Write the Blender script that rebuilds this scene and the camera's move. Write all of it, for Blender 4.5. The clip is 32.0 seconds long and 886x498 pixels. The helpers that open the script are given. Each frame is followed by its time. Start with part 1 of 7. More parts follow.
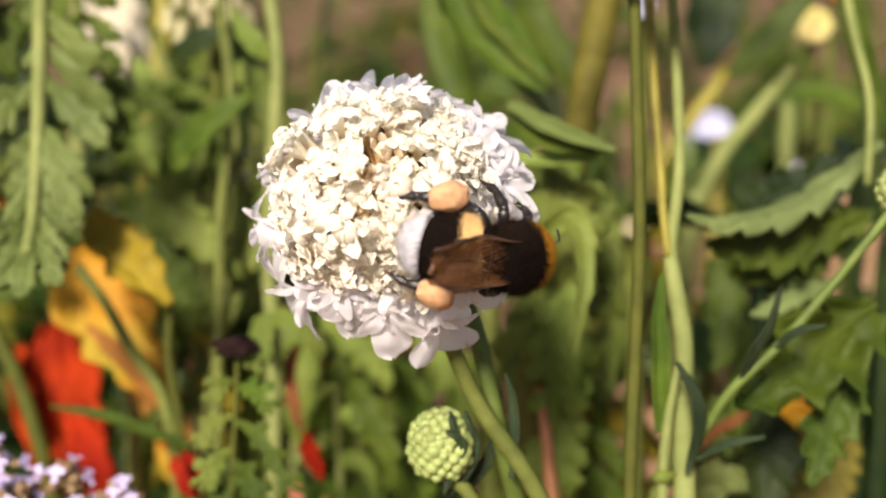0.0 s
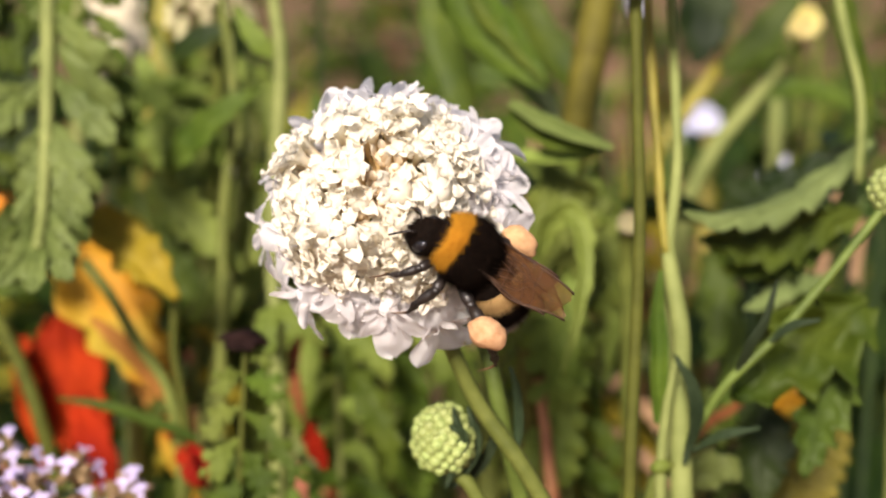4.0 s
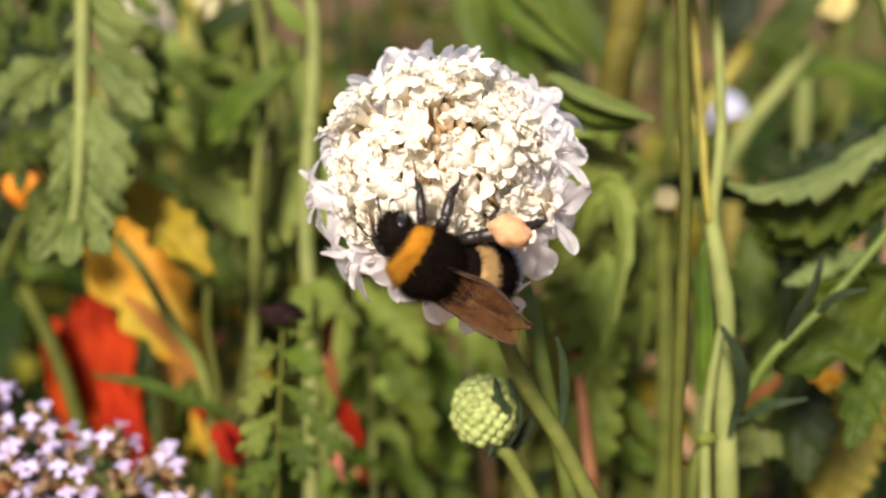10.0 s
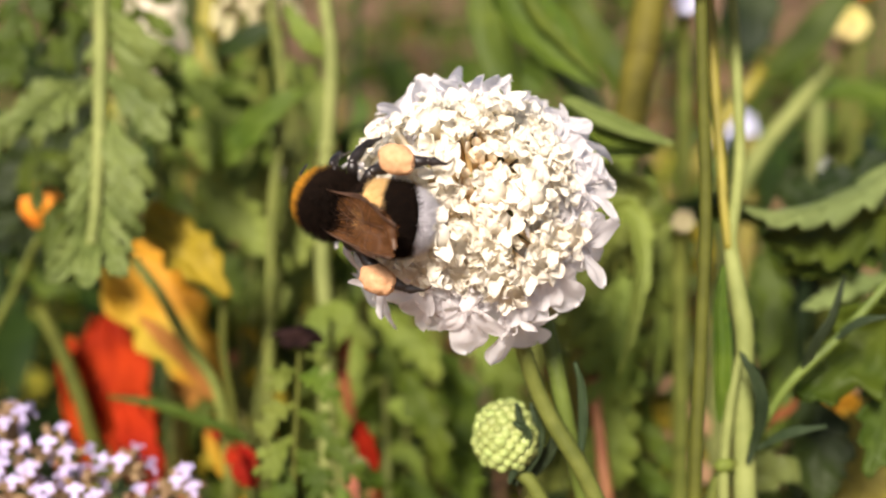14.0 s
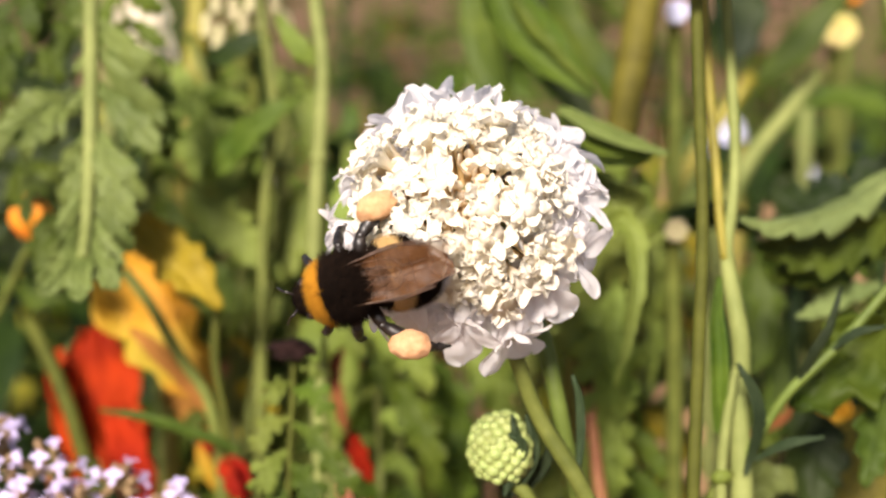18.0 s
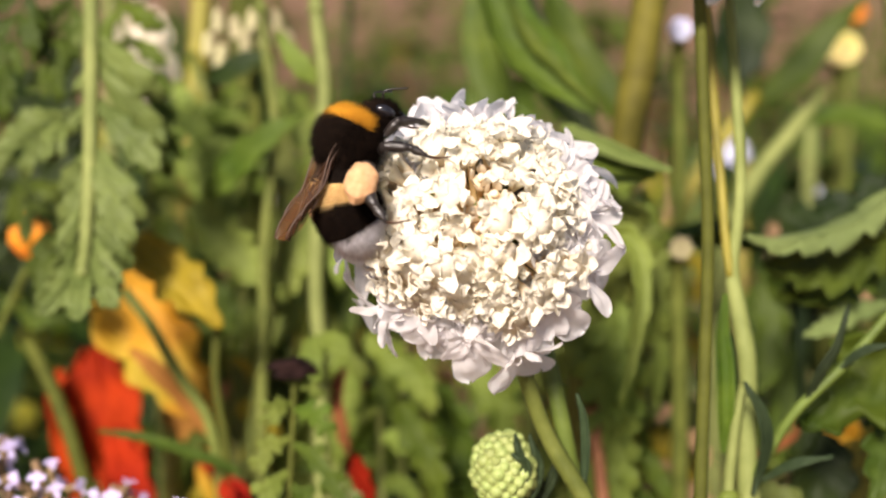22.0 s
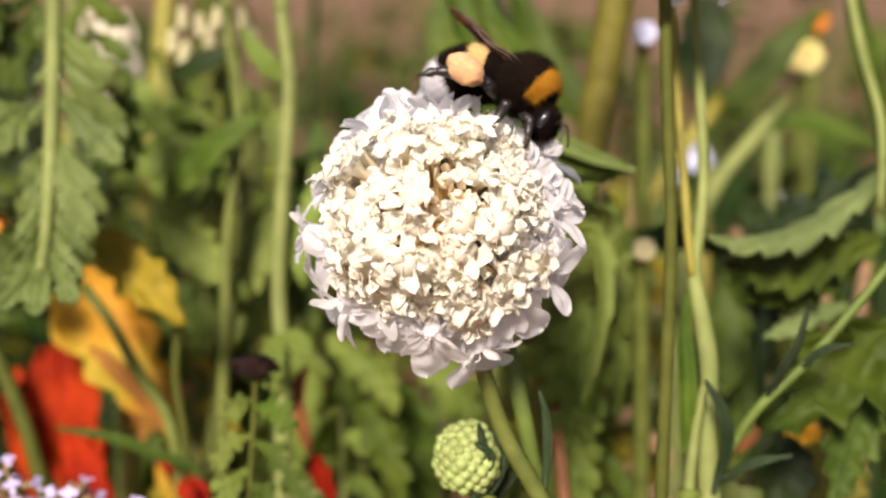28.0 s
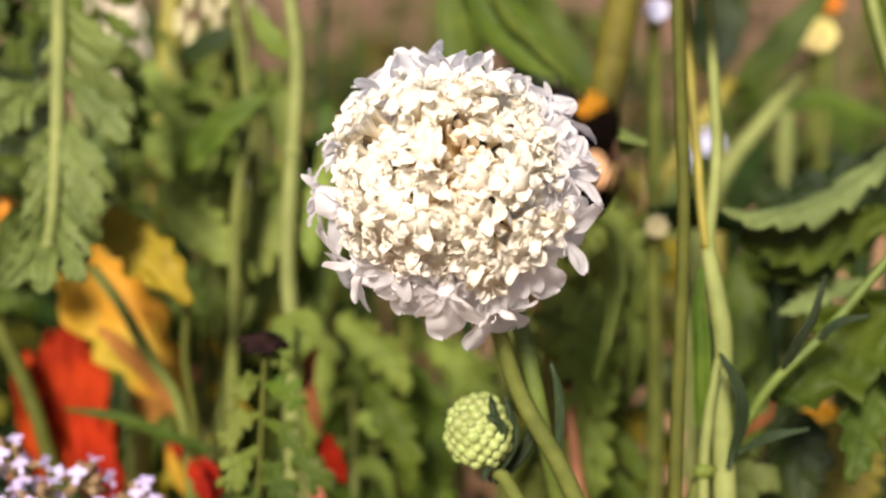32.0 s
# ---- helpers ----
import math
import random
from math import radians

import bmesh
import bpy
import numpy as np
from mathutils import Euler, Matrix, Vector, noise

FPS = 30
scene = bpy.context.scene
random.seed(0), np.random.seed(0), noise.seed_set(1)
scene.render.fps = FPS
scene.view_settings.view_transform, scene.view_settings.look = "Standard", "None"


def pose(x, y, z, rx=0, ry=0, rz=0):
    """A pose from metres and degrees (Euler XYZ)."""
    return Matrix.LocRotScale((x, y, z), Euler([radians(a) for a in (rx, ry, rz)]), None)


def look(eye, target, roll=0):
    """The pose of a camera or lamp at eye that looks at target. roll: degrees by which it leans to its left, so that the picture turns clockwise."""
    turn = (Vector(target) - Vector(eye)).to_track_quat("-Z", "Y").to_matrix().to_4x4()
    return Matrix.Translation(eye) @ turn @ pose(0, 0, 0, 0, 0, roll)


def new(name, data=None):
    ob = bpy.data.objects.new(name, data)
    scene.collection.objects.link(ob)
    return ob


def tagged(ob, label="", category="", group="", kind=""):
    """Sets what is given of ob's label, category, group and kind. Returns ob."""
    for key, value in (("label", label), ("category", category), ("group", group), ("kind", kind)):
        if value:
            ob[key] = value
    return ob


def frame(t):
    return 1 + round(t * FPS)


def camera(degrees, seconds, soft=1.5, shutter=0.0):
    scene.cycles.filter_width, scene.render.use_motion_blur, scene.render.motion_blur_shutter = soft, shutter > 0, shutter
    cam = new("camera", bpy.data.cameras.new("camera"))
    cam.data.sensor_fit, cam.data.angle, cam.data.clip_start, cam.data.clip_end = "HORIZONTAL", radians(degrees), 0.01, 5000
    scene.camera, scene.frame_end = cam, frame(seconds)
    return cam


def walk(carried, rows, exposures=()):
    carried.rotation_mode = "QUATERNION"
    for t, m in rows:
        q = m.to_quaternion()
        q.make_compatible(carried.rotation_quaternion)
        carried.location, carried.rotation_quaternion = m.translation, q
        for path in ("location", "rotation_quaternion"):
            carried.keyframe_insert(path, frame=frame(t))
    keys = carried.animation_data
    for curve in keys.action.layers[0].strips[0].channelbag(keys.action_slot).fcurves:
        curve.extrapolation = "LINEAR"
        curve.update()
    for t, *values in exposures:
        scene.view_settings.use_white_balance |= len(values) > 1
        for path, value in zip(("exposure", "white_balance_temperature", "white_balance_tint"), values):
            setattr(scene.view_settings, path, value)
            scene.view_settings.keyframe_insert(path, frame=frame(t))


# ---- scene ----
cam = camera(40, 32.0, soft=2.1, shutter=0.5)
cam.data.dof.use_dof = True
cam.data.dof.focus_distance = 0.11
cam.data.dof.aperture_fstop = 19
PATH = [
    (0, pose(0.00680, 0.00143, 0.60157, 74.566, 0.127, 0.655)),
    (0.5, pose(0.00583, 0.00082, 0.60181, 74.329, 0.180, 0.691)),
    (1, pose(0.00578, 0.00057, 0.60214, 74.356, 0.237, 0.510)),
    (1.5, pose(0.00615, 0.00112, 0.60032, 73.807, 0.340, 0.770)),
    (2, pose(0.00746, 0.00087, 0.60129, 74.200, 0.212, 0.781)),
    (2.5, pose(0.00711, 0.00031, 0.60228, 74.192, -0.122, 0.266)),
    (3, pose(0.00528, -0.00141, 0.60326, 74.217, -0.157, 0.148)),
    (3.5, pose(0.00460, -0.00202, 0.60386, 74.103, -0.102, -0.110)),
    (5.5, pose(0.00445, -0.00087, 0.60104, 73.974, -0.058, 0.312)),
    (6, pose(0.00481, -0.00128, 0.60104, 73.982, -0.165, 0.234)),
    (6.5, pose(0.00351, -0.00241, 0.60059, 73.879, -0.113, 0.447)),
    (7, pose(0.00108, -0.00220, 0.60212, 74.089, 0.078, 0.572)),
    (7.5, pose(0.00042, -0.00202, 0.60263, 74.066, 0.030, 0.292)),
    (8, pose(0.00040, -0.00198, 0.60168, 74.048, 0.192, 0.837)),
    (8.5, pose(0.00044, -0.00121, 0.60032, 73.796, 0.094, 0.841)),
    (9, pose(0.00047, -0.00145, 0.60063, 73.791, 0.013, 0.660)),
    (9.5, pose(0.00036, -0.00157, 0.60059, 73.673, -0.063, 0.319)),
    (10, pose(0.00102, -0.00153, 0.59985, 74.009, 0.119, 0.438)),
    (10.5, pose(0.00187, -0.00132, 0.60025, 73.868, -0.014, 0.150)),
    (11, pose(0.00056, -0.00141, 0.59916, 73.547, 0.171, 0.248)),
    (11.5, pose(0.00113, -0.00021, 0.59899, 74.289, 0.216, 0.598)),
    (12, pose(0.00094, 0.00061, 0.59986, 74.684, 0.127, 0.833)),
    (12.5, pose(0.00050, -0.00059, 0.60110, 74.770, 0.025, 0.595)),
    (13, pose(0.00048, -0.00159, 0.60207, 74.949, -0.146, 0.332)),
    (13.5, pose(0.00029, -0.00133, 0.60105, 74.768, 0.041, 1.013)),
    (15.5, pose(-0.00114, -0.00057, 0.60141, 74.171, 0.115, -0.071)),
    (16, pose(-0.00123, -0.00034, 0.60069, 73.854, 0.254, -0.080)),
    (16.5, pose(-0.00160, -0.00024, 0.59979, 74.084, 0.388, 0.473)),
    (17, pose(-0.00147, 0.00007, 0.60043, 74.472, 0.441, 0.596)),
    (17.5, pose(-0.00146, -0.00018, 0.60053, 74.431, 0.213, 0.150)),
    (18, pose(-0.00137, -0.00009, 0.60189, 74.768, 0.097, 0.080)),
    (18.5, pose(-0.00163, 0.00028, 0.60193, 74.909, 0.330, 0.637)),
    (19, pose(-0.00127, 0.00090, 0.60141, 74.823, 0.250, -0.022)),
    (19.5, pose(-0.00152, 0.00191, 0.59996, 75.066, 0.567, 0.876)),
    (20, pose(-0.00133, 0.00199, 0.59936, 74.956, 0.395, 0.318)),
    (20.5, pose(-0.00086, 0.00353, 0.59901, 75.201, 0.417, 0.445)),
    (21, pose(-0.00090, 0.00407, 0.59838, 75.232, 0.643, 1.044)),
    (21.5, pose(-0.00087, 0.00192, 0.59950, 75.543, 0.357, 0.388)),
    (22, pose(-0.00119, 0.00126, 0.60088, 75.849, 0.229, 0.233)),
    (22.5, pose(-0.00129, 0.00136, 0.60140, 75.811, 0.081, 0.020)),
    (23, pose(-0.00153, 0.00101, 0.60091, 75.721, 0.108, -0.278)),
    (23.5, pose(-0.00124, 0.00157, 0.60100, 76.179, 0.195, -0.336)),
    (24, pose(-0.00081, 0.00153, 0.60143, 76.519, 0.167, -0.423)),
    (24.5, pose(-0.00080, 0.00146, 0.60250, 76.661, -0.174, -1.009)),
    (25, pose(-0.00092, 0.00041, 0.60305, 76.786, -0.330, -1.077)),
    (25.5, pose(-0.00074, 0.00106, 0.60304, 77.231, -0.600, -1.518)),
    (27.5, pose(-0.00104, 0.00054, 0.60136, 76.567, -1.180, -2.427)),
    (28, pose(-0.00117, 0.00125, 0.59951, 76.266, -0.718, -1.284)),
    (28.5, pose(-0.00091, 0.00260, 0.59846, 76.541, -0.508, -1.416)),
    (29, pose(-0.00065, 0.00273, 0.59808, 76.598, -0.522, -1.387)),
    (29.5, pose(-0.00090, 0.00197, 0.59867, 76.703, -0.566, -1.101)),
    (30, pose(-0.00080, 0.00141, 0.59861, 76.565, -0.539, -1.195)),
    (30.5, pose(-0.00094, 0.00206, 0.59819, 76.238, -0.533, -1.287)),
    (31, pose(-0.00063, 0.00212, 0.59724, 76.244, -0.391, -0.916)),
    (31.5, pose(-0.00065, 0.00198, 0.59747, 76.114, -0.357, -1.052)),
    (32, pose(-0.00085, 0.00226, 0.59682, 76.030, -0.245, -0.805)),
]
walk(cam, PATH, exposures=[(0.0, 1.05, 6950, 17), (9.0, 1.04, 6950, 17), (13.0, 1.11, 6950, 17), (16.0, 1.25, 6950, 17), (19.0, 1.25, 6950, 17), (23.0, 1.09, 6950, 17), (25.0, 1.13, 6950, 17), (28.0, 1.01, 6950, 17), (32.0, 1.03, 6950, 17)])

# world: a bright, lightly clouded sky, and one soft sun
world = bpy.data.worlds.new("world")
scene.world = world
world.use_nodes = True
wn = world.node_tree.nodes
sky = wn.new("ShaderNodeTexSky")
sky.sky_type = "NISHITA"
sky.sun_disc = False
sky.sun_elevation = radians(37)
sky.sun_rotation = radians(195)
wn["Background"].inputs["Strength"].default_value = 0.053
world.node_tree.links.new(sky.outputs["Color"], wn["Background"].inputs["Color"])
sun = new("sun", bpy.data.lights.new("sun", "SUN"))
sun.data.energy = 4.6
sun.data.angle = radians(12)
sun.data.color = (1.0, 0.95, 0.87)
sun.matrix_world = look((-0.34, -1.25, 0.98), (0, 0.0, 0.0))


# ---------------------------------------------------------------- materials
def material(name):
    m = bpy.data.materials.new(name)
    m.use_nodes = True
    n, l = m.node_tree.nodes, m.node_tree.links
    return m, n, l, n["Principled BSDF"]


def noise_node(n, l, scale, detail=4.0, rough=0.6):
    tc = n.new("ShaderNodeTexCoord")
    tx = n.new("ShaderNodeTexNoise")
    tx.inputs["Scale"].default_value = scale
    tx.inputs["Detail"].default_value = detail
    tx.inputs["Roughness"].default_value = rough
    l.new(tc.outputs["Object"], tx.inputs["Vector"])
    return tx


def ramp_node(n, l, source, stops):
    r = n.new("ShaderNodeValToRGB")
    e = r.color_ramp.elements
    while len(e) < len(stops):
        e.new(0.5)
    for i, (at, col) in enumerate(stops):
        e[i].position, e[i].color = at, (*col, 1)
    l.new(source, r.inputs["Fac"])
    return r


def mix_rgb(n, l, fac, a, b, mode="MIX"):
    x = n.new("ShaderNodeMix")
    x.data_type, x.blend_type = "RGBA", mode
    for sock, v in ((x.inputs[0], fac), (x.inputs[6], a), (x.inputs[7], b)):
        if hasattr(v, "links"):
            l.new(v, sock)
        elif isinstance(v, tuple):
            sock.default_value = (*v, 1)
        else:
            sock.default_value = v
    return x.outputs[2]


def bump(n, l, b, height, strength, dist):
    u = n.new("ShaderNodeBump")
    u.inputs["Strength"].default_value = strength
    u.inputs["Distance"].default_value = dist
    l.new(height, u.inputs["Height"])
    l.new(u.outputs["Normal"], b.inputs["Normal"])


def vary(n, l, colour, amount):
    """Small differences in value and hue from object to object."""
    oi = n.new("ShaderNodeObjectInfo")
    h = n.new("ShaderNodeHueSaturation")
    mr = n.new("ShaderNodeMapRange")
    mr.inputs["To Min"].default_value, mr.inputs["To Max"].default_value = 1 - amount, 1 + amount
    l.new(oi.outputs["Random"], mr.inputs["Value"])
    l.new(mr.outputs["Result"], h.inputs["Value"])
    mh = n.new("ShaderNodeMapRange")
    mh.inputs["To Min"].default_value, mh.inputs["To Max"].default_value = 0.5 - amount * 0.06, 0.5 + amount * 0.06
    l.new(oi.outputs["Random"], mh.inputs["Value"])
    l.new(mh.outputs["Result"], h.inputs["Hue"])
    l.new(colour, h.inputs["Color"])
    return h.outputs["Color"]


def thin(m, n, l, b, colour, share):
    """Light that passes through a thin leaf or petal."""
    tr = n.new("ShaderNodeBsdfTranslucent")
    l.new(colour, tr.inputs["Color"])
    mx = n.new("ShaderNodeMixShader")
    mx.inputs[0].default_value = share
    out = n["Material Output"]
    l.new(b.outputs[0], mx.inputs[1])
    l.new(tr.outputs[0], mx.inputs[2])
    l.new(mx.outputs[0], out.inputs["Surface"])


def leaf_mat(name, dark, light, spot=None, rough=0.55, scale=90, share=0.3, amount=0.18):
    m, n, l, b = material(name)
    t1 = noise_node(n, l, scale)
    t2 = noise_node(n, l, scale * 9, 6)
    r = ramp_node(n, l, t1.outputs["Fac"], [(0.3, dark), (0.7, light)])
    c = mix_rgb(n, l, 0.35, r.outputs["Color"], ramp_node(n, l, t2.outputs["Fac"], [(0.3, (0.55,) * 3), (0.75, (1.25,) * 3)]).outputs["Color"], "MULTIPLY")
    if spot:
        t3 = noise_node(n, l, scale * 0.45, 3)
        f = ramp_node(n, l, t3.outputs["Fac"], [(0.52, (0, 0, 0)), (0.64, (1, 1, 1))])
        c = mix_rgb(n, l, f.outputs["Color"], c, spot)
    c = vary(n, l, c, amount)
    l.new(c, b.inputs["Base Color"])
    b.inputs["Roughness"].default_value = rough
    b.inputs["Specular IOR Level"].default_value = 0.2
    bump(n, l, b, t2.outputs["Fac"], 0.5, 0.0004)
    thin(m, n, l, b, c, share)
    return m


def solid_mat(name, dark, light, rough=0.6, scale=300, amount=0.1, bumpy=0.4, dist=0.0002, spec=0.4):
    m, n, l, b = material(name)
    t1 = noise_node(n, l, scale)
    t2 = noise_node(n, l, scale * 7)
    r = ramp_node(n, l, t1.outputs["Fac"], [(0.3, dark), (0.7, light)])
    c = vary(n, l, r.outputs["Color"], amount)
    l.new(c, b.inputs["Base Color"])
    b.inputs["Roughness"].default_value = rough
    b.inputs["Specular IOR Level"].default_value = spec
    bump(n, l, b, t2.outputs["Fac"], bumpy, dist)
    return m


def petal_mat(name, base, throat, share=0.3, depth=0.0, reach=0.004):
    """White petals; the throat colour lies near the floret's foot (its local origin)."""
    m, n, l, b = material(name)
    tc = n.new("ShaderNodeTexCoord")
    sep = n.new("ShaderNodeSeparateXYZ")
    l.new(tc.outputs["Object"], sep.inputs[0])
    mr = n.new("ShaderNodeMapRange")
    mr.inputs["From Min"].default_value, mr.inputs["From Max"].default_value = depth, depth + reach
    l.new(sep.outputs["Z"], mr.inputs["Value"])
    t = noise_node(n, l, 900, 5)
    c = mix_rgb(n, l, mr.outputs["Result"], throat, base)
    c = mix_rgb(n, l, 0.25, c, ramp_node(n, l, t.outputs["Fac"], [(0.3, (0.9, 0.89, 0.89)), (0.7, (1, 1, 1))]).outputs["Color"], "MULTIPLY")
    c = vary(n, l, c, 0.04)
    l.new(c, b.inputs["Base Color"])
    b.inputs["Roughness"].default_value = 0.75
    b.inputs["Specular IOR Level"].default_value = 0.08
    bump(n, l, b, t.outputs["Fac"], 0.35, 0.0002)
    thin(m, n, l, b, c, share)
    return m


PETAL = petal_mat("white_petal", (0.86, 0.84, 0.845), (0.84, 0.78, 0.62), 0.6, 0.006, 0.004)
FLORET = petal_mat("cream_floret", (0.86, 0.82, 0.71), (0.8, 0.58, 0.28), 0.5, 0.0075, 0.0034)
CREAMBUD = petal_mat("closed_floret", (0.9, 0.84, 0.72), (0.68, 0.46, 0.2), 0.38, 0.0072, 0.0036)
RECEPT = solid_mat("receptacle_green", (0.09, 0.12, 0.02), (0.24, 0.24, 0.07), 0.7, 700)
STEM = solid_mat("fresh_stem", (0.062, 0.078, 0.012), (0.122, 0.14, 0.028), 0.65, 260, 0.08, 0.4, 0.0002, 0.25)
STEM_OLIVE = solid_mat("olive_stem", (0.036, 0.042, 0.004), (0.072, 0.08, 0.01), 0.75, 200, 0.1, 0.4, 0.0002, 0.2)
STEM_PALE = solid_mat("pale_stem", (0.1, 0.12, 0.03), (0.18, 0.2, 0.06), 0.7, 160, 0.08, 0.4, 0.0002, 0.25)
STEM_KHAKI = solid_mat("khaki_stem", (0.05, 0.042, 0.004), (0.1, 0.084, 0.01), 0.7, 160, 0.08, 0.4, 0.0002, 0.2)
STEM_SHOOT = solid_mat("shoot_green", (0.05, 0.075, 0.01), (0.1, 0.14, 0.024), 0.6, 260, 0.08, 0.4, 0.0002, 0.3)
STEM_RED = solid_mat("reddish_stem", (0.22, 0.07, 0.03), (0.36, 0.15, 0.06), 0.6, 200)
STEM_OCHRE = solid_mat("ochre_stem", (0.12, 0.105, 0.009), (0.22, 0.185, 0.024), 0.6, 160)
BEAD = solid_mat("bud_bead", (0.16, 0.21, 0.05), (0.3, 0.345, 0.12), 0.5, 900, 0.14)
BRACT = leaf_mat("bract_green", (0.012, 0.023, 0.008), (0.032, 0.05, 0.02), None, 0.6, 200, 0.12)
LEAF = leaf_mat("leaf_green", (0.034, 0.07, 0.005), (0.115, 0.165, 0.018), share=0.38)
LEAF_MID = leaf_mat("leaf_mid", (0.024, 0.045, 0.004), (0.08, 0.115, 0.013))
LEAF_GREY = leaf_mat("leaf_grey_green", (0.075, 0.105, 0.024), (0.165, 0.205, 0.055))
LEAF_PALE = leaf_mat("leaf_pale", (0.1, 0.145, 0.018), (0.24, 0.3, 0.06), share=0.42)
LEAF_SAGE = leaf_mat("leaf_sage", (0.095, 0.13, 0.04), (0.21, 0.265, 0.09))
# deep green that also holds the shade of gaps between leaves
LEAF_DARK_SHADE = leaf_mat("leaf_dark_shade", (0.006, 0.016, 0.002), (0.026, 0.044, 0.006))
LEAF_YELLOW = leaf_mat("leaf_yellowing", (0.46, 0.21, 0.012), (0.64, 0.36, 0.03), (0.44, 0.32, 0.03), 0.6, 75, 0.4, 0.06)
ORANGE = leaf_mat("orange_petal", (0.2, 0.011, 0.001), (0.42, 0.04, 0.002), None, 0.9, 110, 0.25)
AMBER = leaf_mat("amber_petal", (0.75, 0.2, 0.02), (0.85, 0.32, 0.04), None, 0.5, 60, 0.35)
BELL = leaf_mat("bell_cream", (0.36, 0.32, 0.17), (0.52, 0.47, 0.28), None, 0.6, 60, 0.35)
CREAM = leaf_mat("cream_petal", (0.66, 0.58, 0.42), (0.8, 0.75, 0.6), None, 0.6, 60, 0.35)
LILAC = petal_mat("lilac_petal", (0.61, 0.53, 0.8), (0.4, 0.26, 0.5), 0.3, 0.0, 0.0012)
CALYX = solid_mat("calyx", (0.13, 0.07, 0.04), (0.24, 0.165, 0.075), 0.7, 500)
PALE_YELLOW = leaf_mat("pale_yellow_petal", (0.6, 0.5, 0.14), (0.75, 0.66, 0.3), None, 0.6, 60, 0.3)
YELLOW_GREEN = leaf_mat("yellow_green_leaf", (0.24, 0.2, 0.012), (0.42, 0.33, 0.025), None, 0.6, 60, 0.35)
PALEBLUE = leaf_mat("pale_blue_petal", (0.55, 0.56, 0.78), (0.72, 0.74, 0.88), None, 0.6, 80, 0.3)
DRY = leaf_mat("dry_leaf", (0.24, 0.13, 0.065), (0.42, 0.25, 0.15), None, 0.8, 40)
WITHERED = solid_mat("withered", (0.006, 0.003, 0.003), (0.03, 0.014, 0.011), 0.9, 500, 0.1, 0.8, 0.0006, 0.1)
LEAF_COPPER = leaf_mat("copper_leaf", (0.26, 0.1, 0.02), (0.42, 0.19, 0.04), None, 0.8, 60)
CORAL = leaf_mat("coral_petal", (0.5, 0.16, 0.09), (0.66, 0.28, 0.17), None, 0.7, 80)
PINK_TAN = leaf_mat("pinkish_tan_leaf", (0.26, 0.16, 0.07), (0.42, 0.28, 0.14), None, 0.8, 70)
RUST = leaf_mat("rusty_leaf", (0.12, 0.034, 0.013), (0.24, 0.075, 0.026), None, 0.7, 80)
GROUNDMAT = solid_mat("brown_soil", (0.09, 0.052, 0.028), (0.23, 0.132, 0.082), 0.95, 5, 0.0, 0.8, 0.01, 0.1)


def fur_mat(name, root, tip, rough=0.9):
    m, n, l, b = material(name)
    g = n.new("ShaderNodeNewGeometry")
    r = ramp_node(n, l, g.outputs["Random Per Island"], [(0.0, root), (1.0, tip)])
    t = noise_node(n, l, 500, 3)
    c = mix_rgb(n, l, 0.5, r.outputs["Color"], ramp_node(n, l, t.outputs["Fac"], [(0.3, (0.6,) * 3), (0.7, (1.2,) * 3)]).outputs["Color"], "MULTIPLY")
    l.new(c, b.inputs["Base Color"])
    b.inputs["Roughness"].default_value = rough
    b.inputs["Specular IOR Level"].default_value = 0.06
    return m


FUR_BLACK = fur_mat("black_fur", (0.003, 0.002, 0.0014), (0.014, 0.0075, 0.0045))
FUR_YELLOW = fur_mat("yellow_fur", (0.32, 0.135, 0.01), (0.45, 0.21, 0.022))
FUR_BUFF = fur_mat("buff_fur", (0.42, 0.26, 0.1), (0.6, 0.4, 0.18))
FUR_WHITE = fur_mat("white_fur", (0.5, 0.48, 0.5), (0.82, 0.8, 0.83))
CHITIN = solid_mat("black_chitin", (0.006, 0.0045, 0.004), (0.02, 0.0145, 0.012), 0.4, 900, 0.0, 0.3, 0.0001, 0.5)
EYE = solid_mat("compound_eye", (0.006, 0.006, 0.008), (0.014, 0.013, 0.016), 0.2, 2500, 0.0, 0.3, 0.00005, 0.6)
TARSUS = solid_mat("brown_tarsus", (0.05, 0.024, 0.012), (0.11, 0.055, 0.025), 0.45, 900, 0.0, 0.3, 0.0001)
POLLEN = solid_mat("pollen_load", (0.49, 0.25, 0.115), (0.63, 0.37, 0.2), 0.75, 1500, 0.03, 0.7, 0.0003, 0.2)
VEIN = solid_mat("wing_vein", (0.035, 0.018, 0.01), (0.07, 0.035, 0.018), 0.5, 900)


def wing_mat():
    m, n, l, b = material("wing_membrane")
    t = noise_node(n, l, 700, 4)
    r = ramp_node(n, l, t.outputs["Fac"], [(0.3, (0.05, 0.02, 0.007)), (0.7, (0.11, 0.045, 0.014))])
    l.new(r.outputs["Color"], b.inputs["Base Color"])
    b.inputs["Roughness"].default_value = 0.42
    b.inputs["Specular IOR Level"].default_value = 0.3
    b.inputs["Alpha"].default_value = 0.62
    bump(n, l, b, t.outputs["Fac"], 0.4, 0.0002)
    return m


WING = wing_mat()


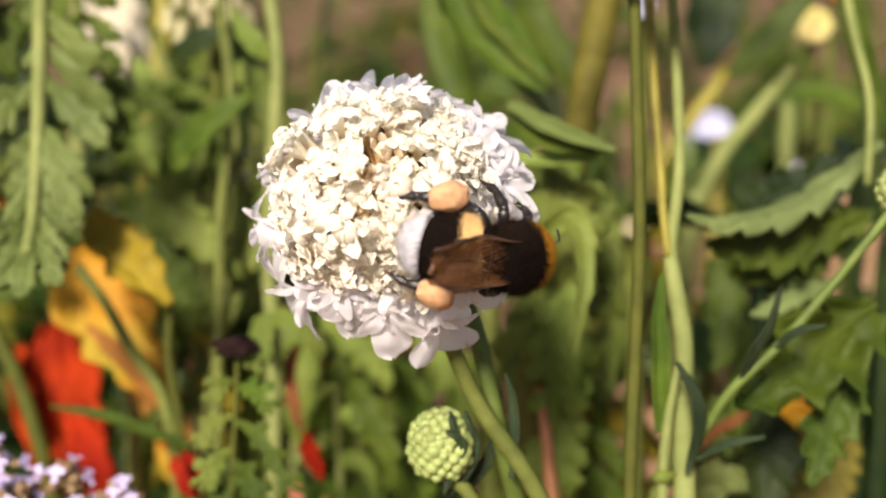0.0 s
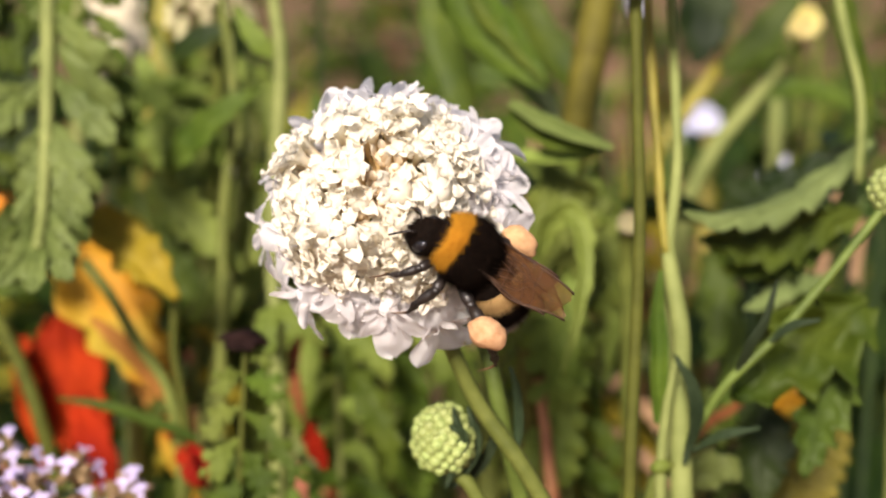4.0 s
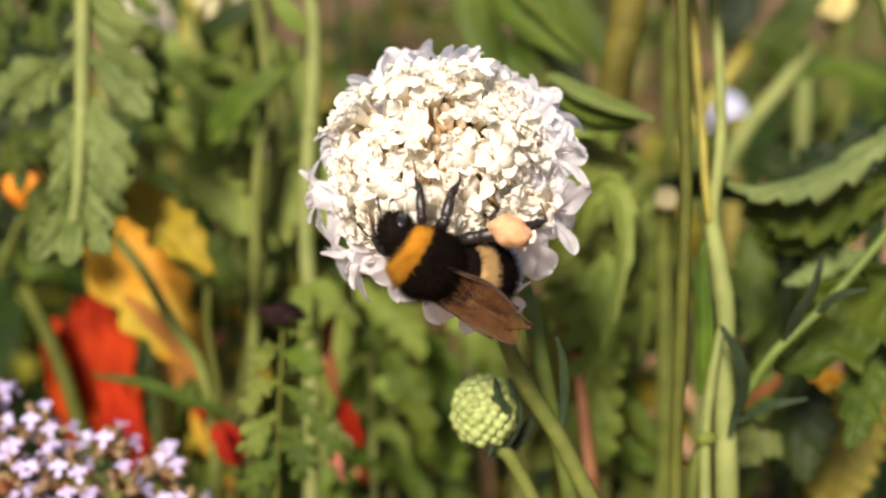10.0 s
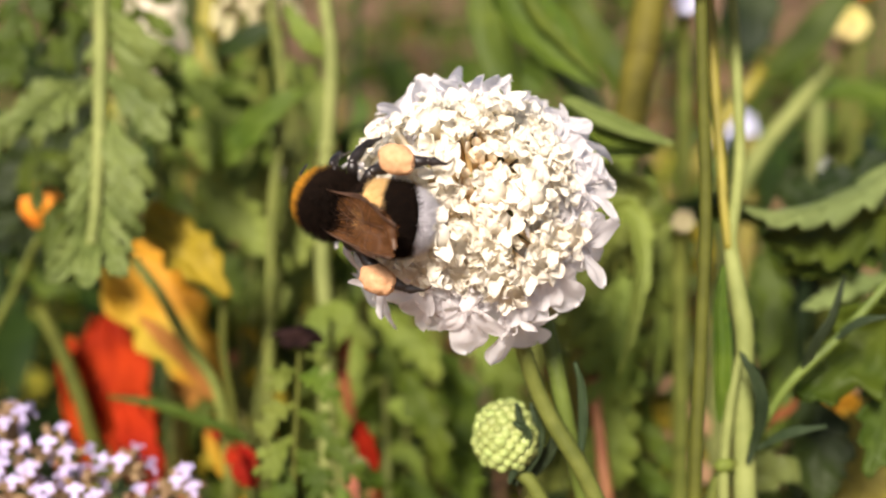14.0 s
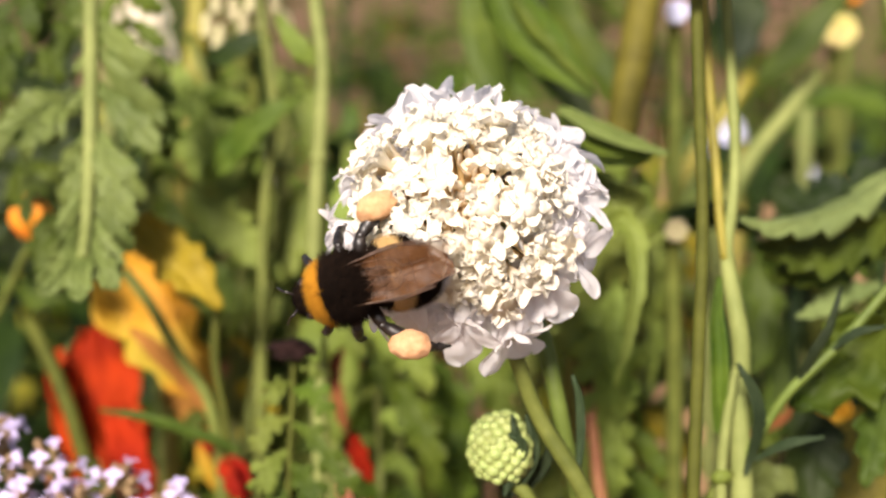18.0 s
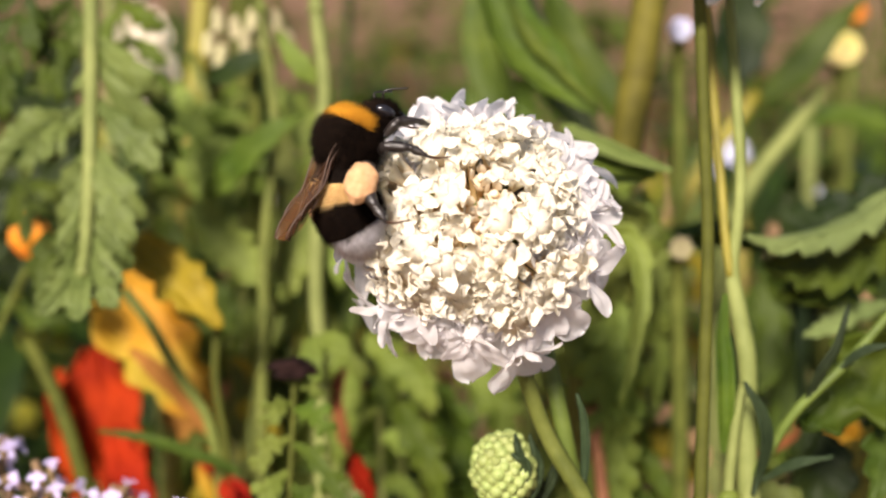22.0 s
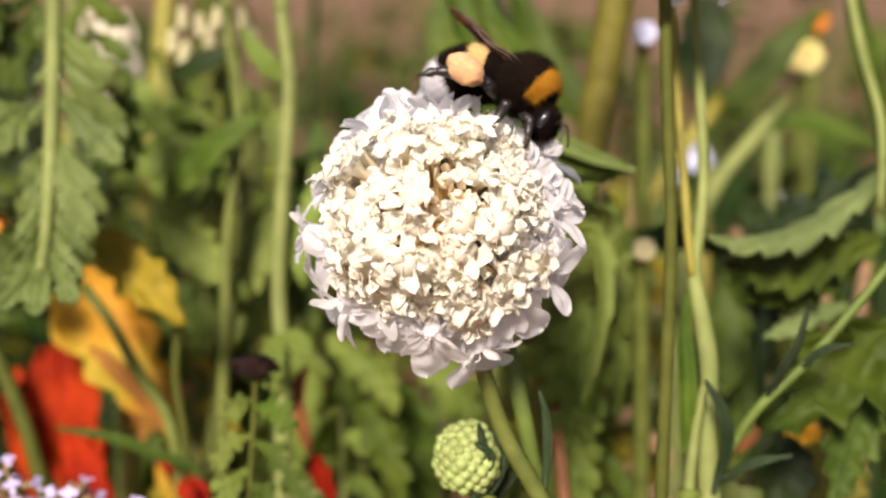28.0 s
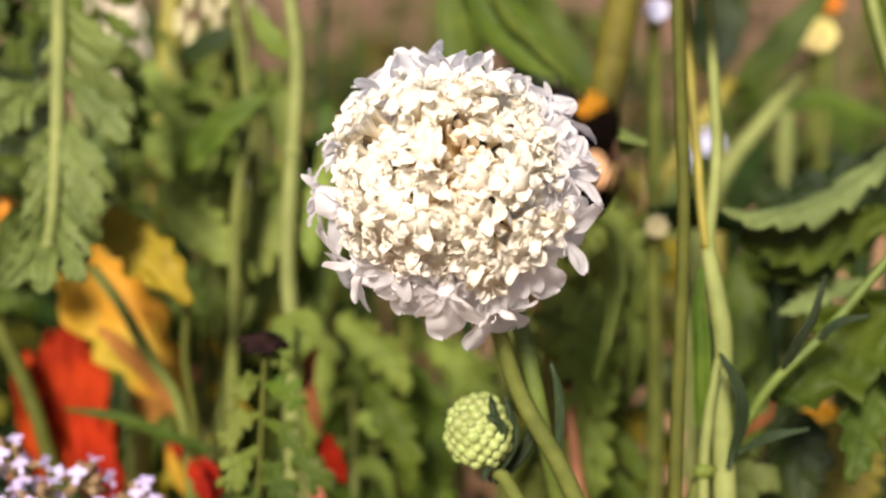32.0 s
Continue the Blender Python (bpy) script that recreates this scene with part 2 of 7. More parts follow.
# ---------------------------------------------------------------- mesh helpers
class Geo:
    """Vertices and faces of one mesh, gathered piece by piece."""

    def __init__(self):
        self.v, self.f = [], []

    def grid(self, rows, closed=False):
        """Faces between rows of points of equal length."""
        s, k = len(self.v), len(rows[0])
        for r in rows:
            self.v.extend(tuple(p) for p in r)
        for i in range(len(rows) - 1):
            for j in range(k if closed else k - 1):
                a, b = s + i * k + j, s + i * k + (j + 1) % k
                self.f.append((a, b, b + k, a + k))
        return self

    def tube(self, pts, radii, seg=8):
        pts = [Vector(p) for p in pts]
        side = Vector((0.31, 0.87, 0.38))
        rows = []
        for i, p in enumerate(pts):
            d = (pts[min(i + 1, len(pts) - 1)] - pts[max(i - 1, 0)]).normalized()
            a = d.cross(side).normalized()
            b = d.cross(a)
            r = radii[i] if isinstance(radii, (list, tuple)) else radii
            rows.append([p + (a * math.cos(q) + b * math.sin(q)) * r for q in (2 * math.pi * j / seg for j in range(seg))])
        self.grid(rows, True)
        for row, tip in ((rows[0], pts[0]), (rows[-1], pts[-1])):
            s = len(self.v)
            self.v.append(tuple(tip))
            if row is rows[-1]:
                base = s - seg - 1
            else:
                base = s - seg * len(rows)
            for j in range(seg):
                self.f.append((base + j, base + (j + 1) % seg, s))
        return self

    def ball(self, c, r, seg=16, rings=10, wob=0.0):
        c = Vector(c)
        r = Vector(r) if hasattr(r, "__len__") else Vector((r, r, r))
        rows = []
        for i in range(rings + 1):
            th = math.pi * (0.02 + 0.96 * i / rings)
            row = []
            for j in range(seg):
                ph = 2 * math.pi * j / seg
                d = Vector((math.cos(th), math.sin(th) * math.cos(ph), math.sin(th) * math.sin(ph)))
                k = 1 + wob * noise.noise(d * 2.3 + c * 700)
                row.append(c + Vector((d.x * r.x, d.y * r.y, d.z * r.z)) * k)
            rows.append(row)
        self.grid(rows, True)
        return self

    def mesh(self, name, mat, smooth=True):
        me = bpy.data.meshes.new(name)
        me.from_pydata(self.v, [], self.f)
        me.materials.append(mat)
        if smooth:
            me.polygons.foreach_set("use_smooth", [True] * len(me.polygons))
        me.update()
        return me


def part(name, data, mat, parent, label="", smooth=True):
    """One mesh object under a thing or under a part."""
    me = data.mesh(name, mat, smooth) if isinstance(data, Geo) else data
    ob = new(name, me)
    ob.parent = parent
    if label:
        ob["label"] = label
    return ob


def thing(name, place, label, category, group="", kind=""):
    ob = new(name)
    ob.empty_display_size = 0.01
    ob.location = place
    return tagged(ob, label, category, group, kind)


def bend(points, n):
    """A smooth line of n points through the given ones."""
    p = [Vector(q) for q in points]
    gap = [(p[i + 1] - p[i]).length for i in range(len(p) - 1)]
    tan = []
    for i in range(len(p)):
        lo, hi = max(i - 1, 0), min(i + 1, len(p) - 1)
        tan.append((p[hi] - p[lo]).normalized())
    out, k = [], len(p) - 1
    for i in range(n):
        u = i / (n - 1) * k
        s = min(int(u), k - 1)
        t = u - s
        a, b, m = p[s], p[s + 1], gap[s]
        h0 = 2 * t ** 3 - 3 * t * t + 1
        out.append(a * h0 + b * (1 - h0) + tan[s] * m * (t ** 3 - 2 * t * t + t) + tan[s + 1] * m * (t ** 3 - t * t))
    return out


def stem_geo(points, r0, r1, n=20, seg=9, nodes=0):
    pts = bend(points, n)
    rad = [r0 + (r1 - r0) * i / (n - 1) for i in range(n)]
    rad = [r * (1 + 0.06 * noise.noise(p * 160)) for r, p in zip(rad, pts)]
    return Geo().tube(pts, rad, seg)


def leaf_geo(spine, width, normal, lobes=7, cut=0.5, curl=0.25, wave=0.15, seed=0, n=46, half=6, taper=0.75, teeth=0.0, jag=False):
    """A lobed leaf along a spine: its blade with a raised midrib and side veins."""
    rng = random.Random(seed)
    pts = bend(spine, n)
    length = sum((pts[i + 1] - pts[i]).length for i in range(n - 1))
    g = Geo()
    nz = Vector(normal).normalized()
    rows = []
    ph = [rng.uniform(-0.3, 0.3) for _ in range(2)]
    for i, p in enumerate(pts):
        s = i / (n - 1)
        d = (pts[min(i + 1, n - 1)] - pts[max(i - 1, 0)]).normalized()
        side = d.cross(nz).normalized()
        up = side.cross(d).normalized()
        env = math.sin(math.pi * min(1, max(0, s * 0.96 + 0.03)) ** taper) ** 0.8
        row = []
        for j in range(-half, half + 1):
            q = j / half
            sg = 0 if q > 0 else 1
            saw = (s * lobes + ph[sg] + (0.5 if sg else 0)) % 1.0
            lob = (1 - cut) + cut * (min(1, saw * 1.25) ** 0.75 * min(1, (1 - saw) * 9) if jag else (1 - abs(2 * saw ** 0.8 - 1)) ** 0.6)
            if teeth:
                lob *= 1 - teeth * abs(((s * lobes * 3.2 + ph[sg]) % 1.0) - 0.5)
            w = width * 0.5 * env * lob
            sweep = -abs(q) * w * 0.45
            relief = 0.03 * width * math.cos((s * lobes + ph[sg] - abs(q) * 0.4) * 2 * math.pi) * abs(q)
            z = curl * w * q * q + wave * width * 0.5 * noise.noise(Vector((s * 5 + seed, q * 2.2, seed * 1.7))) * abs(q) + relief
            if j == 0:
                z += 0.02 * width
            row.append(p + side * (w * q) - d * sweep * 0.6 + up * z)
        rows.append(row)
    g.grid(rows)
    rad = [max(0.0002, width * 0.028 * (1 - 0.85 * i / (n - 1))) for i in range(0, n, 3)]
    g.tube([pts[i] + nz * width * 0.012 for i in range(0, n, 3)], rad, 6)
    return g


def cut_leaf_geo(spine, width, normal, pairs=5, seed=0, fill=0.36, teeth=0.35, sweep=0.75, taper=0.9):
    """A leaf cut nearly to its midrib: a narrow blade with pairs of toothed side lobes and a toothed end lobe."""
    rng = random.Random(seed)
    nz = Vector(normal).normalized()
    g = leaf_geo(spine, width * fill, normal, lobes=pairs * 2, cut=0.35, seed=seed, n=30, half=3, teeth=teeth)
    pts = bend(spine, 60)
    for k in range(pairs):
        for sg in (1, -1):
            s = 0.12 + 0.74 * (k + 0.5 + rng.uniform(-0.15, 0.15)) / pairs
            i = int(s * 59)
            p, d = pts[i], (pts[min(59, i + 1)] - pts[max(0, i - 1)]).normalized()
            side = d.cross(nz).normalized() * sg
            ln = width * 0.5 * (0.45 + 0.75 * math.sin(math.pi * min(1, s) ** taper)) * rng.uniform(0.85, 1.15)
            out = (side + d * sweep + nz * rng.uniform(-0.25, 0.2)).normalized()
            sub = [p - out * ln * 0.06, p + out * ln * 0.5 + nz * ln * 0.06, p + out * ln * 0.8 + d * ln * 0.12, p + out * ln + d * ln * 0.22 - nz * ln * rng.uniform(0, 0.25)]
            h = leaf_geo(sub, ln * rng.uniform(0.62, 0.85), nz + side * rng.uniform(-0.3, 0.3), lobes=rng.choice((3, 4)), cut=0.42, teeth=teeth, seed=seed * 13 + k * 2 + (sg > 0), n=20, half=4, wave=0.3, taper=1.25)
            off = len(g.v)
            g.v.extend(h.v)
            g.f.extend(tuple(q + off for q in f) for f in h.f)
    return g


def frond_geo(spine, width, normal, pairs=6, seed=0, near=(1.0, 0.62), far=(1.0, 0.62), tip=1.0, lean=(40, 62), cut=0.5, broad=0.62, droop=0.25):
    """A feathered leaf: a thick midrib with overlapping jagged side leaflets that point to the tip, and a fan at its end."""
    rng = random.Random(seed)
    nz = Vector(normal).normalized()
    pts = bend(spine, 60)
    g = Geo().tube(pts[::3], [width * 0.02 * (1 - 0.65 * i / 19) for i in range(20)], 8)

    def leaflet(p, d, ln, wide, k):
        side = d.cross(nz).normalized()
        sub = [p, p + d * ln * 0.4 + nz * ln * 0.07, p + d * ln * 0.75, p + d * ln - nz * ln * rng.uniform(0, droop)]
        h = leaf_geo(sub, ln * wide, nz + side * rng.uniform(-0.35, 0.35), lobes=rng.choice((3, 4)), cut=cut, jag=True, seed=seed * 17 + k, n=44, half=4, wave=0.35, curl=rng.uniform(-0.2, 0.35), taper=1.15)
        off = len(g.v)
        g.v.extend(h.v)
        g.f.extend(tuple(q + off for q in f) for f in h.f)

    for k in range(pairs):
        s = 0.06 + 0.8 * (k + 0.5) / pairs
        for sg, (first, last) in ((1, far), (-1, near)):
            i = min(58, max(1, int((s + rng.uniform(-0.03, 0.03)) * 59)))
            d = (pts[i + 1] - pts[i - 1]).normalized()
            side = d.cross(nz).normalized() * sg
            a = radians(lean[0] + (lean[1] - lean[0]) * s + rng.uniform(-6, 6))
            ln = width * 0.62 * (first + (last - first) * s) * rng.uniform(0.88, 1.12)
            leaflet(pts[i], (side * math.cos(a) + d * math.sin(a) + nz * rng.uniform(-0.18, 0.18)).normalized(), ln, broad * rng.uniform(0.85, 1.15), k * 2 + (sg > 0))
    d = (pts[-1] - pts[-4]).normalized()
    side = d.cross(nz).normalized()
    for k, q in enumerate((-0.55, 0.0, 0.55)):
        leaflet(pts[-7], (d + side * q).normalized(), width * 0.42 * tip * rng.uniform(0.9, 1.1), broad, 90 + k)
    return g


def frond(parent, name, mat, spine, width, normal=(0, -1, 0.25), label="", rib=0.0, **kw):
    o = parent.location
    local = [Vector(p) - o for p in spine]
    ob = part(name, frond_geo(local, width, normal, **kw), mat, parent, label)
    if rib:
        lift = Vector(normal).normalized() * rib
        part("midrib", stem_geo([p + lift * 0.7 for p in local], rib, rib * 0.65, n=24), STEM_PALE, ob, "thick pale midrib")
    m = ob.modifiers.new("thickness", "SOLIDIFY")
    m.thickness = 0.0002
    return ob


def cut_leaf(parent, name, mat, spine, width, normal=(0, -1, 0.25), label="", **kw):
    o = parent.location
    ob = part(name, cut_leaf_geo([Vector(p) - o for p in spine], width, normal, **kw), mat, parent, label)
    m = ob.modifiers.new("thickness", "SOLIDIFY")
    m.thickness = 0.0002
    return ob


def leaf_part(parent, name, mat, spine, width, normal=(0, -1, 0.25), label="", thick=0.00025, **kw):
    o = parent.location
    ob = part(name, leaf_geo([Vector(p) - o for p in spine], width, normal, **kw), mat, parent, label)
    m = ob.modifiers.new("thickness", "SOLIDIFY")
    m.thickness = thick
    return ob


def stem_part(parent, name, mat, points, r0, r1, label="", **kw):
    o = parent.location
    return part(name, stem_geo([Vector(p) - o for p in points], r0, r1, **kw), mat, parent, label)


MM = 0.001


# ---------------------------------------------------------------- the white scabious
def lobe_rows(root, out, up, length, width, rng, n=5, half=2, ruffle=0.3, droop=0.5, point=0.0):
    """One petal lobe: a narrow foot that widens to a rounded or pointed end, cupped, with a gently uneven rim."""
    out, up = Vector(out).normalized(), Vector(up).normalized()
    side = out.cross(up).normalized()
    up = side.cross(out).normalized()
    seed = rng.uniform(0, 50)
    twist = rng.uniform(-0.16, 0.16)
    cup = rng.uniform(-0.06, 0.16)
    full = rng.uniform(0.56, 0.7)
    rows = []
    for i in range(n):
        s = 1 - (1 - i / (n - 1)) ** 1.5
        round_w = 0.36 + 0.64 * math.sin(math.pi / 2 * s / full) if s < full else math.sqrt(max(0.015, 1 - ((s - full) / (1 - full)) ** 2))
        sharp_w = 0.6 + 0.4 * s / 0.4 if s < 0.4 else (1 - (s - 0.4) / 0.6) ** 0.75 + 0.04
        w = width * 0.5 * (round_w * (1 - point) + sharp_w * point)
        c = Vector(root) + out * length * s - up * droop * length * s * s
        row = []
        for j in range(-half, half + 1):
            q = j / half
            edge = 1 + (0.12 * noise.noise(Vector((seed * 1.7, s * 3.1, q))) + 0.5 * point * noise.noise(Vector((seed * 2.3, s * 7.0, q * 2)))) * abs(q)
            z = ruffle * width * 0.5 * noise.noise(Vector((seed + s * 2.1, q * 1.6, seed))) + cup * width * q * q * (1 - 0.5 * s) + twist * q * w * s
            row.append(c + side * (w * q * edge) + up * z + out * length * 0.07 * noise.noise(Vector((seed, q * 2.3, 5))) * (s > 0.8))
        rows.append(row)
    return rows


def stamens(g, rng, top, count, reach):
    """Thin bent filaments with small anthers."""
    for i in range(count):
        a, k = rng.uniform(0, 6.28), rng.uniform(0.3, 1.0) * reach
        d = Vector((math.cos(a), math.sin(a), 0))
        tip = d * k * MM + Vector((0, 0, top + rng.uniform(0.3, 1.2) * MM))
        g.tube(bend([Vector((0, 0, top - 0.6 * MM)), d * k * 0.25 * MM + Vector((0, 0, top + 0.5 * MM)), tip], 5), 0.05 * MM, 4)
        g.ball(tip, (0.26 * MM, 0.12 * MM, 0.12 * MM), 5, 3)


def inner_floret(seed):
    """A small floret: slim tan tube that opens into a star of five pointed lobes, with a few stamens."""
    rng = random.Random(seed)
    g = Geo()
    top = rng.uniform(10.2, 11.9) * MM
    g.tube([(0, 0, 4 * MM), (0, 0, top * 0.74), (0, 0, top * 0.88), (0, 0, top * 0.97), (0, 0, top)], [0.22 * MM, 0.3 * MM, 0.55 * MM, 1.0 * MM, 1.2 * MM], 8)
    for i in range(5):
        a = 2 * math.pi * (i + rng.uniform(-0.15, 0.15)) / 5
        d = Vector((math.cos(a), math.sin(a), rng.uniform(0.4, 1.8)))
        g.grid(lobe_rows(Vector((math.cos(a) * 0.9 * MM, math.sin(a) * 0.9 * MM, top - 0.25 * MM)), d, (0, 0, 1), rng.uniform(1.1, 1.9) * MM, rng.uniform(1.3, 1.9) * MM, rng, 8, 3, 0.9, rng.uniform(-0.1, 0.5), 0.72))
    stamens(g, rng, top, 1 + seed % 2, 1.3)
    return g.mesh("floret", FLORET)


def closed_floret(seed):
    rng = random.Random(seed)
    g = Geo()
    top = rng.uniform(8.6, 9.8) * MM
    g.tube([(0, 0, 4 * MM), (0, 0, top * 0.8), (0, 0, top * 0.95)], [0.22 * MM, 0.34 * MM, 0.75 * MM], 7)
    for i in range(5):
        a = 2 * math.pi * i / 5
        g.grid(lobe_rows(Vector((math.cos(a) * 0.6 * MM, math.sin(a) * 0.6 * MM, top * 0.94)), (math.cos(a) * 0.3, math.sin(a) * 0.3, 1), (math.cos(a), math.sin(a), 0.2), 1.4 * MM, 1.05 * MM, rng, 5, 2, 0.4, rng.uniform(-0.3, 0.25), 0.55))
    g.ball((0, 0, top), (0.36 * MM, 0.36 * MM, 0.5 * MM), 7, 5, 0.3)
    return g.mesh("closed_floret", CREAMBUD)


def outer_floret(seed, big, broad=1.0, ruffle=0.16, raised=0.3):
    """A rim floret: three long rounded tongues that point away from the middle, and two small upright lobes."""
    rng = random.Random(seed)
    g = Geo()
    top = rng.uniform(9.2, 10.6) * MM
    g.tube([(0, 0, 4 * MM), (0, 0, top * 0.75), (0.2 * MM, 0, top * 0.93), (0.3 * MM, 0, top)], [0.28 * MM, 0.42 * MM, 0.8 * MM, 1.05 * MM], 8)
    tilt = rng.uniform(-0.12, 0.2)
    for a, ln, wd in ((0, 4.6, 3.1), (0.85, 3.5, 2.6), (-0.85, 3.5, 2.6), (2.2, 1.8, 1.7), (-2.2, 1.8, 1.7)):
        small = abs(a) > 2
        a += rng.uniform(-0.2, 0.2)
        k = rng.uniform(0.72, 1.2) * big
        lift = rng.uniform(0.6, 1.2) if small else raised + rng.uniform(0, 0.65) + tilt
        d = Vector((math.cos(a), math.sin(a), lift))
        g.grid(lobe_rows(Vector((math.cos(a) * 0.75 * MM, math.sin(a) * 0.75 * MM, top - 0.1 * MM)), d, (0, 0, 1), ln * k * MM, wd * broad * k * MM, rng, 10, 4, ruffle, rng.uniform(-0.15, 0.45), rng.uniform(0.0, 0.12)))
    stamens(g, rng, top, 1, 0.8)
    return g.mesh("outer_floret", PETAL)


INNER = [inner_floret(i) for i in range(9)]
CLOSED = [closed_floret(i) for i in range(3)]
OUTER = [outer_floret(i, 1.02, 0.92, 0.34) for i in range(10)]
RIM = [outer_floret(20 + i, 1.06, 0.92, 0.34, 0.1) for i in range(8)]


def head_frame(axis):
    z = Vector(axis).normalized()
    x = Vector((0.2, 0.3, 1)).cross(z).normalized()
    y = z.cross(x)
    return Matrix((x, y, z)).transposed()


def flower_head(root, axis, seed, scale=1.0, extra=()):
    """The head: a green receptacle that carries all the florets, round the root's origin."""
    rng = random.Random(seed)
    q = head_frame(axis)
    g = Geo().ball((0, 0, 0), (5.2 * MM * scale,) * 3, 18, 12, 0.15)
    for i in range(260):
        z = rng.uniform(-0.3, 1)
        a = rng.uniform(0, 6.28)
        k = math.sqrt(1 - z * z)
        d = q @ Vector((k * math.cos(a), k * math.sin(a), z))
        g.tube([d * 4.6 * MM * scale, d * rng.uniform(7.5, 9.0) * MM * scale], [0.22 * MM, 0.05 * MM], 4)
    core = part("flower_head", g, RECEPT, root, "domed white head on a green bristly receptacle")

    def put(name, mesh, th, ph, turn, sc):
        r = Vector((math.sin(th) * math.cos(ph), math.sin(th) * math.sin(ph), math.cos(th)))
        e = Vector((math.cos(th) * math.cos(ph), math.cos(th) * math.sin(ph), -math.sin(th)))
        m = q @ Matrix((e, r.cross(e), r)).transposed()
        ob = part(name, mesh, None, core)
        ob.matrix_basis = m.to_4x4() @ pose(0, 0, 0, rng.uniform(-5, 5), rng.uniform(-5, 5), turn) @ Matrix.Scale(sc * scale, 4)

    n = 100
    lim = 1 - math.cos(radians(67))
    for i in range(n):
        th = math.acos(1 - lim * (i + 0.7) / n) * rng.uniform(0.95, 1.05)
        ph = i * 2.39996 + rng.uniform(-0.22, 0.22)
        deg = math.degrees(th)
        if deg < 8 or (deg < 26 and rng.random() < 0.15):
            put("closed_floret", rng.choice(CLOSED), th, ph, rng.uniform(0, 360), rng.uniform(0.9, 1.04))
        elif deg < 30 and rng.random() < 0.16:
            continue
        else:
            put("floret", rng.choice(INNER), th, ph, rng.uniform(0, 360), rng.uniform(0.86, 1.1))
    rng = random.Random(seed + 52)
    for th, k, sc in ((60, 18, 0.78), (67, 20, 0.88), (74, 22, 0.97), (81, 22, 1.04), (89, 18, 1.08)):
        off = rng.uniform(0, 6)
        for i in range(k):
            if th > 72 and rng.random() < 0.27:
                continue
            put("outer_floret", rng.choice(OUTER if th < 85 else RIM), radians(th + rng.uniform(-5, 4)), off + 2 * math.pi * (i + rng.uniform(-0.3, 0.3)) / k, rng.uniform(-25, 25), sc * rng.uniform(0.74, 1.16))
    for th, ph, sc in extra:
        put("outer_floret", rng.choice(RIM), radians(th), radians(ph), rng.uniform(-10, 10), sc)
    return core


FLOWER_AT = Vector((0.00103, 0.11509, 0.57360))
flower = thing("scabious_flower", FLOWER_AT, "white pincushion scabious in full bloom on a green stem", "flower")
AXIS = (-0.08, -0.86, 0.5)
blossom = flower_head(flower, AXIS, 3, 1.0, ((76, 4, 1.04), (80, -14, 0.98), (74, 22, 1.0), (72, -80, 1.06), (74, -68, 0.96), (77, -92, 0.9), (74, -56, 0.94), (77, -104, 0.94), (72, -44, 1.0), (77, -30, 0.98), (77, -122, 1.0), (79, 178, 1.08), (77, -152, 1.04), (86, 48, 1.04), (86, 76, 1.0), (86, 102, 1.0), (86, 130, 1.06)))
stem_part(flower, "stem", STEM, [FLOWER_AT + Vector((0.001, 0.004, -0.003)), (0.00542, 0.11583, 0.56091), (0.00836, 0.11571, 0.55275), (0.01304, 0.11462, 0.54479), (0.02345, 0.11325, 0.52038), (0.03162, 0.10594, 0.45446)], 0.8 * MM, 1.0 * MM, "round green flower stem", n=40)
for a in range(9):
    an = 2 * math.pi * a / 9
    base = FLOWER_AT + head_frame(AXIS) @ Vector((math.cos(an) * 3 * MM, math.sin(an) * 3 * MM, -4.5 * MM))
    tip = FLOWER_AT + head_frame(AXIS) @ Vector((math.cos(an) * 11 * MM, math.sin(an) * 11 * MM, -6.0 * MM))
    leaf_part(flower, "bract", BRACT, [base, (base + tip) / 2, tip], 1.6 * MM, (0, 0, 1), lobes=1, cut=0.0, n=10, half=2)

# the green bud, on its own stem
BUD_AT = Vector((0.00450, 0.11759, 0.54817))
bud = thing("scabious_bud", BUD_AT, "round green scabious bud with beaded florets", "flower bud")
part("bud_core", Geo().ball((0, 0, 0), (3.2 * MM, 3.2 * MM, 3.7 * MM), 20, 14), BEAD, bud)
bead = Geo().ball((0, 0, 0), (0.6 * MM, 0.68 * MM, 0.68 * MM), 9, 6, 0.3).mesh("bead", BEAD)
rng = random.Random(5)
for i in range(108):
    z = 1 - 1.72 * (i + 0.5) / 108
    ph = i * 2.39996
    r = math.sqrt(1 - z * z)
    d = Vector((r * math.cos(ph), r * math.sin(ph), z))
    ob = part("bead", bead, None, bud)
    ob.matrix_basis = Matrix.Translation(Vector((d.x * 3.05, d.y * 3.05, d.z * 3.6)) * MM) @ d.to_track_quat("X", "Z").to_matrix().to_4x4() @ Matrix.Scale(rng.uniform(0.7, 1.15), 4)
stem_part(bud, "stem", STEM, [BUD_AT + Vector((0, 0, -0.003)), (0.00746, 0.11721, 0.54288), (0.01206, 0.11638, 0.53206), (0.02201, 0.11437, 0.48590)], 0.7 * MM, 1.0 * MM, n=24)
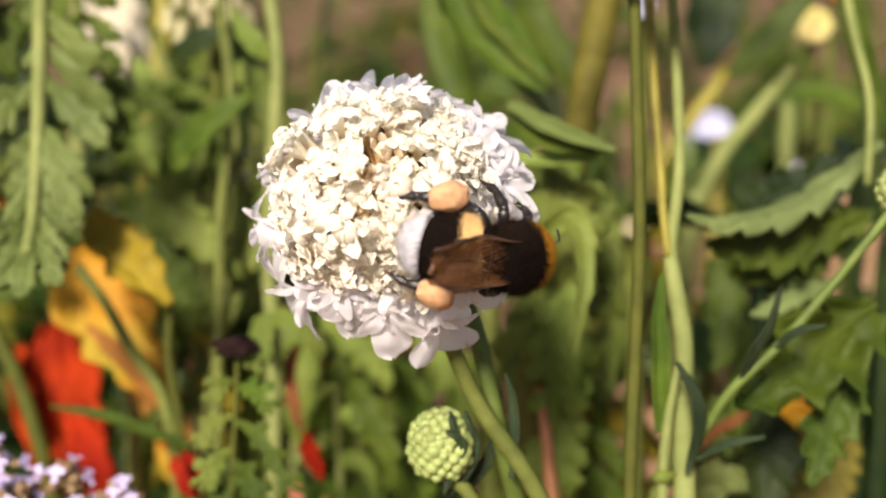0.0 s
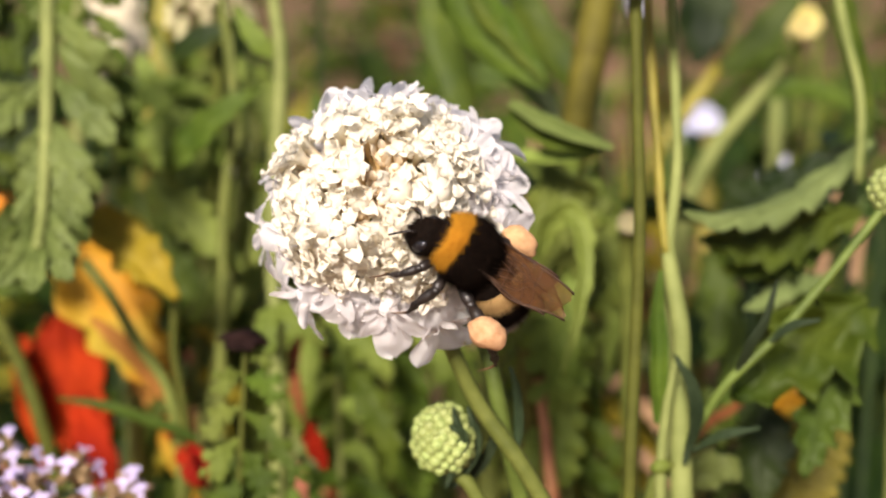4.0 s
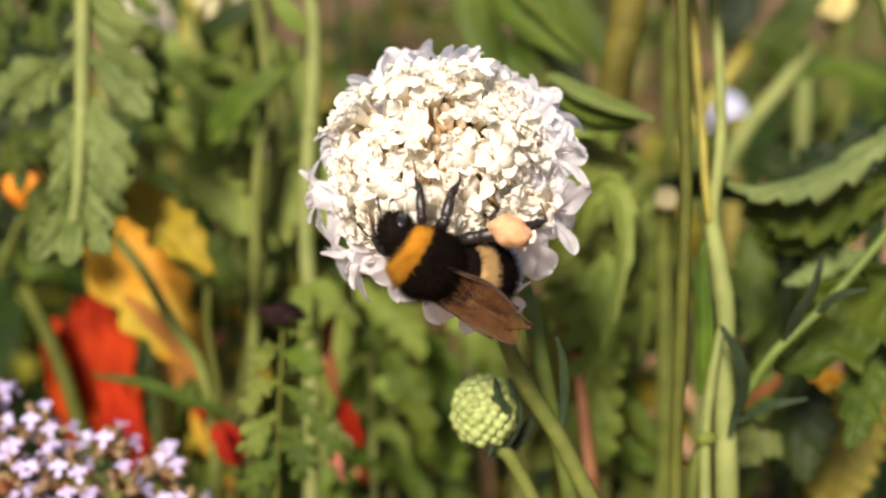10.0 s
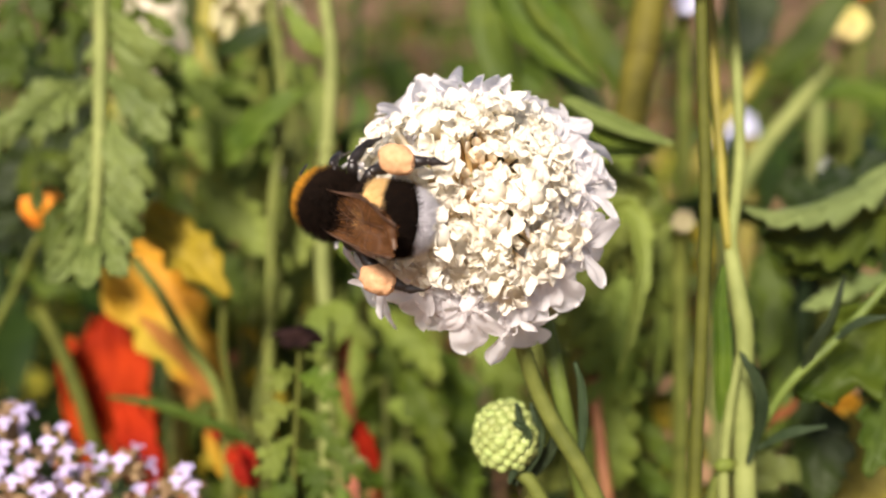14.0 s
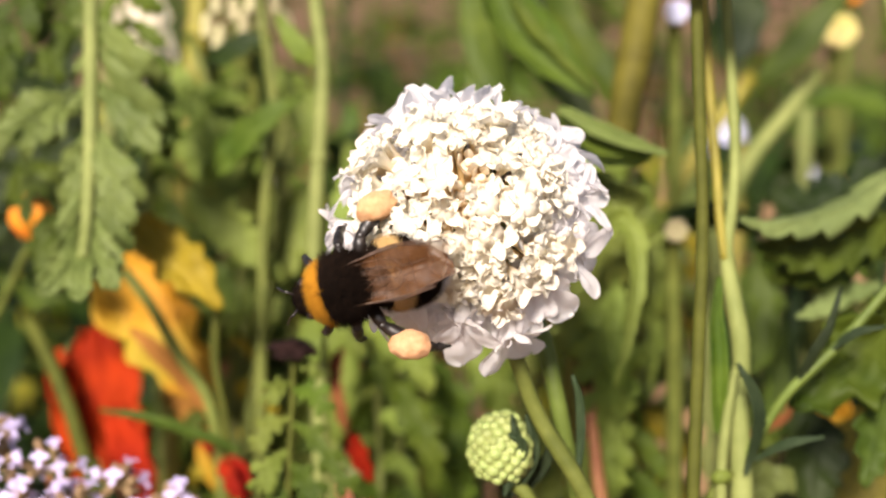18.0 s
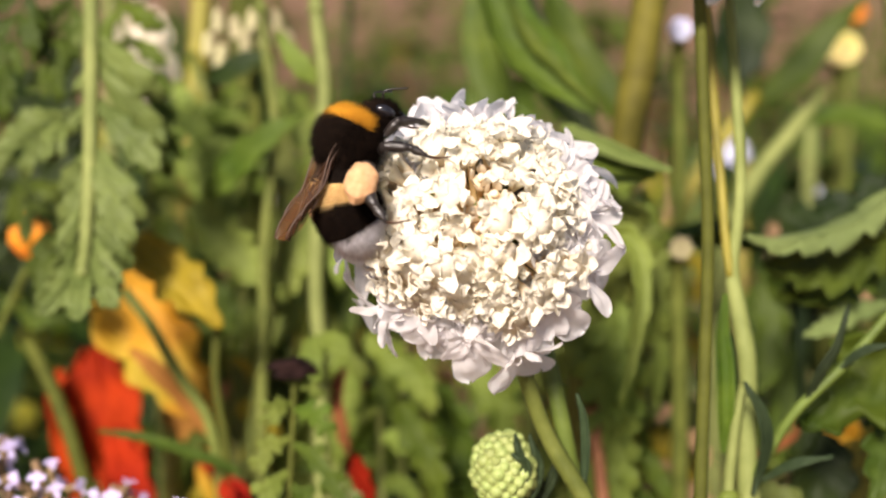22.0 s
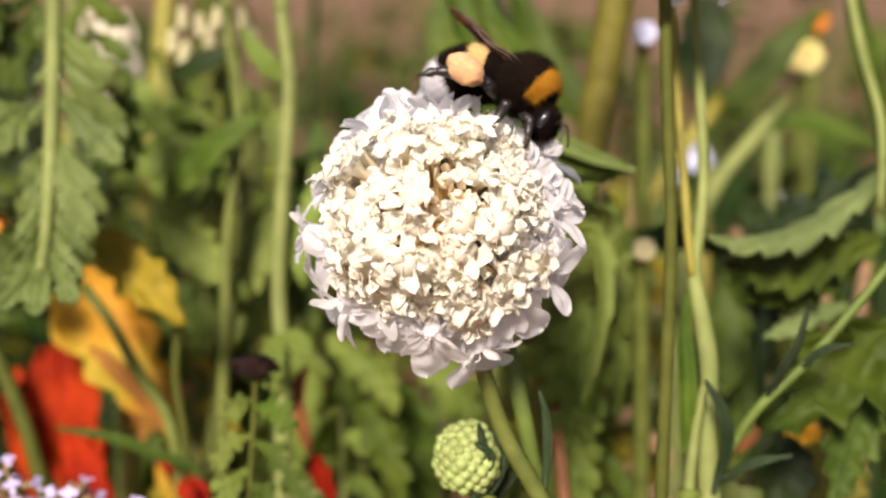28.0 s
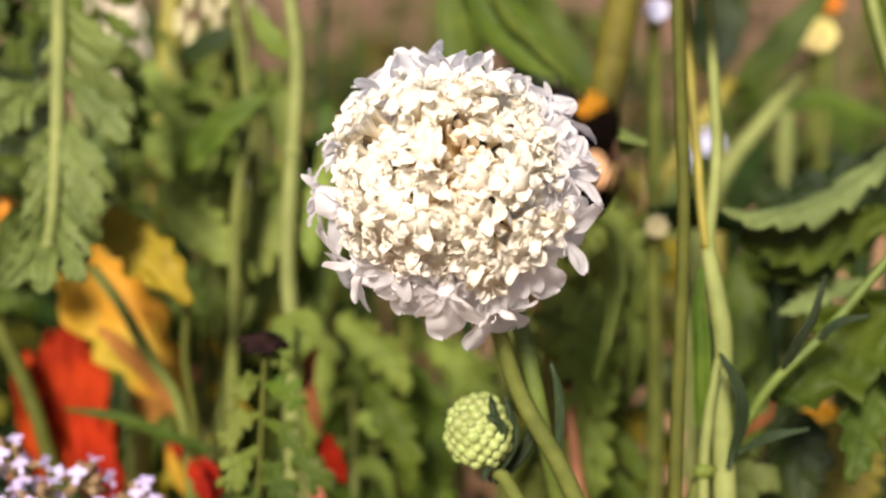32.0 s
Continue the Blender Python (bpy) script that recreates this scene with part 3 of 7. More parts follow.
for pts, w in (([(0.00490, 0.11581, 0.54372), (0.00612, 0.11562, 0.54876), (0.00547, 0.11521, 0.55298)], 1.3), ([(0.00568, 0.11715, 0.54292), (0.00796, 0.11700, 0.54812), (0.00700, 0.11661, 0.55238)], 1.3), ([(0.00645, 0.11988, 0.54154), (0.00937, 0.11945, 0.54568), (0.01045, 0.11901, 0.54976)], 1.2), ([(0.00526, 0.11532, 0.54575), (0.00663, 0.11485, 0.54973), (0.00513, 0.11376, 0.55146)], 1.0)):
    leaf_part(bud, "bract", BRACT, pts, w * MM, (0, -1, 0.2), lobes=1, cut=0.0, n=14, half=2)

# second stem of the same clump, with a dark narrow leaf
second = thing("scabious_shoot", (0.01192, 0.12396, 0.54490), "bare green scabious stem with a narrow dark leaf", "plant stem")
stem_part(second, "stem", STEM_SHOOT, [(0.00677, 0.12959, 0.56395), (0.00795, 0.12377, 0.56159), (0.00908, 0.12086, 0.55850), (0.01040, 0.11913, 0.55288), (0.01190, 0.11899, 0.54589), (0.01359, 0.11970, 0.53893), (0.0205, 0.1180, 0.4985)], 0.85 * MM, 1.0 * MM, "fresh green stem", n=30)
leaf_part(second, "leaf", BRACT, [(0.01245, 0.11624, 0.54527), (0.01275, 0.11700, 0.55062), (0.01246, 0.11729, 0.55424), (0.01170, 0.11719, 0.55644)], 0.9 * MM, (0.5, -1, 0.1), lobes=1, cut=0.0, n=16, half=3)


# ---------------------------------------------------------------- the bumblebee
def fur(g, pts, rng, length, lean=(-0.5, 0, 0), thick=0.045):
    """Fine tapered hairs: pts gives places and outward directions."""
    lean = Vector(lean)
    for p, nrm in pts:
        d = (nrm + lean * rng.uniform(0.4, 1.2) + Vector((rng.gauss(0, 0.22), rng.gauss(0, 0.22), rng.gauss(0, 0.22)))).normalized()
        a = d.cross(Vector((0.3, 0.5, 0.8))).normalized() * thick * MM
        b = d.cross(a).normalized() * thick * MM
        s = len(g.v)
        ln = length * rng.uniform(0.6, 1.25) * MM
        base = p - nrm * 0.1 * MM
        g.v.extend([tuple(base + a), tuple(base - a * 0.5 + b * 0.87), tuple(base - a * 0.5 - b * 0.87), tuple(base + d * ln)])
        g.f.extend([(s, s + 1, s + 3), (s + 1, s + 2, s + 3), (s + 2, s, s + 3)])


def shell(spine, radius, x0, x1, arc=(0, 360), seg=28, rows=8):
    """A slice, from x0 to x1 of its length and over an arc of its girth, of a rounded body along a bent spine."""
    def at(u, ph):
        c, d = spine(u)
        up = Vector((-d.z, 0, d.x))
        up = up if up.z > 0 or abs(d.x) < 0.3 else -up
        ry, rz = radius(u)
        o = Vector((0, math.cos(ph), 0)) * ry + up * math.sin(ph) * rz
        e = 0.02
        slope = (radius(min(1, u + e))[0] - radius(max(0, u - e))[0]) / (2 * e * LENGTH[spine])
        nrm = (Vector((0, math.cos(ph), 0)) + up * math.sin(ph) - d * slope).normalized()
        return (c + o) * MM, nrm
    a0, a1 = radians(arc[0]), radians(arc[1])
    full = arc[1] - arc[0] >= 360
    k = seg if full else seg + 1
    return at, Geo().grid([[at(x0 + (x1 - x0) * i / rows, a0 + (a1 - a0) * j / seg)[0] for j in range(k)] for i in range(rows + 1)], full)


def body_slice(parent, name, mat, spine, radius, x0, x1, hairs, length, seed, label="", lean=0.5, arc=(0, 360)):
    rng = random.Random(seed)
    at, g = shell(spine, radius, x0, x1, arc)
    a0, a1 = radians(arc[0]), radians(arc[1])
    for _ in range(hairs):
        u = min(0.99, max(0.01, rng.uniform(x0, x1) + rng.gauss(0, 0.014)))
        fur(g, [at(u, rng.uniform(a0, a1) + rng.gauss(0, 0.03))], rng, length * 1.3, spine(u)[1] * lean, 0.024)
    return part(name, g, mat, parent, label)


def limb(points, radii, hair, rng, seg=8):
    """A jointed leg: straight tapering segments with a knob at each joint and short bristles."""
    g = Geo()
    pts = [Vector(p) * MM for p in points]
    for i in range(len(pts) - 1):
        a, b, r0, r1 = pts[i], pts[i + 1], radii[i] * MM, radii[i + 1] * MM
        g.tube([a, a.lerp(b, 0.25), a.lerp(b, 0.7), b], [r0 * 0.75, r0 * 1.1, r1 * 1.15, r1 * 0.8], seg)
        g.ball(b, r1 * 0.85, 7, 5)
        for _ in range(hair):
            d = Vector((rng.gauss(0, 1), rng.gauss(0, 1), rng.gauss(0, 1))).normalized()
            fur(g, [(a.lerp(b, rng.random()) + d * r1 * 0.8, d)], rng, 0.5 if i < 2 else 0.3, (b - a).normalized() * 0.6, 0.025)
    return g


def wing_geo(length, width, seed):
    g = Geo()
    rows = []
    n = 14
    for i in range(n + 1):
        s = i / n
        lead = 0.10 * width * math.sin(math.pi * s)
        trail = -width * (math.sin(math.pi * min(1, 0.08 + 0.80 * s)) ** 0.9) * (0.3 + 0.7 * s ** 0.6)
        if s > 0.9:
            trail *= 1 - (s - 0.9) * 5
        rows.append([Vector((-s * length, lead + (trail - lead) * j / 5, 0.06 * width * math.sin(j * 1.6 + s * 9) + 0.04 * length * s * s)) * MM for j in range(6)])
    g.grid(rows)
    return g, rows


def add_wing(parent, name, place, length, width, sgn, turn):
    g, rows = wing_geo(length, width, 1)
    if sgn < 0:
        g.v = [(x, -y, z) for x, y, z in g.v]
    ob = part(name, g, WING, parent, "smoky brown translucent wing")
    ob.matrix_basis = pose(place[0] * MM, place[1] * MM, place[2] * MM, *turn)
    v = Geo()
    for j, end in ((0, 14), (1, 11), (2, 12), (3, 9), (4, 10)):
        v.tube([rows[i][min(5, j + (1 if i > 7 and j else 0))] + Vector((0, 0, 0.03 * MM)) for i in range(0, end + 1)], 0.04 * MM if j else 0.1 * MM, 4)
    for i in (5, 9):
        v.tube([rows[i][j] + Vector((0, 0, 0.03 * MM)) for j in range(0, 5)], 0.03 * MM, 4)
    if sgn < 0:
        v.v = [(x, -y, z) for x, y, z in v.v]
    part("vein", v, VEIN, ob, "dark wing veins")


bee = thing("bumblebee", (0, 0, 0), "furry black-and-yellow bumblebee with white tail and orange pollen loads", "bumblebee")
LENGTH = {}


def thorax_spine(u):
    """From the neck (0) to the waist (1)."""
    d = Vector((-math.cos(radians(14 - 26 * u)), 0, math.sin(radians(14 - 26 * u))))
    return Vector((5.5 - 5.5 * u, 0, 0.1 + 0.9 * math.sin(math.pi * u))), d


def abdomen_spine(u):
    """From the waist (0) to the tail (1), curling down."""
    x, z, k = 0.7, 0.35, 24
    for i in range(int(u * k)):
        a = radians(8 + 72 * i / k)
        x, z = x - math.cos(a) * 8.2 / k, z - math.sin(a) * 8.2 / k
    f = u * k - int(u * k)
    a = radians(8 + 72 * u)
    d = Vector((-math.cos(a), 0, -math.sin(a)))
    return Vector((x, 0, z)) + d * f * 8.2 / k, d


def head_spine(u):
    d = Vector((0.35, 0, -0.94)).normalized()
    return Vector((5.35, 0, 0.55)) + d * 3.5 * u, d


LENGTH[thorax_spine], LENGTH[abdomen_spine], LENGTH[head_spine] = 5.6, 8.2, 3.5


def thorax_radius(u):
    k = max(0.02, 1 - abs(2 * u - 1) ** 2.6) ** 0.5
    return 2.58 * k, 2.48 * k


def abdomen_radius(u):
    k = max(0.02, 1 - abs(2 * min(1, u * 0.98) ** 0.85 - 1) ** 2.5) ** 0.5
    return 3.05 * k, 2.7 * k


def head_radius(u):
    k = max(0.02, 1 - abs(2 * u - 1) ** 2.4) ** 0.5
    return 1.85 * k * (1 - 0.25 * u), 1.45 * k


body_slice(bee, "throat", FUR_BLACK, thorax_spine, thorax_radius, 0.01, 0.12, 1280, 0.5, 3, "", -0.2)
body_slice(bee, "collar", FUR_YELLOW, thorax_spine, thorax_radius, 0.11, 0.30, 4000, 0.72, 2, "orange-yellow furry collar", 0.15, (-14, 194))
body_slice(bee, "breast", FUR_BLACK, thorax_spine, thorax_radius, 0.08, 0.40, 2400, 0.6, 12, "", 0.3, (190, 350))
body_slice(bee, "thorax", FUR_BLACK, thorax_spine, thorax_radius, 0.30, 0.99, 9920, 0.95, 1)
body_slice(bee, "abdomen_front", FUR_BLACK, abdomen_spine, abdomen_radius, 0.01, 0.22, 2240, 0.6, 4)
body_slice(bee, "abdomen_band", FUR_BUFF, abdomen_spine, abdomen_radius, 0.22, 0.39, 3520, 0.55, 5, "buff-yellow furry band", 0.5, (-25, 205))
body_slice(bee, "belly", FUR_BLACK, abdomen_spine, abdomen_radius, 0.20, 0.44, 1440, 0.4, 13, "", 0.5, (202, 338))
body_slice(bee, "abdomen_middle", FUR_BLACK, abdomen_spine, abdomen_radius, 0.39, 0.70, 5760, 0.65, 6)
body_slice(bee, "tail", FUR_WHITE, abdomen_spine, abdomen_radius, 0.70, 0.99, 4160, 0.65, 7, "white furry tail", 0.8)
head = body_slice(bee, "head", FUR_BLACK, head_spine, head_radius, 0.01, 0.99, 3520, 0.5, 8)
for sg in (1, -1):
    part("eye", Geo().ball((6.25 * MM, sg * 1.42 * MM, -0.85 * MM), (0.55 * MM, 0.5 * MM, 1.05 * MM), 14, 10), EYE, head, "glossy black compound eye")
    part("antenna", Geo().tube(bend([Vector((7.1, sg * 0.45, -0.8)) * MM, Vector((7.7, sg * 1.0, -0.2)) * MM, Vector((8.1, sg * 1.2, -0.3)) * MM, Vector((9.0, sg * 1.7, -1.9)) * MM], 14), 0.11 * MM, 6), CHITIN, head)
part("proboscis", Geo().tube(bend([Vector((6.8, 0, -2.5)) * MM, Vector((6.9, 0, -3.4)) * MM, Vector((6.6, 0, -4.6)) * MM], 8), [0.5 * MM, 0.42 * MM, 0.32 * MM, 0.26 * MM, 0.2 * MM, 0.15 * MM, 0.1 * MM, 0.07 * MM], 7), CHITIN, head)
LEGS = []
rng = random.Random(9)
for sg in (1, -1):
    for nm, root, pts, rad in (
        ("front_leg", (4.2, 1.4, -1.6), [(0, 0, 0), (1.3, 1.3, 0.0), (2.2, 1.9, -1.6), (2.6, 1.7, -2.9)], [0.36, 0.44, 0.32, 0.17]),
        ("middle_leg", (2.6, 1.7, -1.7), [(0, 0, 0), (0.2, 2.1, 0.3), (0.5, 3.3, -1.5), (0.2, 3.8, -3.2)], [0.4, 0.5, 0.4, 0.18]),
        ("hind_leg", (1.2, 1.6, -1.5), [(0, 0, 0), (-1.4, 2.3, 0.6), (-4.0, 3.9, 0.0), (-5.8, 4.6, -1.3), (-6.9, 4.6, -2.5)], [0.44, 0.56, 0.62, 0.44, 0.18])):
        g = limb([(x, sg * y, z) for x, y, z in pts], rad, 90, rng)
        leg = part(nm, g, CHITIN, bee)
        leg.matrix_basis = pose(root[0] * MM, sg * root[1] * MM, root[2] * MM)
        end = Vector((pts[-1][0], sg * pts[-1][1], pts[-1][2])) * MM
        part("tarsus", Geo().tube([end, end + Vector((0.2, sg * 0.1, -0.8)) * MM, end + Vector((0.7, sg * 0.2, -1.9)) * MM], [0.15 * MM, 0.11 * MM, 0.05 * MM], 6), TARSUS, leg)
        if nm == "hind_leg":
            part("pollen_load", Geo().ball((-3.7 * MM, sg * 4.1 * MM, 0.4 * MM), (1.9 * MM, 1.35 * MM, 1.4 * MM), 24, 16, 0.16), POLLEN, leg, "lump of packed orange pollen")
        LEGS.append((leg, root, sg, nm))
for sg in (1, -1):
    add_wing(bee, "forewing", (2.4, sg * 1.75, 2.2), 10.2, 4.6, sg, (sg * 12, 4, sg * 1))
    add_wing(bee, "hindwing", (1.5, sg * 1.7, 1.9), 7.4, 3.6, sg, (sg * 16, 7, -sg * 4))


# ---------------------------------------------------------------- ground and distance
def ground_sheet():
    g = Geo()
    n = 70
    rows = []
    for i in range(n + 1):
        y = math.copysign(abs(2 * i / n - 1) ** 3 * 60, i - n / 2)
        row = []
        for j in range(n + 1):
            x = math.copysign(abs(2 * j / n - 1) ** 3 * 60, j - n / 2)
            row.append((x, y, 0.03 * noise.noise(Vector((x * 1.7, y * 1.7, 0))) - 0.01))
        rows.append(row)
    g.grid(rows)
    return g


ground = tagged(new("ground", ground_sheet().mesh("ground", GROUNDMAT)), "bare reddish-brown soil between the garden plants", "soil", kind="structure")


def far_bed(name, label, mat, count, seed, ymin, ymax, zmin, zmax, size, spread, middle=0.0):
    """A mass of leaves too many to count, on upright shoots rooted in the soil."""
    rng = random.Random(seed)
    g = Geo()
    shoots = count // 14
    for s in range(shoots):
        y = ymin + (ymax - ymin) * rng.random() ** 1.3
        x = rng.uniform(-1, 1) * (spread + y * 0.55) if not middle else middle + rng.uniform(-1, 1) * spread
        top = rng.uniform(zmin, zmax)
        lean = Vector((rng.uniform(-0.07, 0.07), rng.uniform(-0.07, 0.07), 0))
        foot = Vector((x, y, 0))
        head = foot + Vector((0, 0, top)) + lean
        g.tube([foot, foot.lerp(head, 0.5) + lean * 0.2, head], [0.0025, 0.002, 0.001], 5)
        for k in range(14):
            u = rng.uniform(0.25, 1.0)
            c = foot.lerp(head, u)
            a = rng.uniform(0, 6.28)
            ln = size * rng.uniform(0.5, 1.4)
            d = Vector((math.cos(a), math.sin(a), rng.uniform(-0.7, 0.7))).normalized()
            side = d.cross(Vector((0, 0, 1))).normalized() * ln * rng.uniform(0.12, 0.24)
            up = Vector((0, 0, 1)) * ln * 0.12
            g.grid([[c, c, c], [c + d * ln * 0.4 - side + up, c + d * ln * 0.4, c + d * ln * 0.4 + side + up],
                    [c + d * ln * 0.75 - side * 0.8, c + d * ln * 0.75 - up * 0.6, c + d * ln * 0.75 + side * 0.8], [c + d * ln - up * 2] * 3])
    return tagged(new(name, g.mesh(name, mat)), label, "foliage", kind="stuff")


far_bed("garden_foliage", "mass of mid-green garden foliage behind the flowers", LEAF, 2600, 1, 0.42, 1.6, 0.25, 0.5, 0.055, 0.25)
# next four masses: shade between the plants is put into their near-black green
far_bed("dark_foliage", "leaves low among the stems, dark green deepened for shade", LEAF_DARK_SHADE, 1250, 2, 0.27, 0.95, 0.26, 0.53, 0.045, 0.12)
far_bed("undergrowth", "dense undergrowth behind the flower, its green darkened to stand for shade", LEAF_DARK_SHADE, 1300, 12, 0.23, 0.55, 0.36, 0.5, 0.036, 0.1)
far_bed("dark_thicket", "leaves behind the hanging leaves, coloured near black for shade", LEAF_DARK_SHADE, 760, 15, 0.23, 0.36, 0.44, 0.62, 0.034, 0.036, -0.105)
far_bed("shaded_thicket", "leaves behind the lobed plant, their green darkened as shade", LEAF_DARK_SHADE, 900, 16, 0.22, 0.38, 0.42, 0.555, 0.034, 0.05, 0.12)
far_bed("yellowing_foliage", "yellowing leaves among the garden plants", leaf_mat("yellowing_leaf", (0.2, 0.19, 0.012), (0.36, 0.31, 0.04)), 1500, 13, 0.26, 0.8, 0.36, 0.52, 0.03, 0.12)
far_bed("red_brown_foliage", "small rust-red leaves among the garden plants", RUST, 400, 14, 0.24, 0.6, 0.36, 0.5, 0.026, 0.1)
far_bed("light_foliage", "light sage-green leaves among the stems", LEAF_SAGE, 900, 19, 0.25, 0.6, 0.38, 0.57, 0.03, 0.11)
far_bed("tan_stalks", "dry tan stalks and leaves behind the slender stems", DRY, 520, 17, 0.24, 0.42, 0.42, 0.55, 0.026, 0.022, 0.048)
far_bed("tall_foliage", "tall green foliage across the garden bed", LEAF_MID, 860, 21, 0.55, 1.3, 0.5, 0.61, 0.05, 0.2)
far_bed("pale_foliage", "pale yellow-green leaves in the flower bed", LEAF_PALE, 1700, 3, 0.45, 1.8, 0.25, 0.48, 0.06, 0.25)
far_bed("far_beds", "green flower beds farther back", LEAF, 1250, 8, 1.6, 7.0, 0.15, 0.42, 0.12, 0.4)
far_bed("far_dark_beds", "dark green low growth farther back", LEAF_DARK_SHADE, 760, 9, 1.4, 6.0, 0.12, 0.4, 0.11, 0.4)
far_bed("distant_hedge", "distant green shrubs along the garden's edge", LEAF_DARK_SHADE, 5000, 4, 44.0, 56.0, 0.5, 1.3, 0.9, 8.0)
far_bed("rusty_foliage", "withered rust-brown leaves between the plants", RUST, 1100, 6, 0.4, 2.2, 0.15, 0.46, 0.04, 0.25)
far_bed("dry_foliage", "dry tan leaves and stalks between the plants", DRY, 1300, 7, 0.34, 1.6, 0.2, 0.46, 0.04, 0.2)


# ---------------------------------------------------------------- plants round the flower, right side
TALL_AT = Vector((0.02512, 0.13443, 0.60209))
tall = thing("tall_scabious", TALL_AT, "white scabious in bloom on a tall slender stem", "flower")
stem_part(tall, "stem", STEM_OLIVE, [(0.02518, 0.13415, 0.60105), (0.02554, 0.12887, 0.58448), (0.02580, 0.12455, 0.57026), (0.02533, 0.12087, 0.55654), (0.02480, 0.11688, 0.54166), (0.02570, 0.09893, 0.44762)], 0.00065, 0.00077, "slender olive-green stem", n=40)
flower_head(tall, (0.1, 0.05, 1.0), 8, 0.82, [(99 + 4 * (k % 2), k * 27, 0.98) for k in range(14)])
for a in range(10):
    an = 2 * math.pi * a / 10
    base = TALL_AT + Vector((math.cos(an) * 2, math.sin(an) * 2, -4)) * MM
    tip = TALL_AT + Vector((math.cos(an) * 8, math.sin(an) * 8, -5.4)) * MM
    leaf_part(tall, "bract", BRACT, [base, (base + tip) / 2 + Vector((0, 0, 0.6)) * MM, tip], 1.0 * MM, (0, 0, 1), lobes=1, cut=0.0, n=10, half=2)

pale = thing("pale_stalk", (0.03251, 0.12721, 0.54039), "pale green ribbed stalk with sheathing leaves", "plant stem")
line = [Vector(p) for p in [(0.03150, 0.14644, 0.59583), (0.03181, 0.14390, 0.58886), (0.03212, 0.14122, 0.58143), (0.03222, 0.13858, 0.57412), (0.03161, 0.13647, 0.56868), (0.03103, 0.13538, 0.56497), (0.03159, 0.13350, 0.56028), (0.03227, 0.13176, 0.55605), (0.03248, 0.13075, 0.55256), (0.03223, 0.12939, 0.54787), (0.03238, 0.12721, 0.54039), (0.03253, 0.12536, 0.53402)]] + [Vector((0.0335, 0.112, 0.44))]
swell = [9, 9.5, 10, 10, 11, 13, 15.5, 17, 16, 17, 20, 21, 22]
part("stem", Geo().tube([p - pale.location for p in bend(line, 49)], [0.000065 * (swell[k // 4] + (swell[min(k // 4 + 1, 12)] - swell[k // 4]) * (k % 4) / 4) for k in range(49)], 12), STEM_PALE, pale, "pale stalk that swells towards its foot")
stem_part(pale, "yellow_sheath", STEM_OCHRE, [(0.02854, 0.14589, 0.59585), (0.02899, 0.14336, 0.58890), (0.02938, 0.14069, 0.58150), (0.02989, 0.13815, 0.57453), (0.03019, 0.13584, 0.56836), (0.03073, 0.13457, 0.56397)], 0.00062, 0.0005, "yellowing sheath along the stalk", n=30)
leaf_part(pale, "leaf", LEAF, [(0.02933, 0.12715, 0.54566), (0.02934, 0.12785, 0.54986), (0.02939, 0.12928, 0.55478), (0.02929, 0.13083, 0.55832), (0.02977, 0.13257, 0.56250)], 0.0017, (0, -1, 0), "narrow green leaf folded against the stalk", lobes=1, cut=0.0, curl=0.9, taper=0.9)
stem_part(pale, "strand", STEM_PALE, [(0.03144, 0.12885, 0.55324), (0.03032, 0.12686, 0.54820), (0.02958, 0.12507, 0.54207), (0.02964, 0.12338, 0.53448), (0.03072, 0.11761, 0.50028)], 0.0005, 0.0008, "pale side strand", n=24)
part("node", Geo().ball(Vector((0.02945, 0.12458, 0.54147)) - pale.location, (0.0011, 0.0009, 0.0009), 12, 8, 0.3), LEAF_PALE, pale)

shoot = thing("side_shoot", (0.03313, 0.12638, 0.54232), "green side shoot with narrow dark leaves and a small bud", "plant shoot")
stem_part(shoot, "stem", STEM_SHOOT, [(0.02944, 0.12739, 0.53837), (0.03210, 0.12717, 0.54140), (0.03409, 0.12720, 0.54538), (0.03702, 0.12664, 0.55102), (0.04171, 0.12690, 0.55586), (0.04632, 0.12738, 0.56153), (0.05209, 0.12840, 0.56918), (0.05454, 0.12926, 0.57241)], 0.00064, 0.00049, "curving green stem", n=40)
stem_part(shoot, "lower_stem", STEM, [(0.03146, 0.12705, 0.54097), (0.02944, 0.12739, 0.53837), (0.02867, 0.12679, 0.53228), (0.02874, 0.10797, 0.44270)], 0.00070, 0.00091, n=20)
leaf_part(shoot, "leaf", BRACT, [(0.03237, 0.12513, 0.54154), (0.03306, 0.12390, 0.54851), (0.03220, 0.12384, 0.55216), (0.03020, 0.12363, 0.55523)], 0.00162, (0.6, -1, 0), lobes=1, cut=0.0, n=20, half=3)
leaf_part(shoot, "leaf", BRACT, [(0.03796, 0.12680, 0.55162), (0.03862, 0.12486, 0.55596), (0.04014, 0.12462, 0.55894), (0.04116, 0.12484, 0.56361)], 0.00147, (0.6, -1, 0), lobes=1, cut=0.0, n=20, half=3)
leaf_part(shoot, "leaf", BRACT, [(0.03319, 0.12554, 0.54306), (0.03612, 0.12325, 0.54612), (0.03993, 0.12253, 0.54729)], 0.00123, (0, -0.5, 1), lobes=1, cut=0.0, n=16, half=3)
leaf_part(shoot, "leaf", BRACT, [(0.04109, 0.12682, 0.55557), (0.04351, 0.12548, 0.55830), (0.04620, 0.12469, 0.55920)], 0.00110, (0, -0.5, 1), lobes=1, cut=0.0, n=16, half=3)
TIP_AT = Vector((0.05466, 0.12934, 0.57270)) - shoot.location
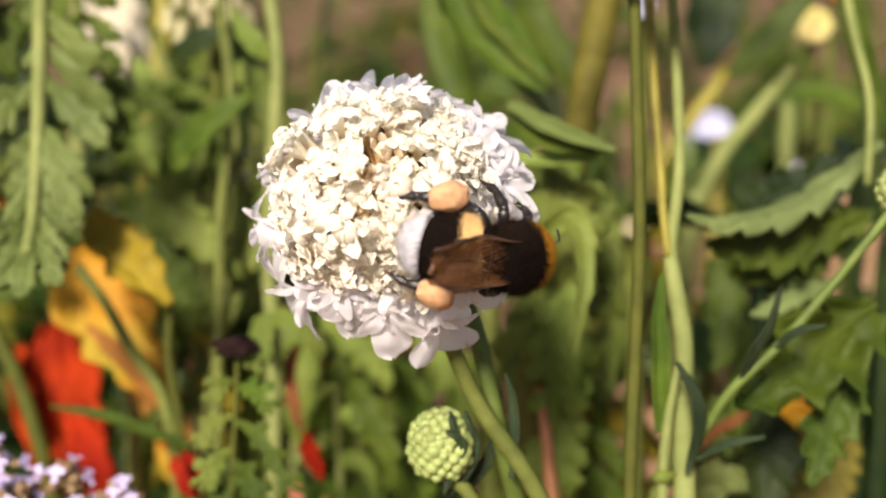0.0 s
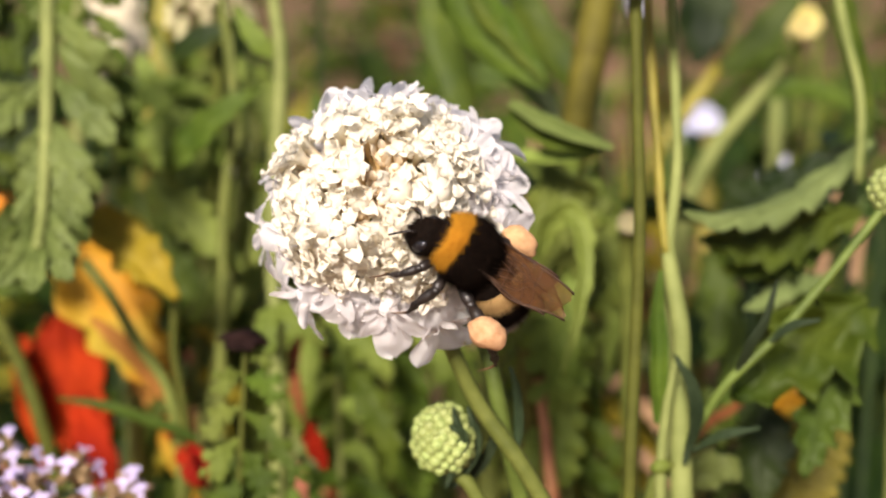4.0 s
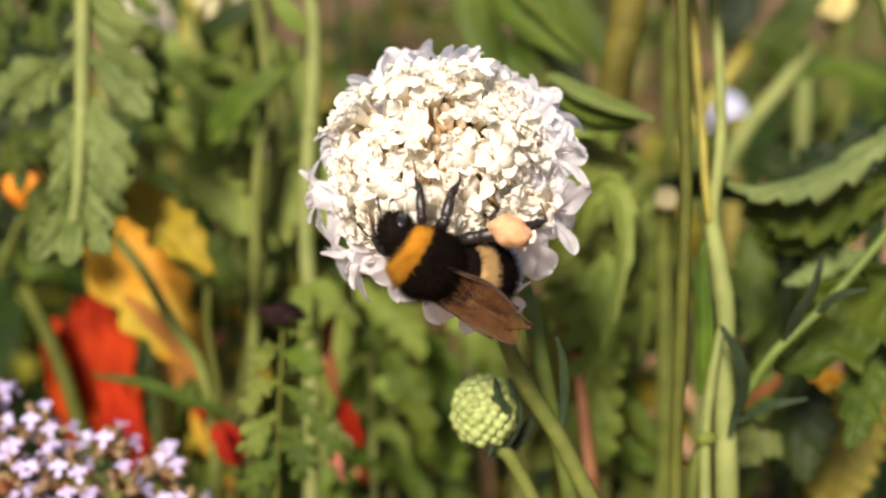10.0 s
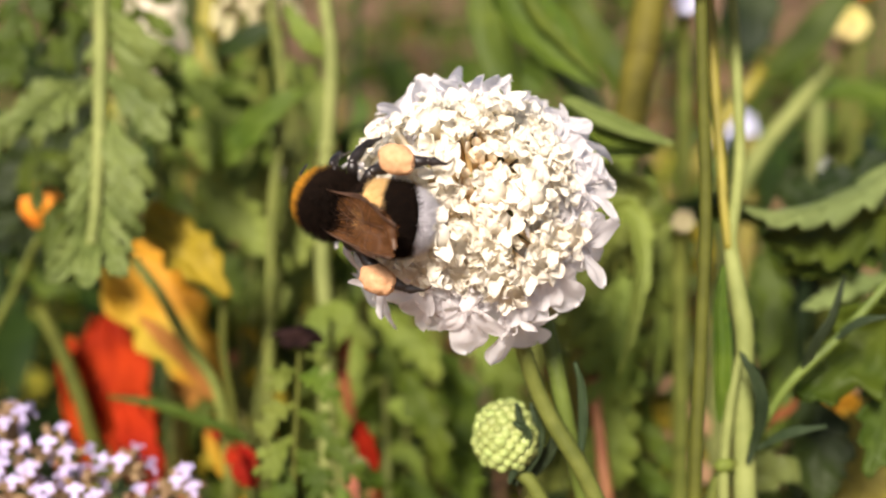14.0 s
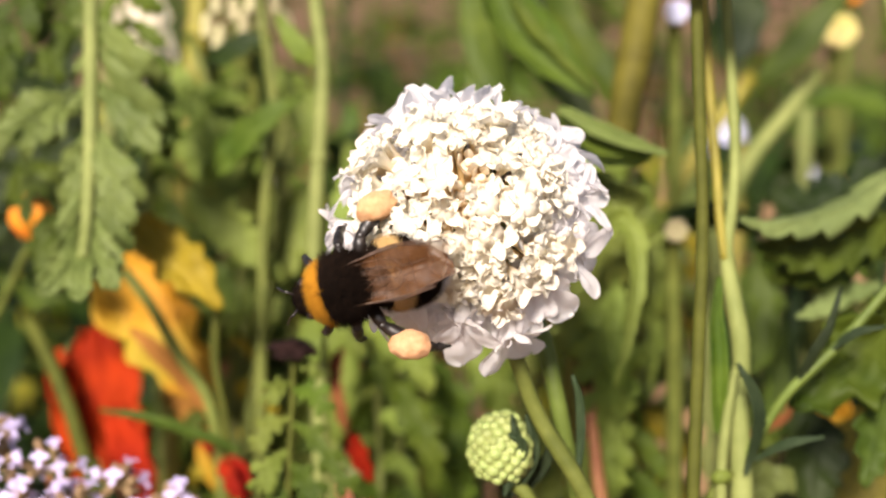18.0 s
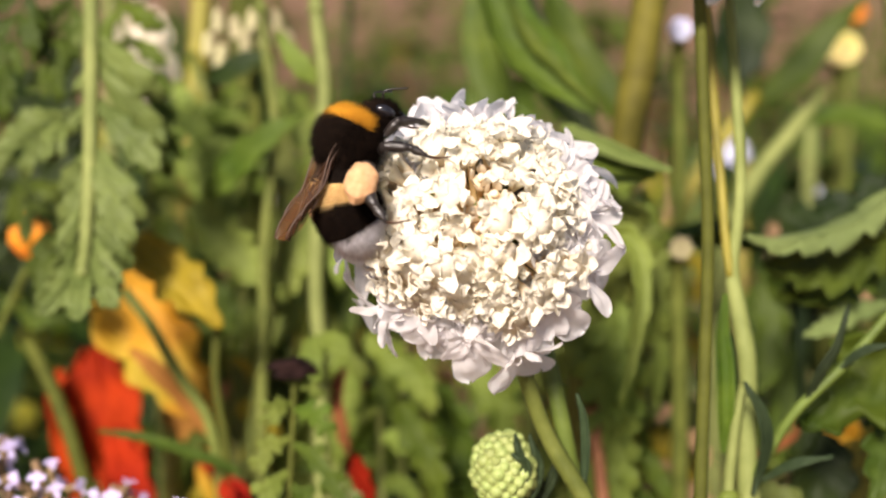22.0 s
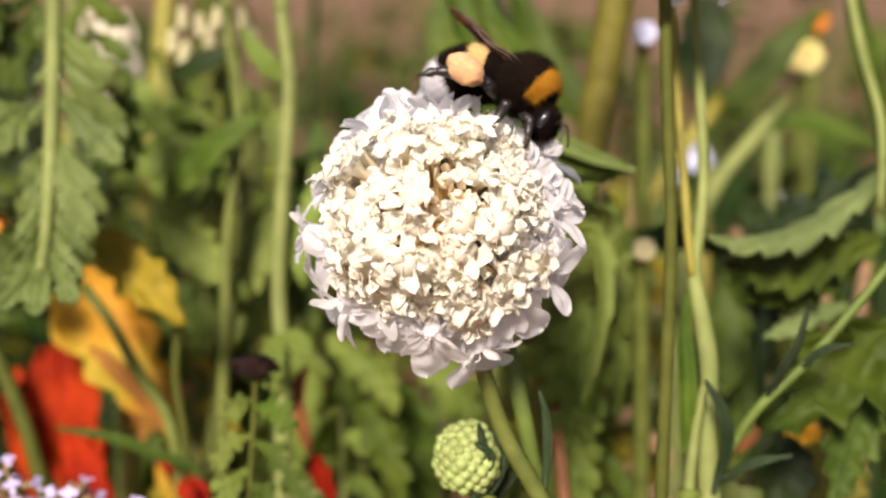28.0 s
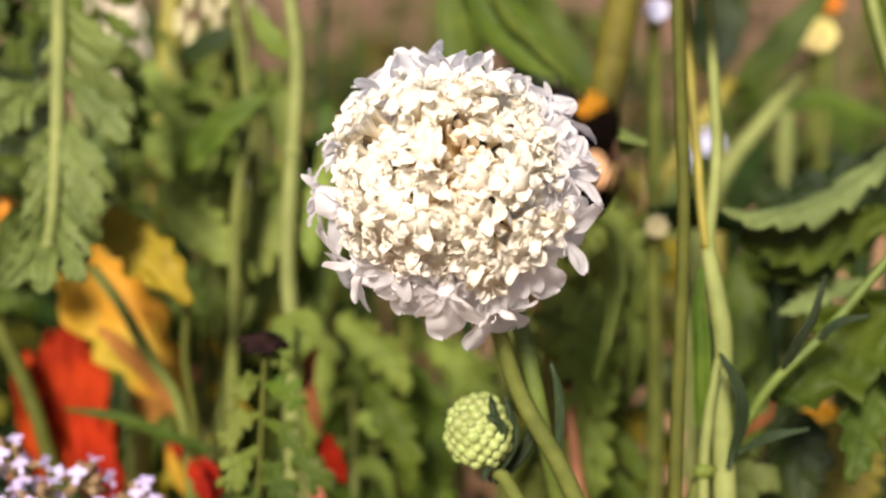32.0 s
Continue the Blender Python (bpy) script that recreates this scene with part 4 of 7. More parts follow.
tipbud = part("bud", Geo().ball(TIP_AT, (0.00245, 0.00245, 0.00270), 16, 12, 0.1), BEAD, shoot, "round green flower bud")
for i in range(60):
    z = 1 - 2 * (i + 0.5) / 60
    k = math.sqrt(1 - z * z)
    d = Vector((k * math.cos(i * 2.39996), k * math.sin(i * 2.39996), z))
    ob = part("bead", bead, None, tipbud)
    ob.matrix_basis = Matrix.Translation(TIP_AT + d * 0.00245) @ d.to_track_quat("X", "Z").to_matrix().to_4x4()

rleaf = thing("lobed_plant", (0.05710, 0.14885, 0.55663), "plant with broad lobed grey-green leaves", "plant")
leaf_part(rleaf, "leaf", LEAF_SAGE, [(0.06146, 0.15703, 0.57329), (0.05470, 0.15338, 0.56900), (0.04956, 0.15021, 0.56650), (0.04386, 0.14745, 0.56552), (0.03900, 0.14499, 0.56564), (0.03415, 0.14279, 0.56670)], 0.0055, (0.05, -0.5, 0.85), "arching jagged grey-green leaf", seed=2, lobes=6, cut=0.45, jag=True, n=90, curl=-0.6, wave=0.3, taper=0.85)
leaf_part(rleaf, "leaf", LEAF_MID, [(0.06189, 0.15940, 0.56292), (0.05317, 0.15548, 0.56123), (0.04549, 0.15178, 0.56035), (0.03811, 0.14866, 0.56159)], 0.0085, (0.1, -0.9, 0.1), "jagged green leaf", seed=7, lobes=6, cut=0.45, jag=True, n=80, curl=0.3, wave=0.4, taper=0.85)
leaf_part(rleaf, "leaf", LEAF, [(0.06226, 0.16385, 0.56024), (0.05509, 0.16026, 0.55721), (0.04889, 0.15710, 0.55576), (0.04249, 0.15435, 0.55582)], 0.0062, (0.1, -0.8, 0.5), "", seed=21, lobes=6, cut=0.45, jag=True, n=80, curl=0.3, wave=0.4, taper=0.85)
leaf_part(rleaf, "leaf", LEAF_SAGE, [(0.05838, 0.15990, 0.55330), (0.05309, 0.15758, 0.55243), (0.04866, 0.15518, 0.55123), (0.04544, 0.15299, 0.55079)], 0.0036, (0.1, -0.6, 0.7), "", seed=3, lobes=5, cut=0.45, jag=True, n=70, wave=0.4)
leaf_part(rleaf, "leaf", LEAF, [(0.05661, 0.14003, 0.55646), (0.05078, 0.13707, 0.55322), (0.04543, 0.13415, 0.55010), (0.03955, 0.13122, 0.54695)], 0.0125, (0.1, -0.95, 0.35), "broad pale lobed leaf", seed=4, lobes=4, cut=0.5, n=70, curl=0.45, wave=0.7, jag=True)
leaf_part(rleaf, "leaf", LEAF_MID, [(0.05424, 0.13920, 0.54958), (0.05158, 0.13591, 0.54509), (0.04937, 0.13283, 0.54139), (0.04766, 0.12978, 0.53781)], 0.0075, (0, -1, 0.2), "", seed=5, lobes=5, cut=0.45, jag=True, n=70, wave=0.35)
leaf_part(rleaf, "leaf", LEAF, [(0.05977, 0.17522, 0.59710), (0.06022, 0.16711, 0.58617), (0.06069, 0.15976, 0.57805), (0.05974, 0.15493, 0.56776)], 0.0032, (-0.3, -1, 0.1), seed=6, lobes=2, cut=0.1, curl=0.5)
stem_part(rleaf, "midrib", STEM_PALE, [(0.05866, 0.17316, 0.59715), (0.05925, 0.16509, 0.58635), (0.05970, 0.15777, 0.57834), (0.05882, 0.15298, 0.56818)], 0.00069, 0.00052, n=16)
# deep-coloured leaf stands for the shade under the arching ones
cut_leaf(rleaf, "leaf", LEAF_DARK_SHADE, [(0.06994, 0.17817, 0.56948), (0.06160, 0.17646, 0.56308), (0.05409, 0.17539, 0.55909), (0.04659, 0.17518, 0.55832)], 0.01253, (0.1, -0.75, 0.6), seed=9, pairs=4, fill=0.6)
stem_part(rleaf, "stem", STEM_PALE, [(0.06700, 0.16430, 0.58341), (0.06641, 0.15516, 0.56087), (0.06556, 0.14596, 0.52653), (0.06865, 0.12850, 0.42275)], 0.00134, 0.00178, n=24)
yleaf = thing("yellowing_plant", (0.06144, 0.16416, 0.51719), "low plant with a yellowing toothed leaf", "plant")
# this leaf's near-black green carries the shade of the gap beside it
leaf_part(yleaf, "leaf", LEAF_DARK_SHADE, [(0.04845, 0.15340, 0.53702), (0.04879, 0.15097, 0.53317), (0.04761, 0.14857, 0.52939), (0.04792, 0.14599, 0.52497)], 0.009, (0, -1, 0.2), "leaf coloured near black for the shade of a gap", seed=18, lobes=5, cut=0.4)
leaf_part(yleaf, "leaf", leaf_mat("olive_leaf", (0.1, 0.09, 0.01), (0.24, 0.2, 0.03)), [(0.06316, 0.16805, 0.53169), (0.05995, 0.16448, 0.52610), (0.05712, 0.16144, 0.51861), (0.05660, 0.16021, 0.51018)], 0.01253, (0, -1, 0.3), seed=8, lobes=9, cut=0.35)
stem_part(yleaf, "stem", STEM_OCHRE, [(0.05660, 0.16021, 0.51018), (0.05772, 0.13388, 0.40418)], 1.2 * MM, 1.6 * MM, n=8)

# ---------------------------------------------------------------- behind the flower
thick = thing("thick_stalk", (0.02632, 0.17518, 0.56604), "thick olive stalk with a swollen node", "plant stem")
stem_part(thick, "stem", STEM_KHAKI, [(0.03022, 0.19149, 0.59727), (0.02882, 0.18833, 0.58946), (0.02728, 0.18431, 0.58226), (0.02576, 0.18054, 0.57602), (0.02406, 0.17512, 0.56941), (0.02189, 0.17054, 0.56207), (0.01982, 0.16566, 0.55174), (0.01692, 0.15774, 0.53785), (0.01939, 0.13890, 0.47983)], 0.0028, 0.0022, n=44)
part("node", Geo().ball(Vector((0.02716, 0.18397, 0.58179)) - thick.location, (0.0031, 0.0031, 0.0008), 16, 8, 0.15), STEM_KHAKI, thick)

lance = thing("lance_leaved_plant", (0.01147, 0.18698, 0.56372), "plant with long green lance-shaped leaves", "plant")
leaf_part(lance, "leaf", LEAF, [(0.00629, 0.20687, 0.59929), (0.00831, 0.19867, 0.58801), (0.01419, 0.19176, 0.58154), (0.02139, 0.18816, 0.57584)], 0.00838, (0.4, -1, 0.3), "long folded green leaf", seed=11, lobes=2, cut=0.1, curl=0.6)
leaf_part(lance, "leaf", LEAF, [(0.01629, 0.22080, 0.59333), (0.01993, 0.21518, 0.58396), (0.02552, 0.21088, 0.57565), (0.03132, 0.20836, 0.56624)], 0.00702, (0.3, -1, 0.3), "folded green leaf", seed=17, lobes=3, cut=0.2, curl=0.4)
leaf_part(lance, "leaf", LEAF_DARK_SHADE, [(0.01060, 0.22646, 0.59513), (0.01360, 0.22329, 0.58333), (0.01948, 0.21865, 0.57372), (0.02624, 0.21379, 0.56333)], 0.00953, (0.3, -1, 0.3), seed=18, lobes=3, cut=0.2, curl=0.4)
leaf_part(lance, "leaf", LEAF, [(0.00350, 0.20591, 0.59573), (0.00474, 0.19953, 0.58349), (0.00735, 0.19493, 0.57408), (0.00957, 0.19283, 0.56622)], 0.00724, (-0.4, -1, 0.1), seed=12, lobes=2, cut=0.1)
leaf_part(lance, "leaf", LEAF_GREY, [(0.01324, 0.15621, 0.57805), (0.01765, 0.15314, 0.57562), (0.02157, 0.15042, 0.57451), (0.02606, 0.14779, 0.57370)], 0.00212, (0.1, -0.8, 0.6), "narrow folded grey-green leaf", seed=13, lobes=3, cut=0.1, curl=1.1, jag=True)
leaf_part(lance, "leaf", LEAF, [(0.01343, 0.15801, 0.57704), (0.01753, 0.15482, 0.57417), (0.02116, 0.15221, 0.57347), (0.02537, 0.14972, 0.57320)], 0.00244, (0.1, -0.9, 0.2), "", seed=19, lobes=3, cut=0.1, curl=0.4, jag=True)
leaf_part(lance, "leaf", LEAF_PALE, [(0.01359, 0.15835, 0.57064), (0.01890, 0.15632, 0.57079), (0.02227, 0.15439, 0.57130), (0.02483, 0.15253, 0.57209)], 0.00248, (0, -0.7, 0.7), "", seed=14, lobes=3, cut=0.12, curl=0.6, jag=True)
leaf_part(lance, "leaf", LEAF_MID, [(0.00382, 0.18374, 0.59554), (0.00689, 0.17731, 0.58708), (0.01221, 0.17180, 0.58206), (0.01919, 0.16661, 0.57817)], 0.00799, (0.5, -1, 0.2), "large folded dark green leaf", seed=15, lobes=5, cut=0.2, curl=0.9, jag=True, n=60)
# added thin lighter strip imitates light along the large leaf's rim
leaf_part(lance, "leaf", LEAF, [(0.00693, 0.17942, 0.59488), (0.00993, 0.17447, 0.58808), (0.01439, 0.17010, 0.58340), (0.01922, 0.16577, 0.57890)], 0.00189, (0.2, -0.8, 0.6), "", seed=16, lobes=4, cut=0.3, curl=0.5, jag=True, n=60)
leaf_part(lance, "leaf", LEAF_DARK_SHADE, [(0.06209, 0.26688, 0.59145), (0.06085, 0.26377, 0.57984), (0.05961, 0.26097, 0.56938)], 0.01328, (0, -1, 0.2), seed=16, lobes=3, cut=0.2)
stem_part(lance, "stem", STEM, [(0.00317, 0.21277, 0.60200), (0.00756, 0.19920, 0.57069), (0.01203, 0.18961, 0.53490), (0.01303, 0.15869, 0.38085)], 0.00149, 0.00204, n=30)

curly = thing("frilled_plant", (0.01872, 0.16326, 0.55247), "plant with frilled green leaves hanging in a column", "plant")

def frilled_leaf(i, pts, w, m):
    cut_leaf(curly, "leaf", m, pts, w * 0.2 / 2154, (0.2, -1, 0.3), seed=20 + i, pairs=4, fill=0.5)


frilled_leaf(0, [(0.01584, 0.16951, 0.56805), (0.02034, 0.16672, 0.56538), (0.02318, 0.16335, 0.56053), (0.02238, 0.16194, 0.55528)], 100, LEAF_PALE)
frilled_leaf(1, [(0.02426, 0.16590, 0.56232), (0.02161, 0.16235, 0.55679), (0.01925, 0.16054, 0.55003), (0.01845, 0.15893, 0.54403)], 110, LEAF_PALE)
frilled_leaf(2, [(0.02137, 0.16682, 0.55803), (0.01871, 0.16285, 0.55095), (0.01700, 0.15987, 0.54369), (0.01659, 0.15846, 0.53840)], 95, LEAF_PALE)
frilled_leaf(3, [(0.02906, 0.18696, 0.56365), (0.03078, 0.18423, 0.55345), (0.03161, 0.18104, 0.54155), (0.03069, 0.17785, 0.52965)], 90, LEAF_PALE)
frilled_leaf(4, [(0.01921, 0.16499, 0.57050), (0.02060, 0.16241, 0.56474), (0.02120, 0.15985, 0.55906), (0.02080, 0.15827, 0.55316)], 105, LEAF_PALE)
frilled_leaf(5, [(0.02262, 0.16078, 0.55481), (0.02130, 0.15803, 0.54841), (0.02022, 0.15530, 0.54209), (0.01973, 0.15333, 0.53472)], 95, LEAF_PALE)
frilled_leaf(6, [(0.02231, 0.15751, 0.53875), (0.02099, 0.15518, 0.53390), (0.01968, 0.15286, 0.52911), (0.01889, 0.15127, 0.52317)], 95, LEAF_PALE)
leaf_part(curly, "leaf", LEAF_PALE, [(0.01722, 0.15086, 0.55825), (0.01839, 0.15049, 0.56274), (0.02090, 0.14942, 0.56480), (0.02253, 0.14685, 0.56162), (0.02181, 0.14316, 0.55459), (0.01944, 0.13913, 0.54637)], 0.00329, (0.3, -1, 0.3), "pale arching leaf", seed=29, lobes=6, cut=0.35, curl=0.6, jag=True, n=70)
stem_part(curly, "stem", STEM, [(0.02384, 0.17328, 0.57056), (0.02417, 0.16804, 0.55100), (0.02296, 0.16056, 0.51922), (0.02268, 0.13608, 0.41239)], 0.00095, 0.00126, n=24)
reds = thing("reddish_stems", (0.02060, 0.16421, 0.51736), "thin reddish-brown plant stem", "plant stem")
stem_part(reds, "stem", STEM_RED, [(0.02088, 0.17154, 0.54474), (0.02108, 0.16852, 0.53347), (0.02228, 0.16507, 0.52057), (0.02445, 0.14361, 0.40186)], 0.00084, 0.00125, n=16)
reds2 = thing("tan_stem", (0.03840, 0.22788, 0.48454), "dry tan plant stem", "plant stem")
stem_part(reds2, "stem", STEM_OCHRE, [(0.06189, 0.25094, 0.57060), (0.04676, 0.24497, 0.54830), (0.03967, 0.23568, 0.51365), (0.03828, 0.20259, 0.35151)], 0.00139, 0.00209, n=16)
cane = thing("pale_cane", (0.06212, 0.22896, 0.56585), "pale green arching shoot", "plant shoot")
stem_part(cane, "stem", STEM_PALE, [(0.06960, 0.23116, 0.57404), (0.06319, 0.22896, 0.56584), (0.05570, 0.22649, 0.55662), (0.05033, 0.22291, 0.54327), (0.04805, 0.21243, 0.50416), (0.04859, 0.18703, 0.37072)], 0.00139, 0.00214, n=24)
leaf_part(cane, "leaf", LEAF_MID, [(0.05660, 0.22562, 0.57268), (0.06201, 0.22393, 0.57799), (0.06655, 0.22350, 0.58408), (0.07369, 0.22533, 0.59093)], 0.00613, (0, -0.8, 0.6), seed=31, lobes=2, cut=0.1)
leaf_part(cane, "leaf", LEAF_MID, [(0.06426, 0.22951, 0.56790), (0.07278, 0.22978, 0.56889), (0.08129, 0.22922, 0.56680), (0.09085, 0.22810, 0.56264)], 0.00534, (0, -0.6, 0.8), seed=32, lobes=2, cut=0.1)

withered = thing("withered_plant", (0.02527, 0.15730, 0.52089), "withering plant with curled pinkish-tan and rusty leaves", "plant")

def withered_leaf(i, pts, w, m):
    leaf_part(withered, "leaf", m, pts, w * 0.17 / 2154, (0.2 * math.sin(i * 1.7), -1, 0.4), seed=150 + i, lobes=4, cut=0.35, n=44, half=4, curl=0.5, wave=0.6, jag=True)


withered_leaf(0, [(0.03327, 0.23435, 0.50926), (0.03759, 0.23223, 0.50884), (0.04184, 0.22997, 0.50790), (0.04600, 0.22713, 0.50480)], 90, PINK_TAN)
withered_leaf(1, [(0.03679, 0.22653, 0.49154), (0.04104, 0.22521, 0.49402), (0.04464, 0.22314, 0.49376), (0.04686, 0.22181, 0.49623)], 64, PINK_TAN)
withered_leaf(2, [(0.03401, 0.23296, 0.49861), (0.03602, 0.23026, 0.49604), (0.03802, 0.22758, 0.49353), (0.03713, 0.22461, 0.48999)], 78, RUST)
withered_leaf(3, [(0.04471, 0.23790, 0.50021), (0.04140, 0.23550, 0.49872), (0.03990, 0.23248, 0.49501), (0.04071, 0.22949, 0.49134)], 90, YELLOW_GREEN)
withered_leaf(4, [(0.04345, 0.23357, 0.48421), (0.04532, 0.23338, 0.49457), (0.04654, 0.23191, 0.50026)], 58, LEAF_PALE)
withered_leaf(5, [(0.04288, 0.25345, 0.53535), (0.04471, 0.25094, 0.53351), (0.04699, 0.24860, 0.53227), (0.04838, 0.24536, 0.52763)], 52, AMBER)
withered_leaf(6, [(0.04535, 0.24812, 0.52681), (0.04777, 0.24441, 0.52421), (0.04778, 0.24043, 0.52056)], 49, RUST)
withered_leaf(7, [(0.03874, 0.24625, 0.51991), (0.04317, 0.24317, 0.51590), (0.04458, 0.23979, 0.51084), (0.04245, 0.23674, 0.50701)], 81, LEAF_PALE)
withered_leaf(8, [(0.02663, 0.23522, 0.52362), (0.02980, 0.23220, 0.51982), (0.03122, 0.22890, 0.51502), (0.02927, 0.22591, 0.51141)], 102, LEAF_PALE)
withered_leaf(9, [(0.04642, 0.24710, 0.51195), (0.04765, 0.24279, 0.50715), (0.04649, 0.23853, 0.50249)], 44, RUST)
withered_leaf(10, [(0.02579, 0.22688, 0.52054), (0.02326, 0.22443, 0.52259), (0.02135, 0.22226, 0.52565)], 38, RUST)
withered_leaf(11, [(0.03469, 0.24102, 0.51168), (0.03794, 0.23889, 0.51122), (0.04114, 0.23737, 0.51302), (0.04485, 0.23480, 0.51089)], 52, PINK_TAN)
withered_leaf(12, [(0.04063, 0.16307, 0.52684), (0.04438, 0.16268, 0.53052), (0.04726, 0.16198, 0.53299), (0.04769, 0.16126, 0.53544)], 16, RUST)
withered_leaf(13, [(0.04403, 0.16707, 0.53395), (0.04432, 0.16392, 0.52998), (0.04580, 0.16101, 0.52688)], 40, LEAF_MID)
withered_leaf(14, [(0.04674, 0.18382, 0.54984), (0.04813, 0.18093, 0.54428), (0.04792, 0.17806, 0.53881), (0.04608, 0.17544, 0.53426)], 84, LEAF_MID)
withered_leaf(15, [(0.03605, 0.14673, 0.52774), (0.03869, 0.14603, 0.53026), (0.04201, 0.14491, 0.53120), (0.04381, 0.14331, 0.53039)], 66, LEAF_GREY)
stem_part(withered, "stem", STEM_RED, [(0.01794, 0.15608, 0.53935), (0.01872, 0.15374, 0.53454), (0.01918, 0.15142, 0.52980), (0.01979, 0.14872, 0.52366), (0.0260, 0.150, 0.40)], 0.0007, 0.0011, "reddish-brown stem", n=20)

# ---------------------------------------------------------------- left side
lobed = thing("cut_leaved_plant", (-0.05057, 0.16947, 0.58337), "tall plant with hanging deeply cut green leaves", "plant")
frond(lobed, "leaf", LEAF_GREY, [(-0.04994, 0.17124, 0.59543), (-0.04882, 0.16409, 0.58245), (-0.04799, 0.15748, 0.57146), (-0.04743, 0.15177, 0.56376), (-0.04684, 0.14736, 0.56086)], 0.02953, (0.15, -1, 0.1), "hanging feathered leaf with a thick pale midrib", seed=41, pairs=8, near=(0.9, 0.5), far=(0.2, 0.6), tip=0.8, rib=0.0011, broad=0.36, cut=0.34, lean=(52, 66))
frond(lobed, "leaf", LEAF_GREY, [(-0.05371, 0.17080, 0.57854), (-0.05600, 0.16752, 0.57666), (-0.05820, 0.16423, 0.57471), (-0.06331, 0.16080, 0.57226)], 0.01310, (0.2, -0.9, 0.4), "", seed=43, pairs=4, broad=0.42, cut=0.45, lean=(54, 70))
frond(lobed, "leaf", LEAF_MID, [(-0.05527, 0.18355, 0.59500), (-0.05673, 0.18022, 0.59035), (-0.05733, 0.17712, 0.58658), (-0.05790, 0.17384, 0.58214)], 0.01137, (0.2, -0.9, 0.3), "", seed=44, pairs=4, broad=0.42, cut=0.45, lean=(54, 70))
frond(lobed, "leaf", LEAF_MID, [(-0.05983, 0.17802, 0.59756), (-0.06115, 0.17431, 0.59152), (-0.06203, 0.17064, 0.58562), (-0.06326, 0.16721, 0.58061)], 0.01177, (0.2, -0.9, 0.3), "", seed=45, pairs=4, broad=0.42, cut=0.45, lean=(54, 70))
frond(lobed, "leaf", LEAF, [(-0.05045, 0.18560, 0.59491), (-0.04793, 0.18003, 0.58710), (-0.04467, 0.17476, 0.58037), (-0.04150, 0.16935, 0.57315)], 0.01625, (-0.1, -1, 0.2), "", seed=42, pairs=5, broad=0.42, cut=0.45, lean=(54, 70))
frond(lobed, "leaf", LEAF_MID, [(-0.06589, 0.18080, 0.56962), (-0.06270, 0.17729, 0.56431), (-0.05957, 0.17360, 0.55833), (-0.05811, 0.17059, 0.55487)], 0.01413, (0.1, -1, 0.2), "", seed=47, pairs=4, broad=0.42, cut=0.45, lean=(54, 70))
# three near-black leaves fill the gaps, their colour standing for shade
cut_leaf(lobed, "leaf", LEAF_DARK_SHADE, [(-0.06197, 0.20467, 0.58883), (-0.06419, 0.19936, 0.58201), (-0.06494, 0.19435, 0.57628), (-0.06210, 0.18986, 0.57245)], 0.0095, (0.2, -0.9, 0.3), seed=49, pairs=4)
cut_leaf(lobed, "leaf", LEAF_DARK_SHADE, [(-0.06173, 0.19702, 0.57592), (-0.06204, 0.19337, 0.57010), (-0.06411, 0.18998, 0.56527), (-0.06700, 0.18686, 0.56140)], 0.009, (0.2, -0.9, 0.3), seed=50, pairs=4)
cut_leaf(lobed, "leaf", LEAF_DARK_SHADE, [(-0.06837, 0.19977, 0.57281), (-0.06935, 0.19689, 0.56208), (-0.07126, 0.19450, 0.55314), (-0.07316, 0.19210, 0.54420)], 0.01486, (0.2, -0.9, 0.4), seed=46, pairs=5)
cut_leaf(lobed, "leaf", LEAF, [(-0.08351, 0.20472, 0.55264), (-0.07698, 0.20127, 0.54749), (-0.07088, 0.19930, 0.54402), (-0.06322, 0.19830, 0.54029)], 0.01207, (0.1, -0.9, 0.5), seed=48, pairs=4)
stem_part(lobed, "stem", STEM_PALE, [(-0.06820, 0.25342, 0.61850), (-0.06793, 0.23905, 0.56486), (-0.06889, 0.21890, 0.48965), (-0.07296, 0.19492, 0.36154)], 0.00123, 0.00159, n=24)

amber = thing("yellowing_leaf_plant", (-0.04292, 0.17681, 0.54509), "plant with a large yellow-orange withering leaf", "plant")
leaf_part(amber, "leaf", LEAF_YELLOW, [(-0.05852, 0.18841, 0.55183), (-0.05022, 0.18351, 0.54390), (-0.04344, 0.17890, 0.53707), (-0.03597, 0.17412, 0.52961)], 0.0142, (0.1, -1, 0.15), "large yellow-orange withering leaf", seed=52, lobes=4, cut=0.3, curl=0.3, wave=0.6)
leaf_part(amber, "leaf", YELLOW_GREEN, [(-0.04471, 0.16614, 0.56136), (-0.03993, 0.16297, 0.55729), (-0.03563, 0.16013, 0.55446), (-0.03181, 0.15712, 0.55097)], 0.0080, (-0.2, -0.9, 0.5), "", seed=51, lobes=4, cut=0.35, curl=0.3, wave=0.6)
leaf_part(amber, "leaf", LEAF_COPPER, [(-0.04832, 0.17203, 0.54269), (-0.04267, 0.16989, 0.53856), (-0.03811, 0.16859, 0.53371), (-0.03356, 0.16664, 0.52644)], 0.0028, (0.1, -1, 0.2), "pinkish-brown dry leaf", seed=55, lobes=3, cut=0.2, curl=0.3)
leaf_part(amber, "leaf", LEAF_COPPER, [(-0.05281, 0.20400, 0.52907), (-0.04713, 0.19905, 0.52353), (-0.04257, 0.19416, 0.51820), (-0.03956, 0.18907, 0.51218)], 0.0085, (0.2, -1, 0.3), "coppery withered leaf", seed=56, lobes=4, cut=0.4, curl=0.4, wave=0.7, jag=True)
